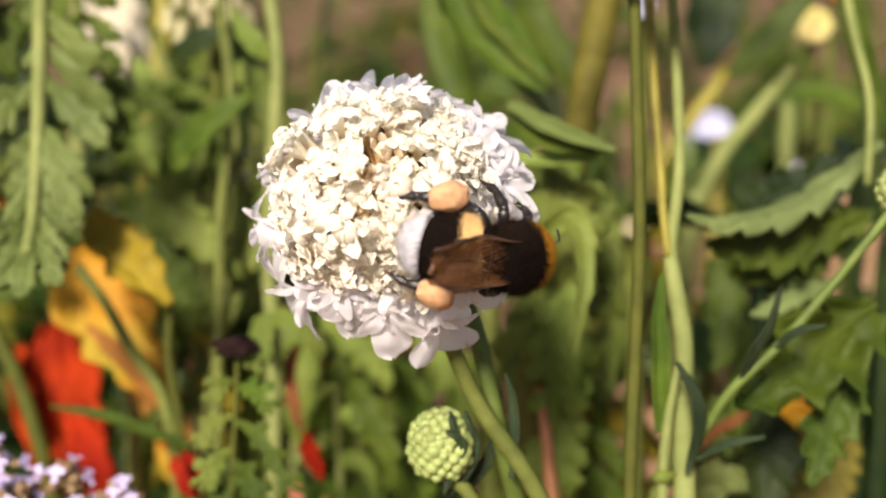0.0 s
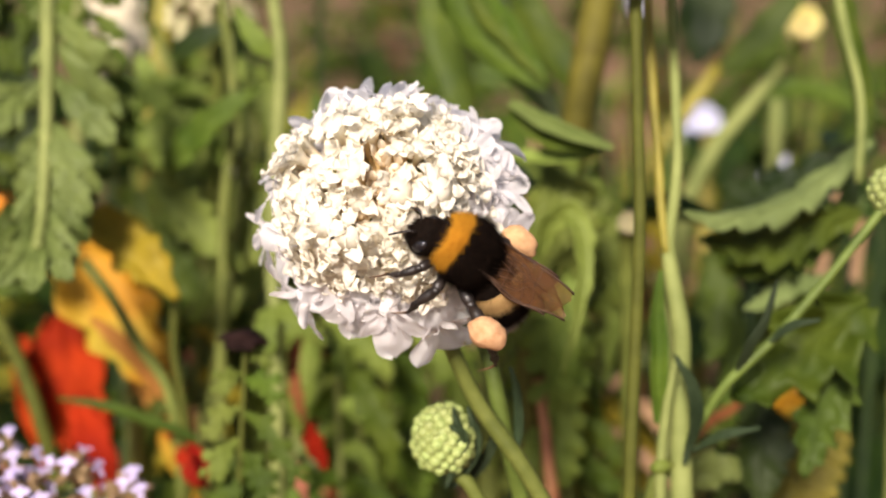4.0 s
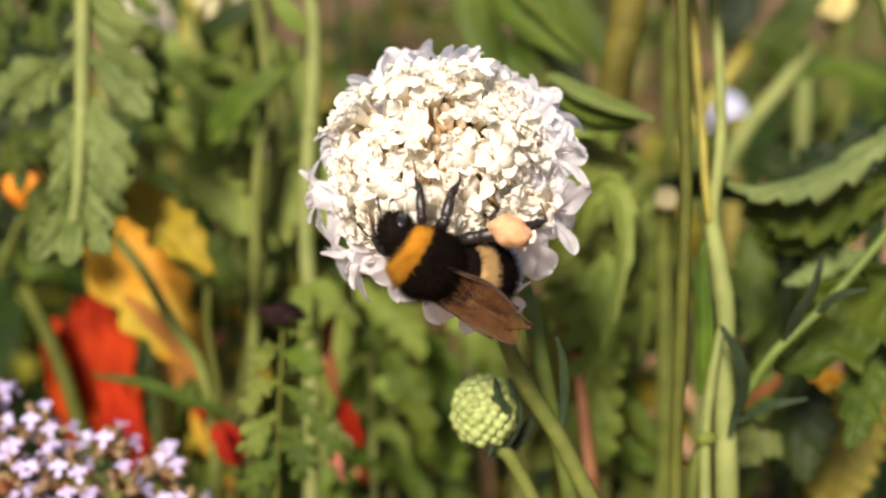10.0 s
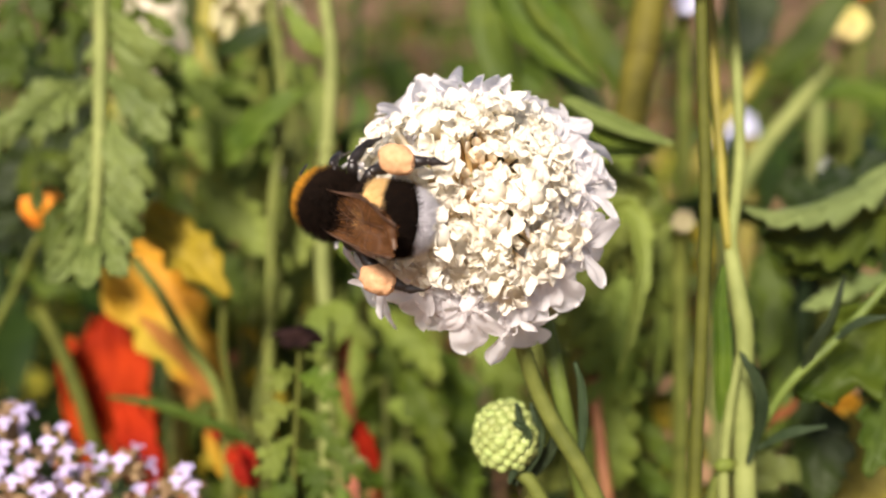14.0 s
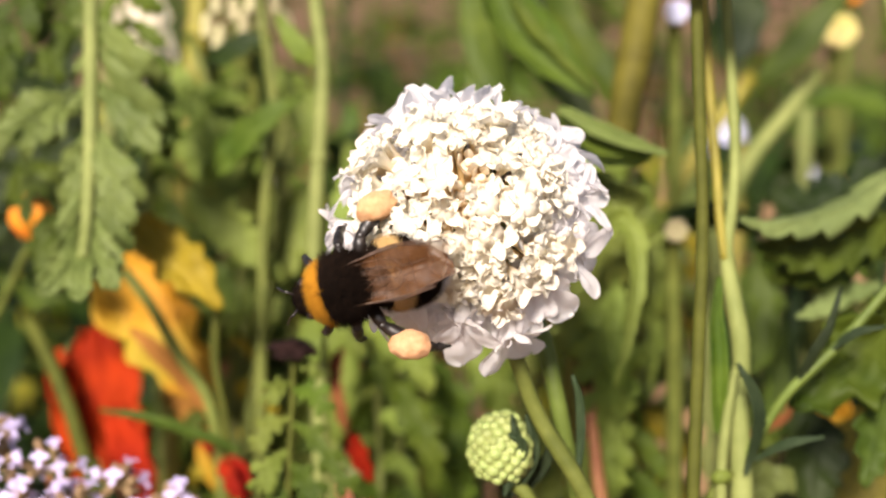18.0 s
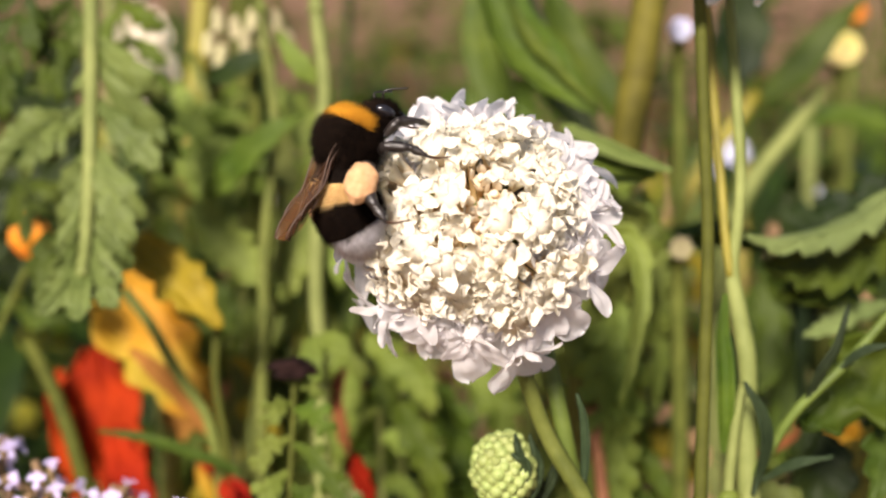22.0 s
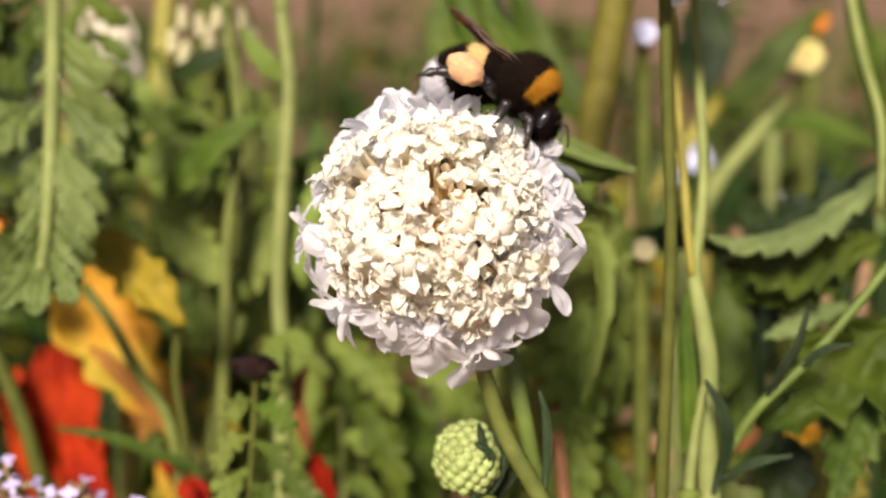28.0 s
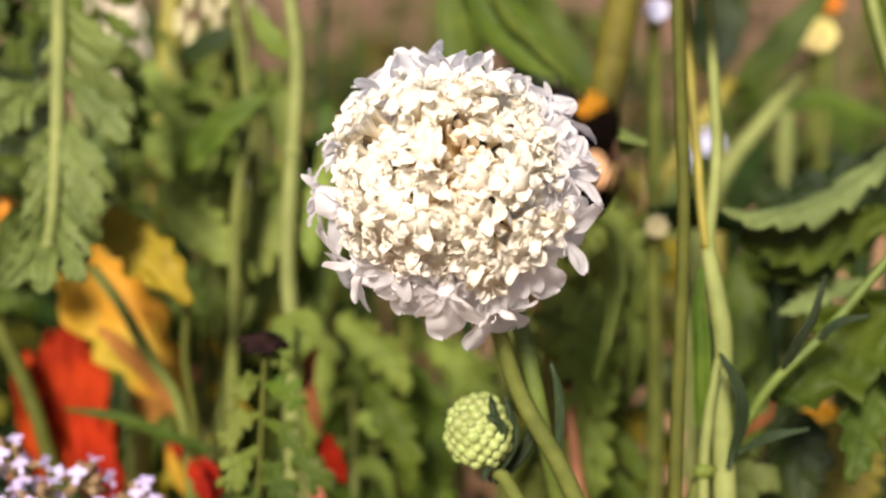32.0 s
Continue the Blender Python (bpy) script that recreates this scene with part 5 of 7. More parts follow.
stem_part(amber, "stem", STEM, [(-0.04804, 0.16950, 0.55259), (-0.04399, 0.16813, 0.54745), (-0.04033, 0.16727, 0.54040), (-0.03605, 0.16640, 0.53326), (-0.03444, 0.16426, 0.51758), (-0.03596, 0.14367, 0.40207)], 0.00074, 0.00100, n=30)
stem_part(amber, "stem", STEM_OLIVE, [(-0.03434, 0.16727, 0.54811), (-0.03462, 0.16517, 0.54028), (-0.03323, 0.16358, 0.53048), (-0.03324, 0.16244, 0.51851), (-0.03579, 0.14367, 0.40207)], 0.0006, 0.0008, n=20)
leaf_part(amber, "leaf", LEAF_MID, [(-0.03053, 0.15904, 0.52901), (-0.03648, 0.15782, 0.53216), (-0.04305, 0.15658, 0.53526), (-0.04927, 0.15683, 0.53619)], 0.00160, (0, -0.7, 0.7), seed=54, lobes=1, cut=0.0)

poppy = thing("orange_poppy", (-0.05846, 0.18585, 0.52086), "red-orange garden poppy with large open petals", "flower")

def poppy_petal(i, pts, w, m):
    leaf_part(poppy, "petal", m, pts, w * 0.2 / 2154, (0.2, -1, 0.2), seed=60 + i, lobes=3, cut=0.3, curl=0.5, wave=0.9)


poppy_petal(0, [(-0.05930, 0.19017, 0.53698), (-0.05738, 0.18613, 0.52964), (-0.05441, 0.18259, 0.52029), (-0.05082, 0.17975, 0.50969)], 142, ORANGE)
poppy_petal(1, [(-0.06727, 0.19488, 0.53138), (-0.06557, 0.19172, 0.52346), (-0.06294, 0.18834, 0.51469), (-0.05922, 0.18540, 0.50371)], 56, ORANGE)
poppy_petal(2, [(-0.05502, 0.18308, 0.52598), (-0.05270, 0.17982, 0.52153), (-0.05022, 0.17773, 0.51761), (-0.04757, 0.17611, 0.51155)], 70, ORANGE)
poppy_petal(3, [(-0.04178, 0.18535, 0.51900), (-0.03864, 0.18255, 0.51627), (-0.03573, 0.18092, 0.51404), (-0.03301, 0.17973, 0.50962)], 42, ORANGE)
poppy_petal(4, [(-0.04143, 0.18142, 0.51978), (-0.03989, 0.17956, 0.51670), (-0.03765, 0.17862, 0.51320), (-0.03451, 0.17721, 0.50794)], 24, LEAF_YELLOW)
stem_part(poppy, "stem", STEM_OLIVE, [(-0.06694, 0.18115, 0.54195), (-0.06259, 0.17887, 0.53343), (-0.05912, 0.17635, 0.52406), (-0.05712, 0.17521, 0.51206), (-0.05911, 0.15363, 0.40062)], 0.00115, 0.00132, n=24)
poppy2 = thing("orange_flower", (-0.06478, 0.18066, 0.55765), "small bright orange flower", "flower")
for i in range(6):
    a = i * 1.047
    d = Vector((math.cos(a), math.sin(a), 0))
    leaf_part(poppy2, "petal", AMBER if i % 3 else ORANGE, [poppy2.location + Vector((0, 0, -0.0034)), poppy2.location + d * 0.0019 + Vector((0, 0, -0.0012)), poppy2.location + d * 0.0021 + Vector((0, 0, 0.0012)), poppy2.location + d * 0.0009 + Vector((-0.0008, 0, 0.0036 + 0.0005 * math.sin(i * 2.3)))], 0.0031, d, seed=70 + i, lobes=1, cut=0.0, n=14, half=3, wave=0.5, taper=0.9)
stem_part(poppy2, "stem", STEM, [poppy2.location + Vector((0, 0.001, -0.003)), poppy2.location + Vector((-0.006, 0.006, -0.012)), poppy2.location + Vector((-0.02, 0.012, -0.04)), (-0.1, 0.21, 0.0)], 0.0005, 0.0009, n=14)
poppy3 = thing("red_flower", (-0.01677, 0.18484, 0.51711), "coral-red flower low among the leaves", "flower")

def red_petal(i, pts, w, m=ORANGE):
    leaf_part(poppy3, "petal", m, pts, w * 0.17 / 2154, (0.5 * math.sin(i * 2.6), -1, 0.2), seed=75 + i, lobes=3, cut=0.4, curl=0.8, wave=0.8, jag=True, n=40, half=4)


red_petal(0, [(-0.02068, 0.21361, 0.50856), (-0.01817, 0.21158, 0.50485), (-0.01579, 0.20956, 0.50118), (-0.01391, 0.20819, 0.49607)], 34)
red_petal(1, [(-0.02184, 0.19860, 0.52983), (-0.01943, 0.19759, 0.52606), (-0.01799, 0.19659, 0.52229), (-0.01752, 0.19533, 0.51759)], 34)
red_petal(2, [(-0.01553, 0.19809, 0.52792), (-0.01701, 0.19684, 0.52323), (-0.01849, 0.19583, 0.51947)], 26)
red_petal(3, [(-0.02038, 0.21599, 0.49811), (-0.01774, 0.21345, 0.49637), (-0.01608, 0.21128, 0.49214)], 44)
red_petal(4, [(-0.01668, 0.17082, 0.54032), (-0.01740, 0.16821, 0.53643), (-0.01614, 0.16541, 0.53182)], 24, RUST)
red_petal(5, [(-0.01794, 0.16731, 0.53502), (-0.01659, 0.16494, 0.53202), (-0.01549, 0.16280, 0.52986)], 22, RUST)
red_petal(6, [(-0.01462, 0.15807, 0.53152), (-0.01310, 0.15587, 0.52911), (-0.01154, 0.15368, 0.52676)], 34, ORANGE)
red_petal(7, [(-0.03339, 0.15909, 0.52770), (-0.03154, 0.15709, 0.52604), (-0.03011, 0.15479, 0.52329)], 36, ORANGE)
red_petal(8, [(-0.03255, 0.16104, 0.52722), (-0.03029, 0.15882, 0.52476), (-0.02966, 0.15661, 0.52236)], 30, ORANGE)
red_petal(9, [(-0.01542, 0.15480, 0.52708), (-0.01484, 0.15271, 0.52513), (-0.01396, 0.15054, 0.52286)], 30, CORAL)
stem_part(poppy3, "stem", STEM_RED, [(-0.01812, 0.19472, 0.52305), (-0.01543, 0.18931, 0.50673), (-0.01524, 0.15871, 0.38095)], 0.00065, 0.00084, n=12)

# upright stalks

def plant_stalk(nm, pts, r0, r1, d, m, lab):
    st = thing(nm, pts[-2], lab, "plant stem", "upright stalks")
    stem_part(st, "stem", m, pts, r0 * d / 2154, r1 * d / 2154, n=36)
    line = bend(pts, 60)
    for k in (9, 27):
        part("node", Geo().ball(line[k] - st.location, (r1 * d / 2154 * 1.12, r1 * d / 2154 * 1.12, r1 * d / 2154 * 0.7), 12, 8, 0.1), m, st)


plant_stalk("stalk", [(-0.02127, 0.18589, 0.60600), (-0.02025, 0.18061, 0.59016), (-0.01905, 0.17706, 0.58079), (-0.01994, 0.17264, 0.56427), (-0.02033, 0.16947, 0.55247), (-0.01972, 0.16694, 0.54302), (-0.01989, 0.13829, 0.42063)], 12.5, 15, .176, STEM_PALE, "smooth pale green plant stalk")
plant_stalk("stalk", [(-0.03142, 0.19840, 0.60635), (-0.03018, 0.19385, 0.58937), (-0.02807, 0.18930, 0.57238), (-0.02724, 0.18634, 0.56134), (-0.02999, 0.18020, 0.53840), (-0.03228, 0.17564, 0.52140), (-0.03593, 0.15120, 0.39155)], 7, 14, .19, STEM, "leaning green plant stalk")
plant_stalk("stalk", [(-0.04535, 0.22968, 0.60717), (-0.04596, 0.22442, 0.58752), (-0.04759, 0.21915, 0.56785), (-0.04866, 0.21651, 0.55802), (-0.05101, 0.20068, 0.49893), (-0.05493, 0.17936, 0.38072)], 18, 20, .22, STEM_OCHRE, "yellow-green upright plant stalk")
plant_stalk("stalk", [(-0.04044, 0.24010, 0.60740), (-0.04006, 0.23183, 0.57657), (-0.03857, 0.22632, 0.55599), (-0.03824, 0.21529, 0.51481), (-0.03999, 0.18712, 0.37104)], 22, 24, .23, STEM_OLIVE, "olive green plant stalk")
plant_stalk("stalk", [(-0.03236, 0.23901, 0.56471), (-0.03302, 0.23326, 0.54324), (-0.03545, 0.22174, 0.50027), (-0.03870, 0.19489, 0.36141)], 14, 17, .24, STEM, "thin green plant stalk")
plant_stalk("stalk", [(-0.00382, 0.20010, 0.53539), (-0.00534, 0.19657, 0.52224), (-0.00396, 0.19153, 0.50342), (-0.00356, 0.17153, 0.39016)], 14, 17, .21, STEM_OLIVE, "thin olive plant stalk")
plant_stalk("stalk", [(0.06024, 0.19387, 0.55080), (0.05969, 0.18716, 0.52575), (0.06184, 0.16370, 0.39955)], 12, 14, .2, STEM_OLIVE, "thin upright olive plant stalk")
plant_stalk("stalk", [(0.03411, 0.23855, 0.52248), (0.03290, 0.22970, 0.50129), (0.03181, 0.22039, 0.47846), (0.03181, 0.21039, 0.30000)], 9, 11, 0.250, STEM_OCHRE, "thin dry ochre plant stalk")
plant_stalk("stalk", [(0.04036, 0.25953, 0.52340), (0.03904, 0.25017, 0.50035), (0.03786, 0.24031, 0.47546), (0.03786, 0.23031, 0.30000)], 11, 13, 0.270, STEM_PALE, "thin pale plant stalk")
plant_stalk("stalk", [(0.04139, 0.24733, 0.53572), (0.04009, 0.23831, 0.51392), (0.03891, 0.22882, 0.49041), (0.03891, 0.21882, 0.30000)], 10, 12, 0.255, STEM_RED, "thin reddish-brown plant stalk")
plant_stalk("stalk", [(0.04495, 0.22904, 0.52558), (0.04362, 0.22043, 0.50529), (0.04240, 0.21139, 0.48345), (0.04240, 0.20139, 0.30000)], 9, 11, 0.240, STEM_RED, "thin reddish-brown plant stalk")
plant_stalk("stalk", [(0.03009, 0.22671, 0.51704), (0.02894, 0.21813, 0.49686), (0.02792, 0.20912, 0.47512), (0.02792, 0.19912, 0.30000)], 9, 11, 0.240, STEM_RED, "thin reddish-brown plant stalk")
plant_stalk("stalk", [(0.06889, 0.28749, 0.55000), (0.06725, 0.27755, 0.52482), (0.06575, 0.26706, 0.49763), (0.06575, 0.25706, 0.30000)], 12, 14, 0.290, STEM_OCHRE, "thin dry ochre plant stalk")
plant_stalk("stalk", [(0.08808, 0.30065, 0.56025), (0.08624, 0.29043, 0.53405), (0.08454, 0.27965, 0.50576), (0.08454, 0.26965, 0.30000)], 12, 14, 0.300, STEM_PALE, "thin pale plant stalk")
plant_stalk("stalk", [(-0.02121, 0.26612, 0.54787), (-0.02184, 0.25668, 0.52454), (-0.02233, 0.24675, 0.49938), (-0.02233, 0.23675, 0.30000)], 10, 12, 0.270, STEM_OCHRE, "thin dry ochre plant stalk")
plant_stalk("stalk", [(-0.04760, 0.25789, 0.55579), (-0.04788, 0.24867, 0.53329), (-0.04804, 0.23899, 0.50905), (-0.04804, 0.22899, 0.30000)], 9, 11, 0.260, STEM_RED, "thin reddish-brown plant stalk")

sprig = thing("leafy_sprig", (-0.02753, 0.17721, 0.56587), "leafy green sprig beside the stalks", "plant")

def sprig_leaf(i, pts, w, m):
    leaf_part(sprig, "leaf", m, pts, w * 0.18 / 2154, (0, -0.9, 0.5), seed=80 + i, lobes=4, cut=0.3, n=40, half=4, wave=0.3, jag=True)


sprig_leaf(0, [(-0.03752, 0.17874, 0.56389), (-0.03335, 0.17786, 0.56831), (-0.02885, 0.17695, 0.57264), (-0.02212, 0.17711, 0.57712)], 62, LEAF)
sprig_leaf(1, [(-0.01974, 0.17928, 0.58135), (-0.02209, 0.17870, 0.58306), (-0.02413, 0.17934, 0.58544), (-0.02630, 0.18121, 0.58854)], 40, LEAF_PALE)
sprig_leaf(2, [(-0.04055, 0.20141, 0.57894), (-0.03648, 0.19987, 0.58092), (-0.03265, 0.19933, 0.58277), (-0.02900, 0.19921, 0.58232)], 50, LEAF_DARK_SHADE)
sprig_leaf(3, [(-0.04151, 0.19974, 0.57269), (-0.03743, 0.19798, 0.57385), (-0.03270, 0.19674, 0.57309)], 40, LEAF)
sprig_leaf(4, [(-0.01929, 0.16398, 0.54743), (-0.01672, 0.16177, 0.54691), (-0.01492, 0.16031, 0.54533)], 40, LEAF_PALE)
sprig_leaf(5, [(-0.01968, 0.16398, 0.54743), (-0.02027, 0.16127, 0.54502), (-0.01939, 0.15931, 0.54157)], 44, LEAF_PALE)
sprig_leaf(6, [(-0.02121, 0.20666, 0.55989), (-0.01877, 0.20741, 0.56270), (-0.01632, 0.20842, 0.56644)], 50, LEAF_DARK_SHADE)
sprig_leaf(7, [(-0.03701, 0.19278, 0.54673), (-0.03313, 0.19277, 0.55055), (-0.02928, 0.19251, 0.55345), (-0.02467, 0.19393, 0.55874)], 60, LEAF_PALE)
sprig_leaf(8, [(-0.03572, 0.21121, 0.57685), (-0.03735, 0.20721, 0.56965), (-0.03865, 0.20423, 0.56241), (-0.03821, 0.20249, 0.55593)], 80, LEAF_PALE)
sprig_leaf(9, [(-0.02587, 0.19397, 0.55116), (-0.02749, 0.19014, 0.54459), (-0.03012, 0.18776, 0.53960), (-0.03379, 0.18682, 0.53608)], 70, LEAF_PALE)
sprig_leaf(10, [(-0.01774, 0.20951, 0.55119), (-0.01969, 0.20623, 0.54281), (-0.02062, 0.20348, 0.53642), (-0.01967, 0.20169, 0.52974)], 100, LEAF)
stem_part(sprig, "stem", STEM, [(-0.02816, 0.18743, 0.58473), (-0.02739, 0.18334, 0.57330), (-0.02901, 0.17849, 0.55521), (-0.03155, 0.14366, 0.40206)], 0.00067, 0.00092, n=20)

feather = thing("feathery_plant", (-0.03602, 0.19685, 0.54260), "light green plant with feathery cut leaves between the stalks", "plant")
cut_leaf(feather, "leaf", LEAF_PALE, [(-0.04723, 0.20645, 0.57841), (-0.04306, 0.20249, 0.57136), (-0.03914, 0.19979, 0.56517), (-0.03450, 0.19785, 0.55792)], 0.01131, (0.1, -0.9, 0.45), seed=131, pairs=4, fill=0.5)
cut_leaf(feather, "leaf", LEAF_PALE, [(-0.03387, 0.20592, 0.55712), (-0.03070, 0.20221, 0.55102), (-0.02867, 0.19950, 0.54478), (-0.02680, 0.19727, 0.53643)], 0.01057, (-0.1, -0.9, 0.45), seed=132, pairs=4, fill=0.5)
cut_leaf(feather, "leaf", LEAF, [(-0.01804, 0.21964, 0.56969), (-0.01893, 0.21530, 0.56122), (-0.02089, 0.21249, 0.55461), (-0.02194, 0.21015, 0.54588)], 0.01007, (-0.1, -0.9, 0.45), seed=133, pairs=4, fill=0.5)
cut_leaf(feather, "leaf", LEAF, [(-0.04664, 0.20851, 0.54746), (-0.04330, 0.20452, 0.54033), (-0.03920, 0.20204, 0.53491), (-0.03433, 0.20000, 0.52729)], 0.01083, (0, -0.9, 0.45), seed=134, pairs=4, fill=0.5)

def feather_leaf(i, pts, w, m):
    leaf_part(feather, "leaf", m, pts, w * 0.2 / 2154, (-0.1, -1, 0.5), seed=140 + i, lobes=5, cut=0.45, n=50, half=4, wave=0.4, jag=True)


feather_leaf(0, [(-0.04132, 0.18636, 0.56140), (-0.03675, 0.18424, 0.55736), (-0.03223, 0.18214, 0.55337), (-0.02617, 0.18055, 0.54746)], 90, LEAF_PALE)
feather_leaf(1, [(-0.02341, 0.19123, 0.56026), (-0.02512, 0.18863, 0.55441), (-0.02681, 0.18627, 0.54948), (-0.02863, 0.18465, 0.54344)], 80, LEAF_PALE)
feather_leaf(2, [(-0.01746, 0.19803, 0.56633), (-0.01465, 0.19513, 0.55938), (-0.01370, 0.19249, 0.55339), (-0.01465, 0.19060, 0.54630)], 80, LEAF_PALE)
feather_leaf(3, [(-0.02944, 0.20116, 0.57800), (-0.02564, 0.19896, 0.57366), (-0.02280, 0.19630, 0.56759), (-0.02191, 0.19464, 0.56139)], 70, LEAF_PALE)
feather_leaf(4, [(0.02465, 0.18628, 0.56112), (0.02799, 0.18372, 0.55540), (0.03042, 0.18117, 0.54975), (0.03214, 0.17914, 0.54218)], 90, LEAF_PALE)
feather_leaf(5, [(0.04435, 0.24035, 0.53157), (0.04063, 0.23677, 0.52304), (0.03810, 0.23351, 0.51569), (0.03692, 0.23084, 0.50572)], 100, YELLOW_GREEN)
feather_leaf(6, [(0.03668, 0.21851, 0.54663), (0.03800, 0.21569, 0.54094), (0.03909, 0.21287, 0.53530), (0.03979, 0.21075, 0.52733)], 58, LEAF_PALE)
feather_leaf(7, [(0.03453, 0.21339, 0.52752), (0.03638, 0.21059, 0.52192), (0.03769, 0.20809, 0.51739), (0.03818, 0.20621, 0.51041)], 50, LEAF_PALE)
feather_leaf(8, [(0.03842, 0.19666, 0.52305), (0.03623, 0.19424, 0.51885), (0.03454, 0.19184, 0.51471), (0.03356, 0.19035, 0.50915)], 55, LEAF_PALE)
feather_leaf(9, [(-0.03412, 0.19853, 0.56819), (-0.03629, 0.19587, 0.56214), (-0.03844, 0.19323, 0.55615), (-0.04031, 0.19157, 0.54995)], 50, LEAF_PALE)
feather_leaf(10, [(-0.02837, 0.19979, 0.55358), (-0.03110, 0.19711, 0.54743), (-0.03381, 0.19445, 0.54135), (-0.03761, 0.19250, 0.53410)], 46, LEAF_PALE)
feather_leaf(11, [(-0.01503, 0.17719, 0.56582), (-0.01663, 0.17492, 0.56122), (-0.01739, 0.17267, 0.55668), (-0.01700, 0.17139, 0.55190)], 50, LEAF_PALE)
feather_leaf(12, [(0.03840, 0.24820, 0.53672), (0.03582, 0.24455, 0.52792), (0.03384, 0.24154, 0.52148), (0.03322, 0.23910, 0.51241)], 88, YELLOW_GREEN)
feather_leaf(13, [(0.04661, 0.23615, 0.51590), (0.04403, 0.23259, 0.50743), (0.04206, 0.22965, 0.50127), (0.04144, 0.22698, 0.49130)], 88, LEAF_PALE)
feather_leaf(14, [(0.03684, 0.24732, 0.50932), (0.03904, 0.24365, 0.50040), (0.04002, 0.24030, 0.49272), (0.03998, 0.23749, 0.48225)], 75, DRY)
feather_leaf(15, [(0.03515, 0.20458, 0.55214), (0.03689, 0.20186, 0.54582), (0.03764, 0.19915, 0.53957), (0.03809, 0.19715, 0.53212)], 60, LEAF_PALE)
feather_leaf(16, [(0.02712, 0.24734, 0.50936), (0.02573, 0.24366, 0.50045), (0.02437, 0.24031, 0.49279), (0.02492, 0.23750, 0.48231)], 75, LEAF_PALE)
feather_leaf(17, [(0.05557, 0.19052, 0.53830), (0.05342, 0.18766, 0.53150), (0.05220, 0.18483, 0.52477), (0.05263, 0.18293, 0.51767)], 50, LEAF)
stem_part(feather, "stem", STEM, [(-0.04541, 0.21273, 0.58252), (-0.03872, 0.20668, 0.55996), (-0.03594, 0.19912, 0.53176), (-0.03732, 0.16892, 0.38039)], 0.00084, 0.00121, n=24)

dead = thing("withered_flower", (-0.02015, 0.14055, 0.54498), "withered black flower head over small green leaves", "flower")
part("flower_head", Geo().ball(Vector((-0.02020, 0.14108, 0.55082)) - dead.location, (0.00263, 0.00152, 0.00104), 18, 12, 0.9), WITHERED, dead, "black shrivelled flower head")
stem_part(dead, "stem", STEM_OLIVE, [(-0.02012, 0.14190, 0.55001), (-0.02036, 0.14019, 0.54364), (-0.02091, 0.13695, 0.53156), (-0.02308, 0.11913, 0.42641)], 0.0003, 0.0005, n=20)

def small_leaf(i, pts, w):
    cut_leaf(dead, "leaf", LEAF if i % 2 else LEAF_PALE, pts, w * 0.9 * 0.15 / 2154, (0, -0.8, 0.6), seed=90 + i, pairs=3, fill=0.5, teeth=0.3)


small_leaf(0, [(-0.02035, 0.14091, 0.54632), (-0.02229, 0.13886, 0.54640), (-0.02284, 0.13740, 0.54481)], 44)
small_leaf(1, [(-0.02035, 0.14073, 0.54565), (-0.01749, 0.13868, 0.54572), (-0.01536, 0.13704, 0.54346)], 50)
small_leaf(2, [(-0.02051, 0.13983, 0.54229), (-0.02300, 0.13762, 0.54177), (-0.02490, 0.13599, 0.53955)], 50)
small_leaf(3, [(-0.02051, 0.13965, 0.54162), (-0.01718, 0.13726, 0.54042), (-0.01403, 0.13510, 0.53622), (-0.01132, 0.13456, 0.53424)], 56)
small_leaf(4, [(-0.02066, 0.13875, 0.53827), (-0.02302, 0.13638, 0.53714), (-0.02425, 0.13458, 0.53429)], 60)
small_leaf(5, [(-0.02067, 0.13839, 0.53693), (-0.01823, 0.13584, 0.53513), (-0.01677, 0.13387, 0.53163)], 60)
small_leaf(6, [(-0.02032, 0.14257, 0.54865), (-0.01805, 0.14144, 0.54832), (-0.01701, 0.14105, 0.54684)], 30)
small_leaf(7, [(-0.02068, 0.13767, 0.53424), (-0.02250, 0.13604, 0.53203), (-0.02459, 0.13515, 0.52871)], 60)

fold = thing("drooping_plant", (-0.00688, 0.16639, 0.52553), "plant with drooping soft green leaves", "plant")

def drooping_leaf(i, pts, w, m):
    leaf_part(fold, "leaf", m, pts, w * 0.16 / 2154, (0.3 * math.sin(i * 2.1), -0.9, 0.3), seed=110 + i, lobes=5, cut=0.5, curl=0.7, wave=0.7, jag=True, n=60)


drooping_leaf(0, [(-0.01414, 0.18109, 0.54174), (-0.00876, 0.17711, 0.53848), (-0.00529, 0.17527, 0.53547), (-0.00358, 0.17415, 0.53130)], 80, LEAF_PALE)
drooping_leaf(1, [(-0.00850, 0.16899, 0.53520), (-0.00597, 0.16583, 0.53115), (-0.00392, 0.16363, 0.52678), (-0.00312, 0.16193, 0.52044)], 80, LEAF)
drooping_leaf(2, [(-0.01852, 0.19060, 0.53860), (-0.01763, 0.18868, 0.53144), (-0.01859, 0.18677, 0.52428), (-0.01955, 0.18485, 0.51712)], 110, LEAF_PALE)
drooping_leaf(3, [(-0.01113, 0.18916, 0.53320), (-0.01303, 0.18676, 0.52426), (-0.01307, 0.18436, 0.51530), (-0.01218, 0.18244, 0.50813)], 120, LEAF)
drooping_leaf(4, [(-0.02331, 0.19810, 0.52795), (-0.02530, 0.19609, 0.52044), (-0.02631, 0.19407, 0.51292), (-0.02538, 0.19155, 0.50351)], 120, LEAF_PALE)
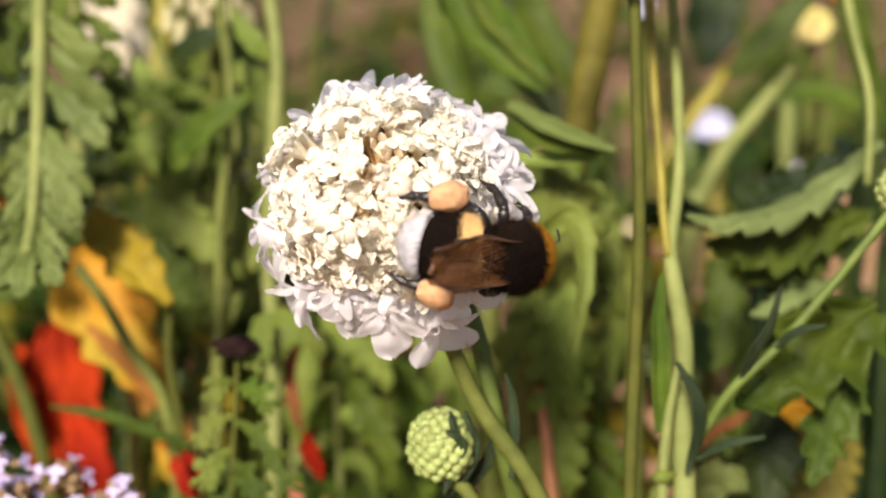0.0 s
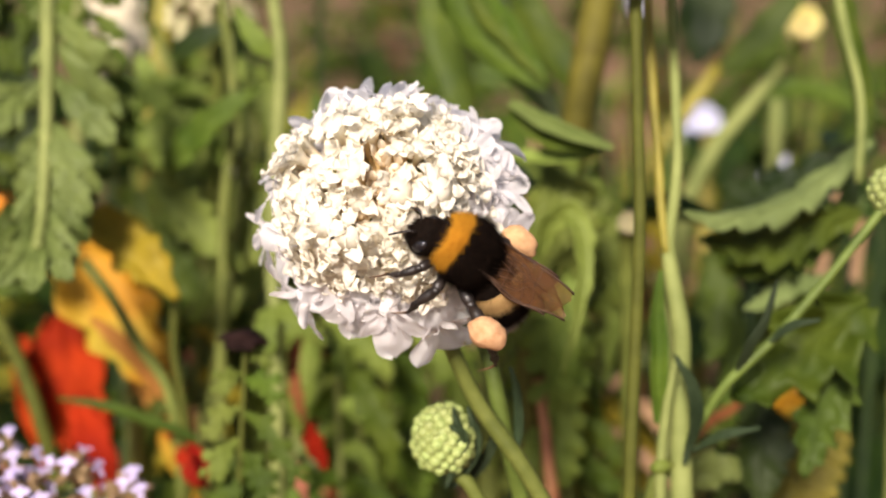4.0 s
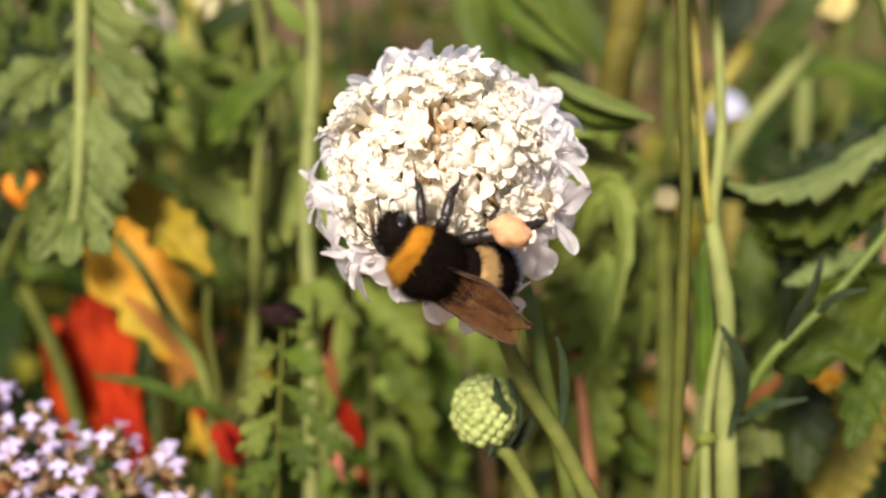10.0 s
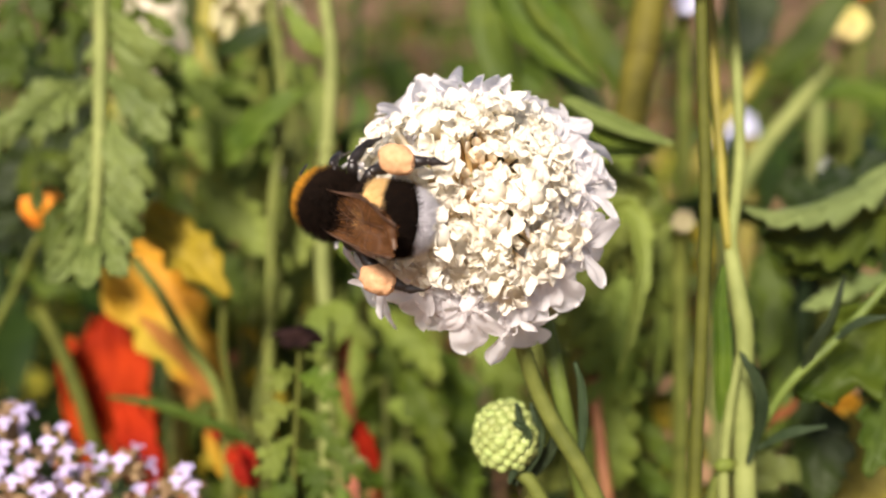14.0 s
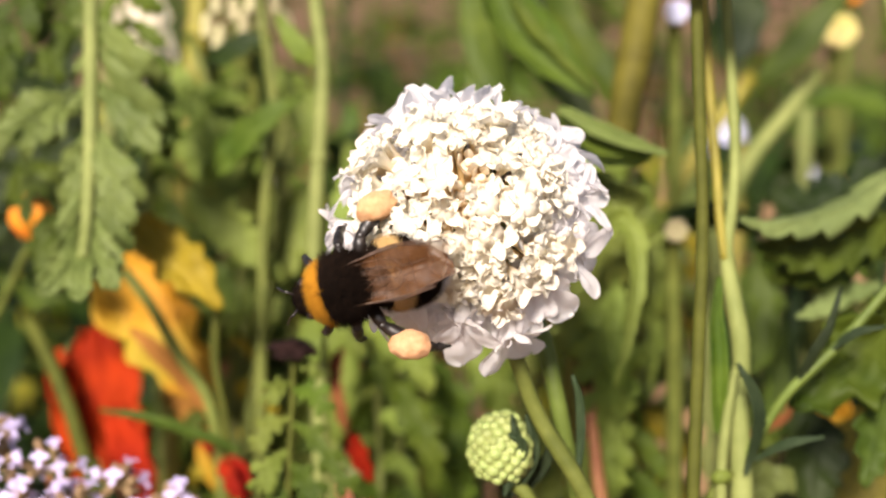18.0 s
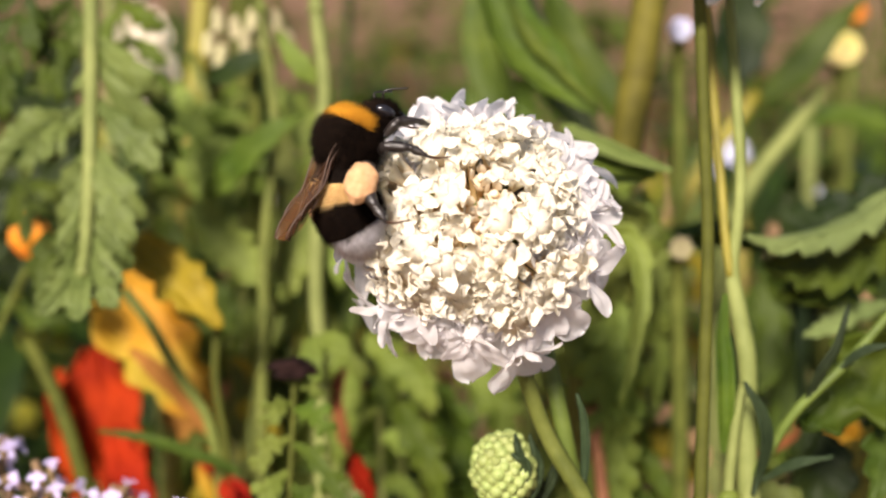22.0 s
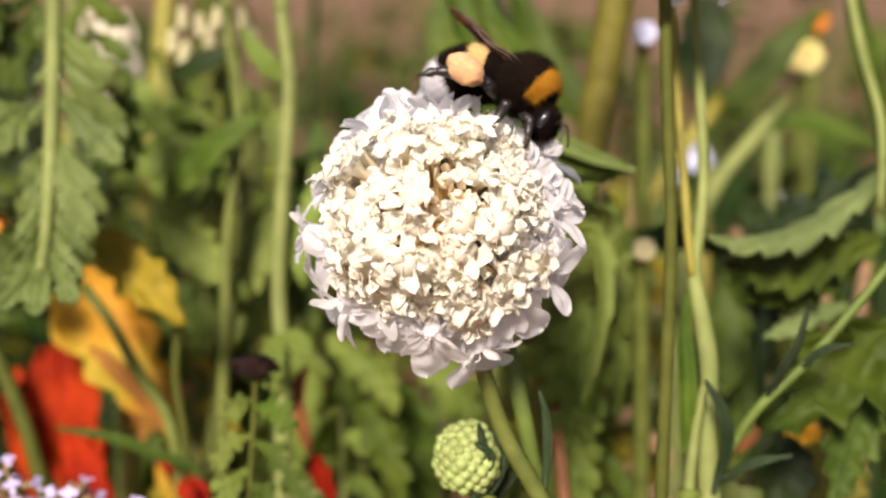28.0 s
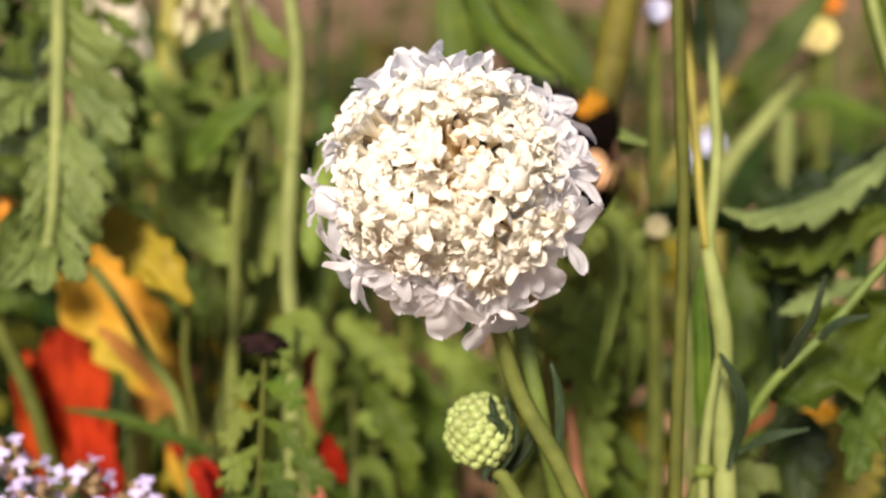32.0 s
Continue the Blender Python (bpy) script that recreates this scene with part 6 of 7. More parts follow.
drooping_leaf(5, [(-0.00373, 0.18867, 0.53138), (-0.00006, 0.18675, 0.52420), (0.00176, 0.18482, 0.51703), (0.00265, 0.18242, 0.50807)], 110, LEAF)
drooping_leaf(6, [(-0.00001, 0.18962, 0.53495), (0.00461, 0.18866, 0.53135), (0.00736, 0.18722, 0.52597), (0.00918, 0.18530, 0.51880)], 120, LEAF_PALE)
drooping_leaf(7, [(-0.00368, 0.17516, 0.51958), (-0.00017, 0.17424, 0.51617), (0.00245, 0.17310, 0.51190)], 90, LEAF)
drooping_leaf(8, [(0.03731, 0.23376, 0.50698), (0.04074, 0.23136, 0.49802), (0.04303, 0.22896, 0.48906), (0.04357, 0.22656, 0.48010)], 125, LEAF_PALE)
# two leaves whose deep colour stands in for shade behind the lobed plant
drooping_leaf(9, [(0.05473, 0.19675, 0.56155), (0.05562, 0.19388, 0.55082), (0.05743, 0.19100, 0.54008), (0.05925, 0.18860, 0.53112)], 130, LEAF_DARK_SHADE)
drooping_leaf(10, [(0.05369, 0.18861, 0.53115), (0.05551, 0.18621, 0.52219), (0.05548, 0.18381, 0.51324), (0.05452, 0.18141, 0.50428)], 110, LEAF_DARK_SHADE)
stem_part(fold, "stem", STEM, [(-0.01018, 0.19059, 0.53857), (-0.00932, 0.18676, 0.52424), (-0.00984, 0.16124, 0.39037)], 0.00093, 0.00111, n=12)



# ---------------------------------------------------------------- leafy shoots in the middle distance
def leafy_shoot(top, foot, size, mats, seed, label, gap=0.0042, reach=0.075):
    """An upright shoot with small jagged leaves that hang alternately from its stem."""
    rng = random.Random(seed)
    top, foot = Vector(top), Vector(foot)
    ob = thing("leafy_shoot", foot, label, "plant", "leafy shoots")
    stem_part(ob, "stem", STEM_PALE, [top, top.lerp(foot, 0.33) + Vector((rng.uniform(-2, 2), 0, 0)) * MM, foot], 0.0005, 0.001, n=24)
    down = (foot - top).normalized()
    for k in range(int(reach / gap)):
        p = top + down * gap * (k + rng.uniform(-0.3, 0.3))
        a = rng.uniform(-0.5, 0.5) + (0 if k % 2 else math.pi)
        d = Vector((math.cos(a), -0.45 + 0.5 * math.sin(a), 0))
        ln = size * rng.uniform(0.6, 1.2) * min(1.0, 0.45 + k * 0.14)
        spine = [p, p + d * ln * 0.35 + Vector((0, 0, ln * rng.uniform(0.0, 0.25))), p + d * ln * 0.7 - Vector((0, 0, ln * rng.uniform(0.0, 0.3))), p + d * ln * 0.9 - Vector((0, 0, ln * rng.uniform(0.25, 0.75)))]
        leaf_part(ob, "leaf", rng.choice(mats), spine, ln * rng.uniform(0.32, 0.52), (rng.uniform(-0.4, 0.4), -0.9, rng.uniform(0.2, 0.7)), seed=seed * 31 + k, lobes=rng.choice((4, 5, 6)), cut=rng.uniform(0.3, 0.5), jag=True, n=34, half=3, curl=rng.uniform(-0.2, 0.6), wave=0.5)


leafy_shoot((-0.0443, 0.2277, 0.5781), (-0.0323, 0.2077, 0.0), 0.013, (LEAF_PALE, LEAF, LEAF_SAGE), 301, "light green shoot with jagged leaves between the stalks")
leafy_shoot((-0.0286, 0.2072, 0.5598), (-0.0406, 0.1872, 0.0), 0.011, (LEAF_PALE, LEAF, LEAF_PALE), 302, "light green shoot with jagged leaves between the stalks")
leafy_shoot((-0.0380, 0.1958, 0.5370), (-0.0260, 0.1758, 0.0), 0.010, (LEAF, LEAF_MID, YELLOW_GREEN), 303, "green shoot with some yellowing leaves beside the poppy")
leafy_shoot((-0.0200, 0.1901, 0.5349), (-0.0320, 0.1701, 0.0), 0.011, (LEAF_PALE, LEAF, LEAF_SAGE), 304, "mid-green shoot with jagged leaves in the undergrowth")
leafy_shoot((-0.0120, 0.1785, 0.5305), (-0.0000, 0.1585, 0.0), 0.010, (LEAF_PALE, LEAF, LEAF_SAGE), 305, "mid-green shoot with jagged leaves in the undergrowth")
leafy_shoot((-0.0029, 0.1980, 0.5258), (-0.0149, 0.1780, 0.0), 0.011, (LEAF_PALE, LEAF, LEAF_SAGE), 306, "mid-green shoot with jagged leaves in the undergrowth")
leafy_shoot((0.0270, 0.2067, 0.5577), (0.0390, 0.1867, 0.0), 0.013, (LEAF_PALE, LEAF, LEAF_PALE), 307, "yellow-green leafy shoot behind the white flower")
leafy_shoot((0.0321, 0.1932, 0.5463), (0.0201, 0.1732, 0.0), 0.011, (LEAF_PALE, YELLOW_GREEN, LEAF_SAGE), 308, "yellow-green leafy shoot behind the slender stem")
leafy_shoot((0.0248, 0.1750, 0.5364), (0.0368, 0.1550, 0.0), 0.009, (LEAF, LEAF_MID, DRY), 309, "pale shoot with partly withered leaves")
leafy_shoot((0.0348, 0.1829, 0.5276), (0.0228, 0.1629, 0.0), 0.010, (LEAF, DRY, LEAF_MID), 310, "pale shoot with partly withered leaves")
leafy_shoot((0.0649, 0.2260, 0.5523), (0.0769, 0.2060, 0.0), 0.012, (LEAF, LEAF_MID, LEAF_DARK_SHADE), 311, "green leafy shoot behind the lobed plant")
leafy_shoot((-0.0542, 0.2134, 0.5638), (-0.0662, 0.1934, 0.0), 0.012, (LEAF, LEAF_PALE), 312, "light green shoot with jagged leaves between the stalks")
leafy_shoot((0.0341, 0.2297, 0.5472), (0.0441, 0.2097, 0.0), 0.013, (LEAF_PALE, YELLOW_GREEN, LEAF_PALE), 331, "yellow-green leafy shoot behind the white flower")
leafy_shoot((0.0442, 0.2386, 0.5416), (0.0542, 0.2186, 0.0), 0.013, (LEAF_PALE, YELLOW_GREEN, LEAF_SAGE), 332, "yellow-green leafy shoot behind the slender stem")
leafy_shoot((0.0211, 0.1834, 0.5482), (0.0311, 0.1634, 0.0), 0.011, (LEAF_PALE, LEAF_PALE, LEAF), 333, "yellow-green leafy shoot behind the white flower")


# ---------------------------------------------------------------- thyme
def thyme_floret():
    rng = random.Random(4)
    g = Geo()
    g.tube([(0, 0, 0), (0, 0, 1.2 * MM)], [0.35 * MM, 0.5 * MM], 6)
    for a, ln in ((0.3, 1.5), (1.6, 1.2), (2.9, 1.5), (4.7, 1.7)):
        d = Vector((math.cos(a), math.sin(a), 0.45))
        g.grid(lobe_rows((math.cos(a) * 0.3 * MM, math.sin(a) * 0.3 * MM, 1.2 * MM), d, (0, 0, 1), ln * MM * 0.75, 1.0 * MM, rng, 4, 1, 0.3, 0.3))
    return g.mesh("floret", LILAC)


TFLORET = thyme_floret()
TCALYX = Geo().tube([(0, 0, -1.4 * MM), (0, 0, -0.6 * MM), (0, 0, 0.5 * MM)], [0.25 * MM, 0.5 * MM, 0.42 * MM], 6).mesh("calyx", CALYX)
rng = random.Random(12)
THYME = (((-0.05076, 0.13806, 0.53571), 46), ((-0.04227, 0.13949, 0.53329), 34), ((-0.03583, 0.13970, 0.53021), 36), ((-0.05389, 0.13499, 0.53196), 50), ((-0.04673, 0.13390, 0.53175), 46), ((-0.05767, 0.13733, 0.53684), 40), ((-0.04107, 0.13607, 0.52828), 46), ((-0.03302, 0.13841, 0.52541), 34), ((-0.05737, 0.14118, 0.53961), 24), ((-0.05085, 0.13232, 0.52584), 50), ((-0.04472, 0.13231, 0.52582), 50), ((-0.03588, 0.13499, 0.52423), 46))
for c, r in THYME:
    c = Vector(c)
    rad = r * 0.15 / 2154
    t = thing("thyme_sprig", c, "flowering thyme sprig with pale lilac blossoms", "thyme", "thyme in flower")
    stem_part(t, "stem", STEM_RED, [c + Vector((0, 0, -0.001)), c + Vector((0.002, 0.004, -0.02)), Vector((c.x + rng.uniform(-0.01, 0.01), c.y + 0.01, 0.0))], 0.5 * MM, 0.8 * MM, n=10)
    for i in range(15):
        z = 1 - 1.5 * (i + 0.5) / 15
        ph = i * 2.39996 + rng.uniform(-0.3, 0.3)
        k = math.sqrt(max(0, 1 - z * z))
        d = Vector((k * math.cos(ph), k * math.sin(ph), z))
        m = Matrix.Translation(d * rad * rng.uniform(0.85, 1.2)) @ (d + Vector((0, -0.5, 0.3))).to_track_quat("Z", "Y").to_matrix().to_4x4()
        if rng.random() < 0.55:
            f = part("floret", TFLORET, None, t)
            f.matrix_basis = m @ Matrix.Scale(rng.uniform(0.66, 0.95), 4)
        f = part("calyx", TCALYX, None, t)
        f.matrix_basis = m @ Matrix.Scale(rng.uniform(0.9, 1.3), 4)
    for i in range(6):
        a = rng.uniform(0, 6.28)
        b = c + Vector((0, 0.001, -rad * rng.uniform(0.6, 2.2)))
        leaf_part(t, "leaf", BRACT, [b, b + Vector((math.cos(a) * 1.5, math.sin(a) * 1.5, 0.8)) * MM, b + Vector((math.cos(a) * 3, math.sin(a) * 3, 0.9)) * MM], 1.3 * MM, (0, 0, 1), lobes=1, cut=0.0, n=7, half=2)


# ---------------------------------------------------------------- small blooms farther back
def bloom(name, at, radius, mat, label, petals=9, stem=STEM, layers=2, foot=0.01):
    c = Vector(at)
    b = thing(name, c, label, "flower")
    for k in range(layers):
        for i in range(petals):
            a = 2 * math.pi * (i + 0.5 * k) / petals
            d = Vector((math.cos(a), -0.35 - 0.5 * k, math.sin(a)))
            leaf_part(b, "petal", mat, [c + Vector((0, 0, 0)), c + d * radius * 0.55, c + d * radius * (1 - 0.25 * k)], radius * 1.05, (0, -1, 0.1), lobes=1, cut=0.0, n=9, half=2, seed=i + k)
    part("centre", Geo().ball((0, -radius * 0.12, 0), radius * 0.45, 12, 8, 0.3), mat, b)
    stem_part(b, "stem", stem, [c + Vector((0, 0.002, 0)), c + Vector((foot * 0.3, 0.006, -0.05)), Vector((c.x + foot, c.y + 0.02, 0))], 1.1 * MM, 1.8 * MM, n=12)
    return b


bloom("pale_blue_flower", (0.08732, 0.38621, 0.53451), 0.0068, PALEBLUE, "pale blue-white flower far behind the stems", 10)
bloom("pale_blue_flower", (0.11803, 0.41173, 0.51384), 0.0085, PALEBLUE, "small pale blue-white flower in the distance", 8)
bloom("yellow_flower", (0.07692, 0.24516, 0.57995), 0.0036, PALE_YELLOW, "small pale yellow flower bud", 7)
bloom("orange_marigold", (0.09892, 0.30623, 0.58377), 0.0026, AMBER, "bright orange marigold in the distance", 10)
bloom("cream_flower", (-0.06884, 0.27253, 0.57264), 0.0085, CREAM, "large cream-white flower among tall stalks", 12, layers=3)
bloom("cream_flower", (-0.07071, 0.28007, 0.58036), 0.0075, CREAM, "cream-pink flower among tall stalks", 8)
bloom("white_flower", (-0.03799, 0.24602, 0.55224), 0.0038, CREAM, "small white flower between the stalks", 6)
bloom("white_flower", (0.03143, 0.16764, 0.55901), 0.0017, BELL, "small cream bud behind the stem", 7)
bloom("white_flower", (0.03678, 0.20353, 0.58683), 0.002, PALEBLUE, "white flower tip beside the thick stalk", 6)
bells = thing("bell_flower", (-0.03391, 0.20964, 0.59763), "hanging cream bell flowers on an olive stalk", "flower")
stem_part(bells, "stem", STEM_OLIVE, [(-0.03391, 0.20964, 0.59763), (-0.03331, 0.20268, 0.56083), (-0.034, 0.19, 0.0)], 0.8 * MM, 1.4 * MM, n=20)
for i, p in enumerate(((-0.04093, 0.20509, 0.58674), (-0.03841, 0.20455, 0.58478), (-0.03659, 0.20561, 0.58932), (-0.03471, 0.20504, 0.58718), (-0.03325, 0.20585, 0.59062), (-0.03166, 0.20524, 0.58830), (-0.02954, 0.20568, 0.59031), (-0.02784, 0.20484, 0.58708), (-0.03938, 0.20594, 0.59036))):
    g = Geo().tube([(0, 0, 0), (0, 0, -0.5 * MM), (0, 0, -1.6 * MM), (0, 0, -3.2 * MM), (0, 0, -3.9 * MM)], [0.3 * MM, 0.75 * MM, 0.95 * MM, 1.0 * MM, 1.35 * MM], 9)
    cup = part("bell", g, BELL, bells)
    cup.matrix_basis = Matrix.Translation(Vector(p) - bells.location) @ pose(0, 0, 0, 8 * math.sin(i * 2.1), 10 * math.sin(i * 1.3), i * 40)
    stem_part(bells, "stalk", STEM_OLIVE, [p, (Vector(p) + Vector((-0.03391, 0.20964, 0.59763))) / 2 + Vector((0, 0, 0.004)), (-0.03391, 0.20964, 0.59763)], 0.22 * MM, 0.3 * MM, n=10)
bloom("yellow_leaf_flower", (0.05970, 0.17691, 0.52613), 0.0035, LEAF_YELLOW, "small yellow-orange flower low on the plant", 5)



# ---------------------------------------------------------------- what moves
BEE_ROWS = [
    (0, pose(0.00933, 0.10325, 0.57297, 92.7, 8.2, 33.2)),
    (0.5, pose(0.00793, 0.10244, 0.57130, 90.0, -12.0, 44.4)),
    (1, pose(0.00900, 0.10268, 0.57218, 97.0, -18.1, 35.4)),
    (1.5, pose(0.00799, 0.10377, 0.57129, 109.2, -58.8, 33.9)),
    (2, pose(0.00847, 0.10548, 0.57057, 167.5, -61.1, -22.5)),
    (2.5, pose(0.00733, 0.10347, 0.57154, 154.4, -66.2, -7.0)),
    (3, pose(0.00834, 0.10332, 0.57323, 134.5, -71.3, 15.8)),
    (3.5, pose(0.00967, 0.10454, 0.57103, -40.4, -65.1, -163.8)),
    (5.5, pose(0.00108, 0.09952, 0.57237, -84.0, -3.7, 177.7)),
    (6, pose(0.00241, 0.09961, 0.57210, -88.2, 0.2, 174.0)),
    (6.5, pose(0.00178, 0.09964, 0.57082, -92.1, -8.2, 176.3)),
    (7, pose(0.00022, 0.10058, 0.56863, -97.6, -15.9, 173.3)),
    (7.5, pose(0.00045, 0.10047, 0.56925, -100.9, -19.3, -177.4)),
    (8, pose(0.00105, 0.10022, 0.56925, -95.6, -13.6, 179.1)),
    (8.5, pose(0.00353, 0.10060, 0.56991, -101.8, -18.1, -179.6)),
    (9, pose(0.00272, 0.10178, 0.56741, -113.8, -23.2, -176.7)),
    (9.5, pose(0.00320, 0.10157, 0.56782, -112.7, -28.6, -173.1)),
    (10, pose(0.00098, 0.10126, 0.56835, -113.5, -32.0, -169.9)),
    (10.5, pose(-0.00110, 0.10107, 0.56796, -107.9, -38.1, -175.3)),
    (11, pose(-0.00479, 0.10145, 0.56939, -99.0, -43.7, 174.4)),
    (11.5, pose(-0.00345, 0.10097, 0.56890, -100.1, -49.7, 172.5)),
    (12, pose(-0.00626, 0.10182, 0.57401, -101.6, -51.8, 168.5)),
    (12.5, pose(-0.00839, 0.10409, 0.57364, -92.3, -32.9, 145.1)),
    (13, pose(-0.00835, 0.10351, 0.57452, -97.8, -29.5, 140.8)),
    (13.5, pose(-0.00854, 0.10424, 0.57563, -94.1, -30.2, 137.4)),
    (14.5, pose(-0.00989, 0.10456, 0.57547, -79.6, 27.8, 147.0)),
    (15.5, pose(-0.00925, 0.10316, 0.57551, -94.9, 62.2, 135.1)),
    (16, pose(-0.00891, 0.10278, 0.57259, -95.6, 68.1, 135.0)),
    (16.5, pose(-0.00812, 0.10258, 0.57146, -99.2, 71.8, 135.5)),
    (17, pose(-0.00790, 0.10273, 0.57184, -86.1, 70.7, 150.8)),
    (17.5, pose(-0.00672, 0.10189, 0.57173, -74.0, 67.8, 175.2)),
    (18, pose(-0.00781, 0.10273, 0.57112, -75.5, 17.7, 177.0)),
    (18.5, pose(-0.00553, 0.10257, 0.56879, -90.8, -1.6, 156.1)),
    (19, pose(-0.00629, 0.10384, 0.56848, -113.3, -38.3, 170.4)),
    (19.5, pose(-0.00400, 0.10600, 0.56392, -63.6, -19.7, 117.2)),
    (20, pose(-0.00662, 0.10208, 0.56981, -105.5, -49.1, 162.5)),
    (20.5, pose(-0.00765, 0.10281, 0.56878, -101.6, -49.9, 167.6)),
    (21, pose(-0.00963, 0.10493, 0.57157, -86.0, -61.5, 152.6)),
    (21.5, pose(-0.01213, 0.11359, 0.57973, -32.0, -58.8, 71.4)),
    (22, pose(-0.01031, 0.10778, 0.58105, -21.3, -59.6, 46.7)),
    (22.5, pose(-0.01111, 0.10982, 0.58153, -2.7, -64.2, 29.5)),
    (23, pose(-0.00875, 0.11069, 0.58544, 10.5, -50.3, 15.1)),
    (23.5, pose(-0.00590, 0.11002, 0.58654, 10.3, -40.8, 10.9)),
    (24, pose(-0.00642, 0.11358, 0.58742, 8.4, -36.0, 7.3)),
    (24.5, pose(-0.00598, 0.11419, 0.58771, 2.4, -31.7, 12.2)),
    (25, pose(-0.00040, 0.11560, 0.58902, 3.3, -16.3, 6.8)),
    (25.5, pose(0.00289, 0.11651, 0.59037, 2.6, -5.8, 2.9)),
    (27.5, pose(0.00477, 0.11913, 0.58808, -14.4, 27.0, -21.8)),
    (28, pose(0.00713, 0.11992, 0.58743, -15.9, 27.8, -28.2)),
    (28.2, pose(0.00970, 0.12003, 0.58608, -20.1, 27.4, -35.4)),
    (28.6, pose(0.01183, 0.12233, 0.58532, -54.3, 23.6, -70.0)),
    (28.8, pose(0.01302, 0.12244, 0.58582, -47.5, 23.5, -71.3)),
    (29, pose(0.01217, 0.12208, 0.58457, -47.1, 23.9, -73.8)),
    (29.2, pose(0.01478, 0.12188, 0.58372, -40.6, 21.6, -70.4)),
    (29.4, pose(0.01443, 0.12154, 0.58231, -57.7, 25.1, -82.4)),
    (29.6, pose(0.01505, 0.12241, 0.58157, -55.0, 26.6, -81.5)),
    (29.8, pose(0.01443, 0.12371, 0.57483, -87.9, 62.9, -83.0)),
    (29.86, pose(0.01315, 0.12535, 0.57290, 118.8, 44.6, 122.3)),
    (29.93, pose(0.01321, 0.12426, 0.56885, 103.8, -17.6, 93.8)),
    (30, pose(0.01406, 0.12158, 0.56658, 129.6, -69.7, 72.8)),
    (30.2, pose(0.01427, 0.12155, 0.57030, 130.5, -72.2, 72.6)),
    (30.4, pose(0.01413, 0.12186, 0.57506, 126.8, -79.7, 70.0)),
    (30.6, pose(0.01579, 0.12093, 0.57169, 129.6, -79.5, 66.4)),
    (30.8, pose(0.01424, 0.12200, 0.56798, 128.4, -71.5, 73.0)),
    (31, pose(0.01351, 0.12284, 0.56741, 125.2, -71.3, 71.4)),
    (31.4, pose(0.01358, 0.12364, 0.57048, 126.7, -71.6, 72.0)),
    (31.7, pose(0.01256, 0.12383, 0.57108, 129.5, -74.0, 69.6)),
    (31.9, pose(0.01295, 0.12286, 0.57131, 136.1, -77.0, 66.0)),
    (32, pose(0.01551, 0.12422, 0.57641, 15.1, -69.2, 173.2)),
]
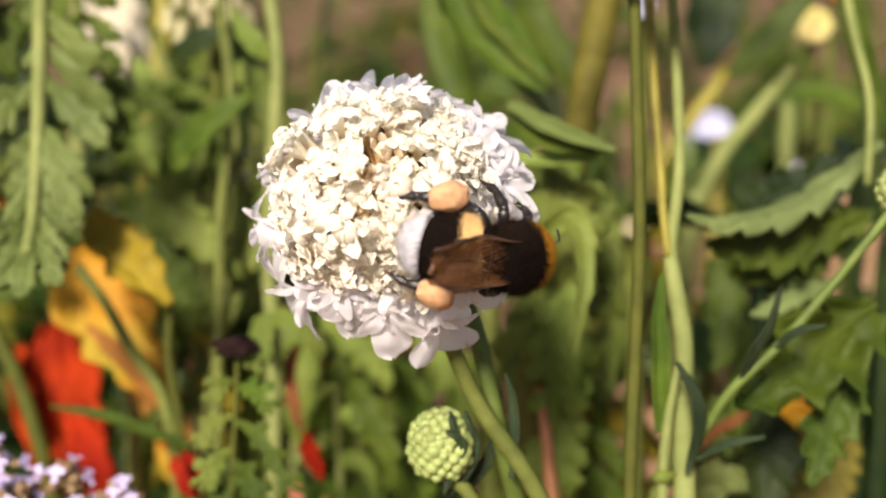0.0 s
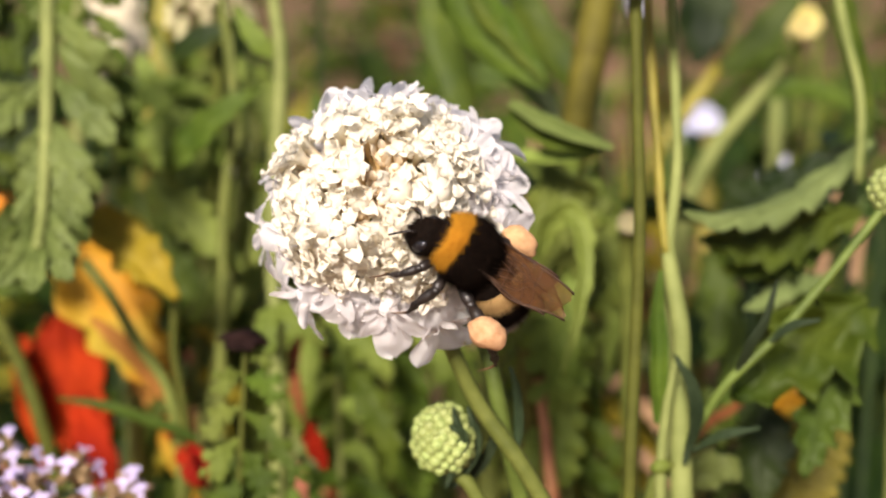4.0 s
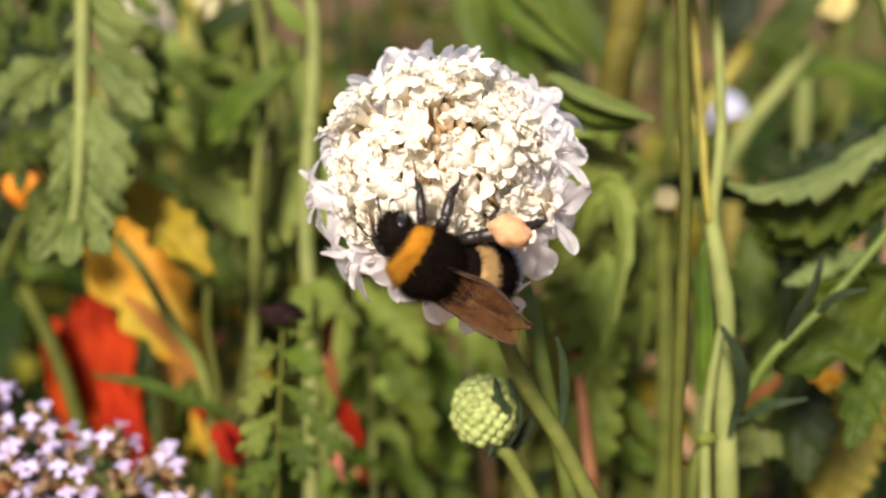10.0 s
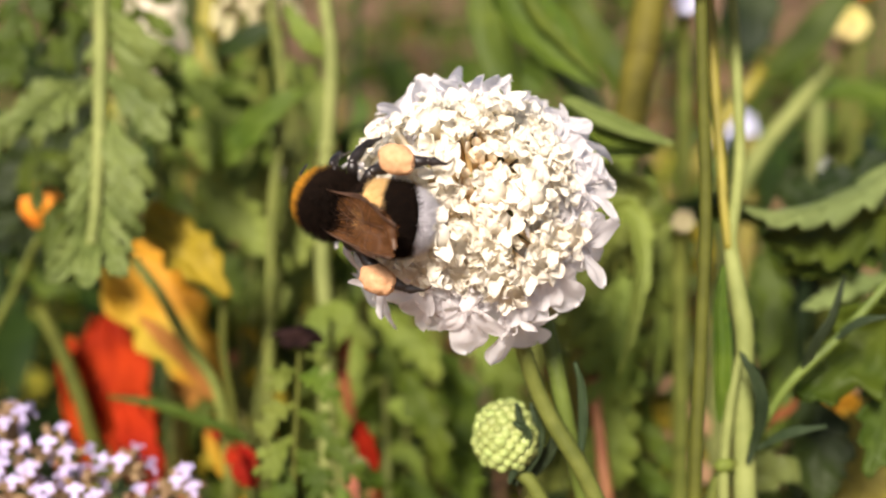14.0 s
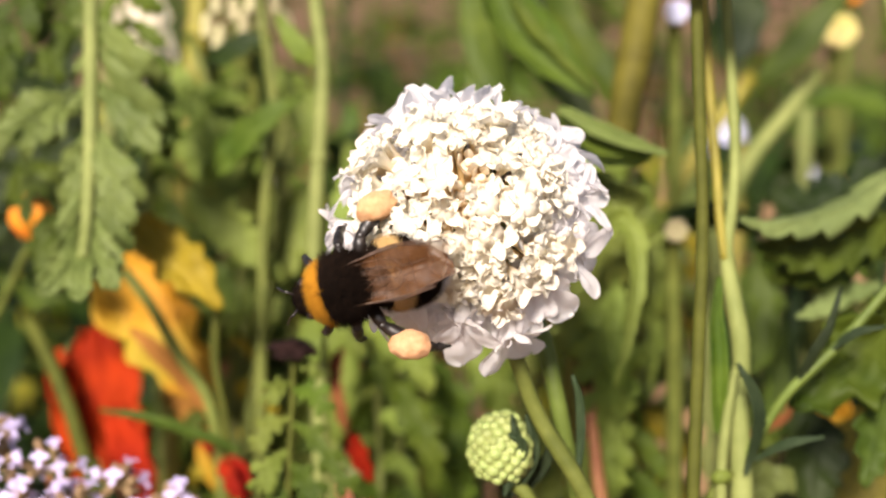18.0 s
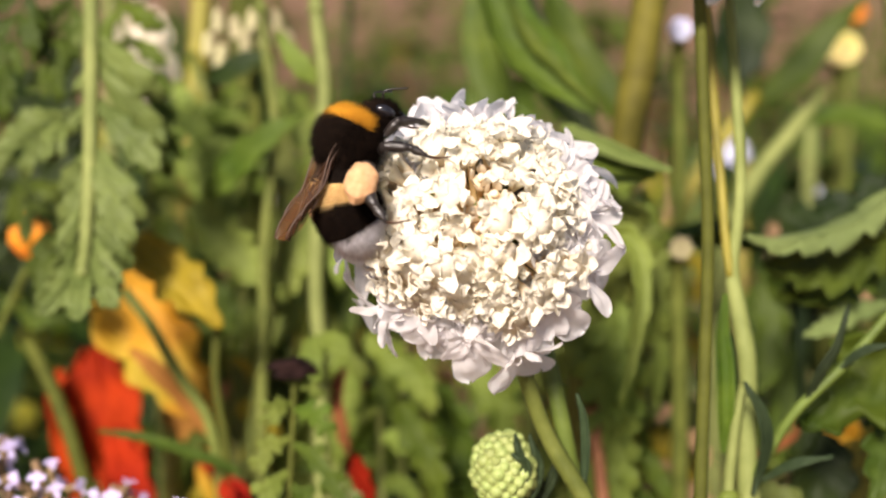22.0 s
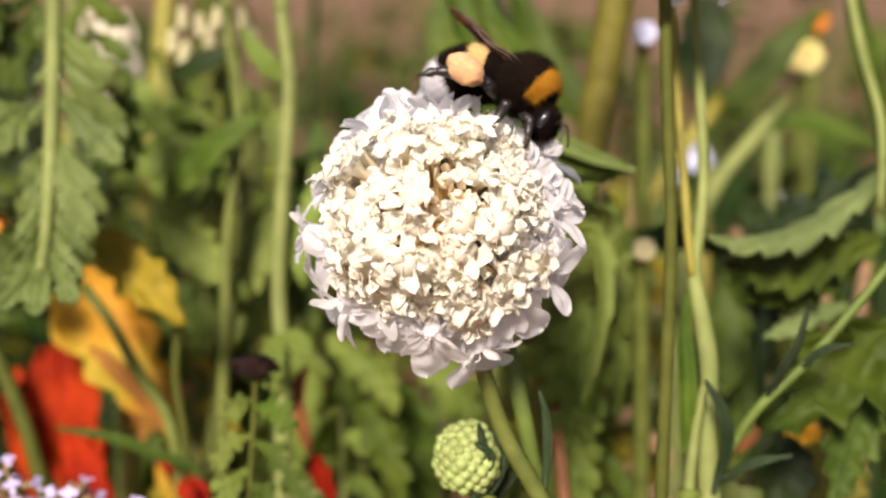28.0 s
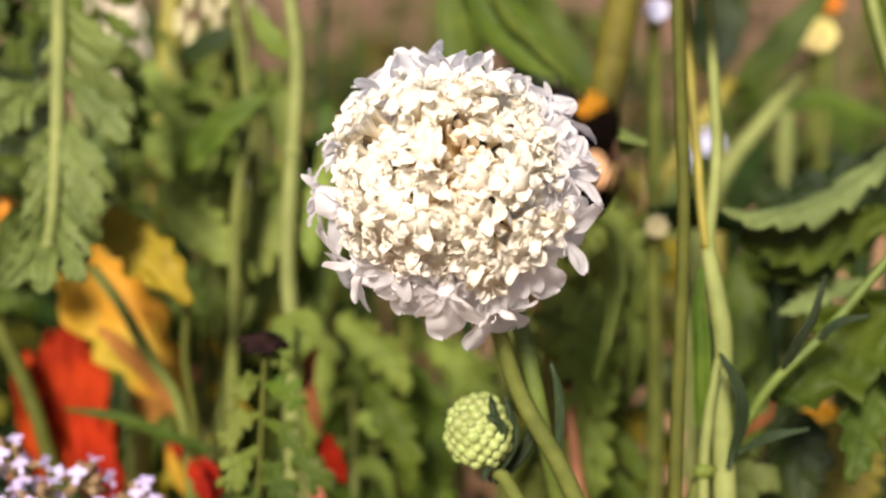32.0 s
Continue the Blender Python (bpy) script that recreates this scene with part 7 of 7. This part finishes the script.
FLOWER_ROWS = [
    (0, pose(0.00049, 0.11519, 0.57399, 0, -3.35, 0)),
    (0.5, pose(0.00043, 0.11517, 0.57392, 0, -3.10, 0)),
    (1, pose(0.00042, 0.11505, 0.57344, 0, -2.85, 0)),
    (1.5, pose(-0.00035, 0.11513, 0.57375, 0, -3.47, 0)),
    (2, pose(-0.00021, 0.11509, 0.57362, 0, -4.10, 0)),
    (2.5, pose(-0.00047, 0.11507, 0.57353, 0, -4.10, 0)),
    (3, pose(-0.00032, 0.11503, 0.57337, 0, -4.10, 0)),
    (3.5, pose(-0.00037, 0.11508, 0.57357, 0, -4.10, 0)),
    (5.5, pose(-0.00090, 0.11502, 0.57335, 0, -3.10, 0)),
    (6, pose(-0.00071, 0.11502, 0.57334, 0, -2.85, 0)),
    (6.5, pose(-0.00024, 0.11496, 0.57311, 0, -2.55, 0)),
    (7, pose(-0.00029, 0.11501, 0.57331, 0, -2.26, 0)),
    (7.5, pose(-0.00021, 0.11506, 0.57349, 0, -1.97, 0)),
    (8, pose(0.00018, 0.11495, 0.57310, 0, -1.67, 0)),
    (8.5, pose(0.00061, 0.11509, 0.57361, 0, -1.38, 0)),
    (9, pose(0.00059, 0.11506, 0.57349, 0, -1.09, 0)),
    (9.5, pose(0.00044, 0.11507, 0.57354, 0, -0.90, 0)),
    (10, pose(0.00036, 0.11508, 0.57358, 0, -0.71, 0)),
    (10.5, pose(-0.00003, 0.11505, 0.57346, 0, -0.52, 0)),
    (11, pose(0.00001, 0.11510, 0.57365, 0, -0.33, 0)),
    (11.5, pose(0.00062, 0.11510, 0.57364, 0, -0.15, 0)),
    (12, pose(0.00072, 0.11507, 0.57354, 0, 0.04, 0)),
    (12.5, pose(0.00086, 0.11505, 0.57346, 0, 0.23, 0)),
    (13, pose(0.00063, 0.11496, 0.57313, 0, 0.42, 0)),
    (13.5, pose(0.00138, 0.11497, 0.57316, 0, 0.31, 0)),
    (15.5, pose(0.00021, 0.11514, 0.57378, 0, -0.13, 0)),
    (16, pose(0.00028, 0.11513, 0.57374, 0, -0.24, 0)),
    (16.5, pose(0.00086, 0.11507, 0.57351, 0, -0.35, 0)),
    (17, pose(0.00121, 0.11516, 0.57385, 0, -0.46, 0)),
    (17.5, pose(0.00081, 0.11517, 0.57391, 0, -0.35, 0)),
    (18, pose(0.00073, 0.11506, 0.57349, 0, -0.23, 0)),
    (18.5, pose(0.00122, 0.11499, 0.57324, 0, -0.12, 0)),
    (19, pose(0.00103, 0.11509, 0.57360, 0, 0.00, 0)),
    (19.5, pose(0.00156, 0.11510, 0.57363, 0, 0.12, 0)),
    (20, pose(0.00137, 0.11514, 0.57381, 0, 0.23, 0)),
    (20.5, pose(0.00132, 0.11516, 0.57387, 0, 0.35, 0)),
    (21, pose(0.00183, 0.11523, 0.57412, 0, 0.46, 0)),
    (21.5, pose(0.00205, 0.11521, 0.57407, 0, 0.58, 0)),
    (22, pose(0.00156, 0.11508, 0.57359, 0, 0.69, 0)),
    (22.5, pose(0.00163, 0.11516, 0.57388, 0, 0.81, 0)),
    (23, pose(0.00132, 0.11520, 0.57403, 0, 0.92, 0)),
    (23.5, pose(0.00181, 0.11517, 0.57390, 0, 1.00, 0)),
    (24, pose(0.00169, 0.11520, 0.57400, 0, 1.07, 0)),
    (24.5, pose(0.00145, 0.11517, 0.57392, 0, 1.15, 0)),
    (25, pose(0.00198, 0.11502, 0.57335, 0, 1.22, 0)),
    (25.5, pose(0.00220, 0.11502, 0.57333, 0, 1.30, 0)),
    (27.5, pose(0.00164, 0.11536, 0.57462, 0, 1.60, 0)),
    (28, pose(0.00141, 0.11509, 0.57360, 0, 1.67, 0)),
    (28.5, pose(0.00113, 0.11509, 0.57359, 0, 1.61, 0)),
    (29, pose(0.00128, 0.11506, 0.57350, 0, 1.55, 0)),
    (29.5, pose(0.00150, 0.11514, 0.57379, 0, 1.42, 0)),
    (30, pose(0.00162, 0.11509, 0.57361, 0, 1.30, 0)),
    (30.5, pose(0.00124, 0.11517, 0.57390, 0, 1.30, 0)),
    (31, pose(0.00137, 0.11517, 0.57392, 0, 1.30, 0)),
    (31.5, pose(0.00122, 0.11518, 0.57396, 0, 1.30, 0)),
    (32, pose(0.00182, 0.11532, 0.57447, 0, 1.30, 0)),
]
BUD_ROWS = [
    (0, pose(0.00510, 0.11762, 0.54828)),
    (0.5, pose(0.00506, 0.11761, 0.54824)),
    (1, pose(0.00509, 0.11758, 0.54814)),
    (1.5, pose(0.00507, 0.11761, 0.54822)),
    (2, pose(0.00512, 0.11758, 0.54814)),
    (2.5, pose(0.00507, 0.11762, 0.54826)),
    (3, pose(0.00507, 0.11763, 0.54831)),
    (3.5, pose(0.00494, 0.11757, 0.54810)),
    (5.5, pose(0.00443, 0.11753, 0.54793)),
    (6, pose(0.00446, 0.11752, 0.54789)),
    (6.5, pose(0.00459, 0.11750, 0.54781)),
    (7, pose(0.00450, 0.11750, 0.54781)),
    (7.5, pose(0.00429, 0.11748, 0.54775)),
    (8, pose(0.00442, 0.11747, 0.54770)),
    (8.5, pose(0.00444, 0.11748, 0.54775)),
    (9, pose(0.00434, 0.11748, 0.54775)),
    (9.5, pose(0.00429, 0.11748, 0.54774)),
    (10, pose(0.00435, 0.11749, 0.54777)),
    (10.5, pose(0.00430, 0.11749, 0.54779)),
    (11, pose(0.00417, 0.11748, 0.54774)),
    (11.5, pose(0.00434, 0.11746, 0.54768)),
    (12, pose(0.00456, 0.11750, 0.54784)),
    (12.5, pose(0.00457, 0.11748, 0.54774)),
    (13, pose(0.00446, 0.11748, 0.54774)),
    (13.5, pose(0.00475, 0.11750, 0.54782)),
    (15.5, pose(0.00411, 0.11757, 0.54810)),
    (16, pose(0.00420, 0.11754, 0.54799)),
    (16.5, pose(0.00456, 0.11752, 0.54790)),
    (17, pose(0.00455, 0.11758, 0.54813)),
    (17.5, pose(0.00434, 0.11756, 0.54804)),
    (18, pose(0.00440, 0.11757, 0.54810)),
    (18.5, pose(0.00458, 0.11760, 0.54819)),
    (19, pose(0.00450, 0.11759, 0.54817)),
    (19.5, pose(0.00475, 0.11757, 0.54809)),
    (20, pose(0.00448, 0.11759, 0.54815)),
    (20.5, pose(0.00448, 0.11757, 0.54808)),
    (21, pose(0.00466, 0.11756, 0.54806)),
    (21.5, pose(0.00454, 0.11753, 0.54795)),
    (22, pose(0.00439, 0.11756, 0.54807)),
    (22.5, pose(0.00434, 0.11757, 0.54810)),
    (23, pose(0.00435, 0.11757, 0.54810)),
    (23.5, pose(0.00435, 0.11756, 0.54806)),
    (24, pose(0.00431, 0.11758, 0.54814)),
    (24.5, pose(0.00427, 0.11760, 0.54821)),
    (25, pose(0.00424, 0.11762, 0.54829)),
    (25.5, pose(0.00420, 0.11765, 0.54837)),
    (27.5, pose(0.00405, 0.11773, 0.54868)),
    (28, pose(0.00455, 0.11775, 0.54877)),
    (28.5, pose(0.00452, 0.11772, 0.54865)),
    (29, pose(0.00443, 0.11772, 0.54865)),
    (29.5, pose(0.00444, 0.11774, 0.54873)),
    (30, pose(0.00455, 0.11774, 0.54872)),
    (30.5, pose(0.00445, 0.11775, 0.54878)),
    (31, pose(0.00450, 0.11775, 0.54874)),
    (31.5, pose(0.00439, 0.11776, 0.54878)),
    (32, pose(0.00462, 0.11777, 0.54884)),
]


# how far each hind leg turns about its root, and lifts, in degrees
SWING_LEFT = ((0, 17, -14), (1, -1, 1), (2, 12, 12), (3, 23, 12), (6, -28, 7), (7, 10, -60), (8, 10, -60), (9, 10, -60), (10, 10, -60), (11, 10, -60), (12, 10, -60), (13, -3, -14), (16, 1, 23), (17, -0, 24), (18, -14, -2), (19, 10, -60), (20, 10, -60), (21, 10, -60), (22, 0, 0), (23, 0, 0), (24, 0, 0), (25, 0, 0), (27.5, 0, 0), (28, 0, 0), (29, 0, 0), (29.6, 0, 0), (30, 10, -60), (30.2, 10, -60), (30.4, 10, -60), (30.6, 10, -60), (30.8, 10, -60), (31, 10, -60), (31.4, 10, -60), (31.7, 10, -60), (31.9, 10, -60), (32, -20, -1))
SWING_RIGHT = ((0, -27, 1), (1, -12, 38), (2, 0, 0), (3, 0, 0), (6, -14, -6), (7, -4, 9), (8, -5, 6), (9, 12, 2), (10, 7, -8), (11, -19, -8), (12, -12, -21), (13, -6, -12), (16, -7, 25), (17, -13, 37), (18, 6, 2), (19, 48, -33), (20, -43, -18), (21, -15, -5), (22, 14, -25), (23, -9, -15), (24, -17, -17), (25, 4, -23), (27.5, 8, -6), (28, 15, -5), (29, 5, 24), (29.6, -26, -3), (30, 0, 0), (30.2, 0, 0), (30.4, 0, 0), (30.6, 0, 0), (30.8, 0, 0), (31, 0, 0), (31.4, 0, 0), (31.7, 0, 0), (31.9, 0, 0), (32, 0, 0))


def glide(table, t):
    for (a, u, p), (b, v, q) in zip(table, table[1:]):
        if a <= t <= b:
            k = (t - a) / (b - a)
            return u + (v - u) * k, p + (q - p) * k


def motions():
    walk(bee, BEE_ROWS)
    walk(flower, FLOWER_ROWS)
    walk(bud, BUD_ROWS)
    walk(blossom, [(t, pose(0, 0, 0, a, 0, 0)) for t, a in ((0, -4), (3.5, -4), (9, -3), (13, -1), (19, 0), (24, 2), (28, 4), (32, 4))])
    r = random.Random(21)
    for leg, root, sg, nm in LEGS:
        rows = []
        for i in range(65):
            if nm == "hind_leg":
                swing, lift = glide(SWING_LEFT if sg > 0 else SWING_RIGHT, i * 0.5)
                turn = (lift + r.uniform(-3, 3), r.uniform(-2, 2), swing + r.uniform(-3, 3))
            else:
                turn = (r.uniform(-8, 8), r.uniform(-6, 6), r.uniform(-14, 14))
            rows.append((i * 0.5, pose(root[0] * MM, sg * root[1] * MM, root[2] * MM, *turn)))
        walk(leg, rows)


motions()
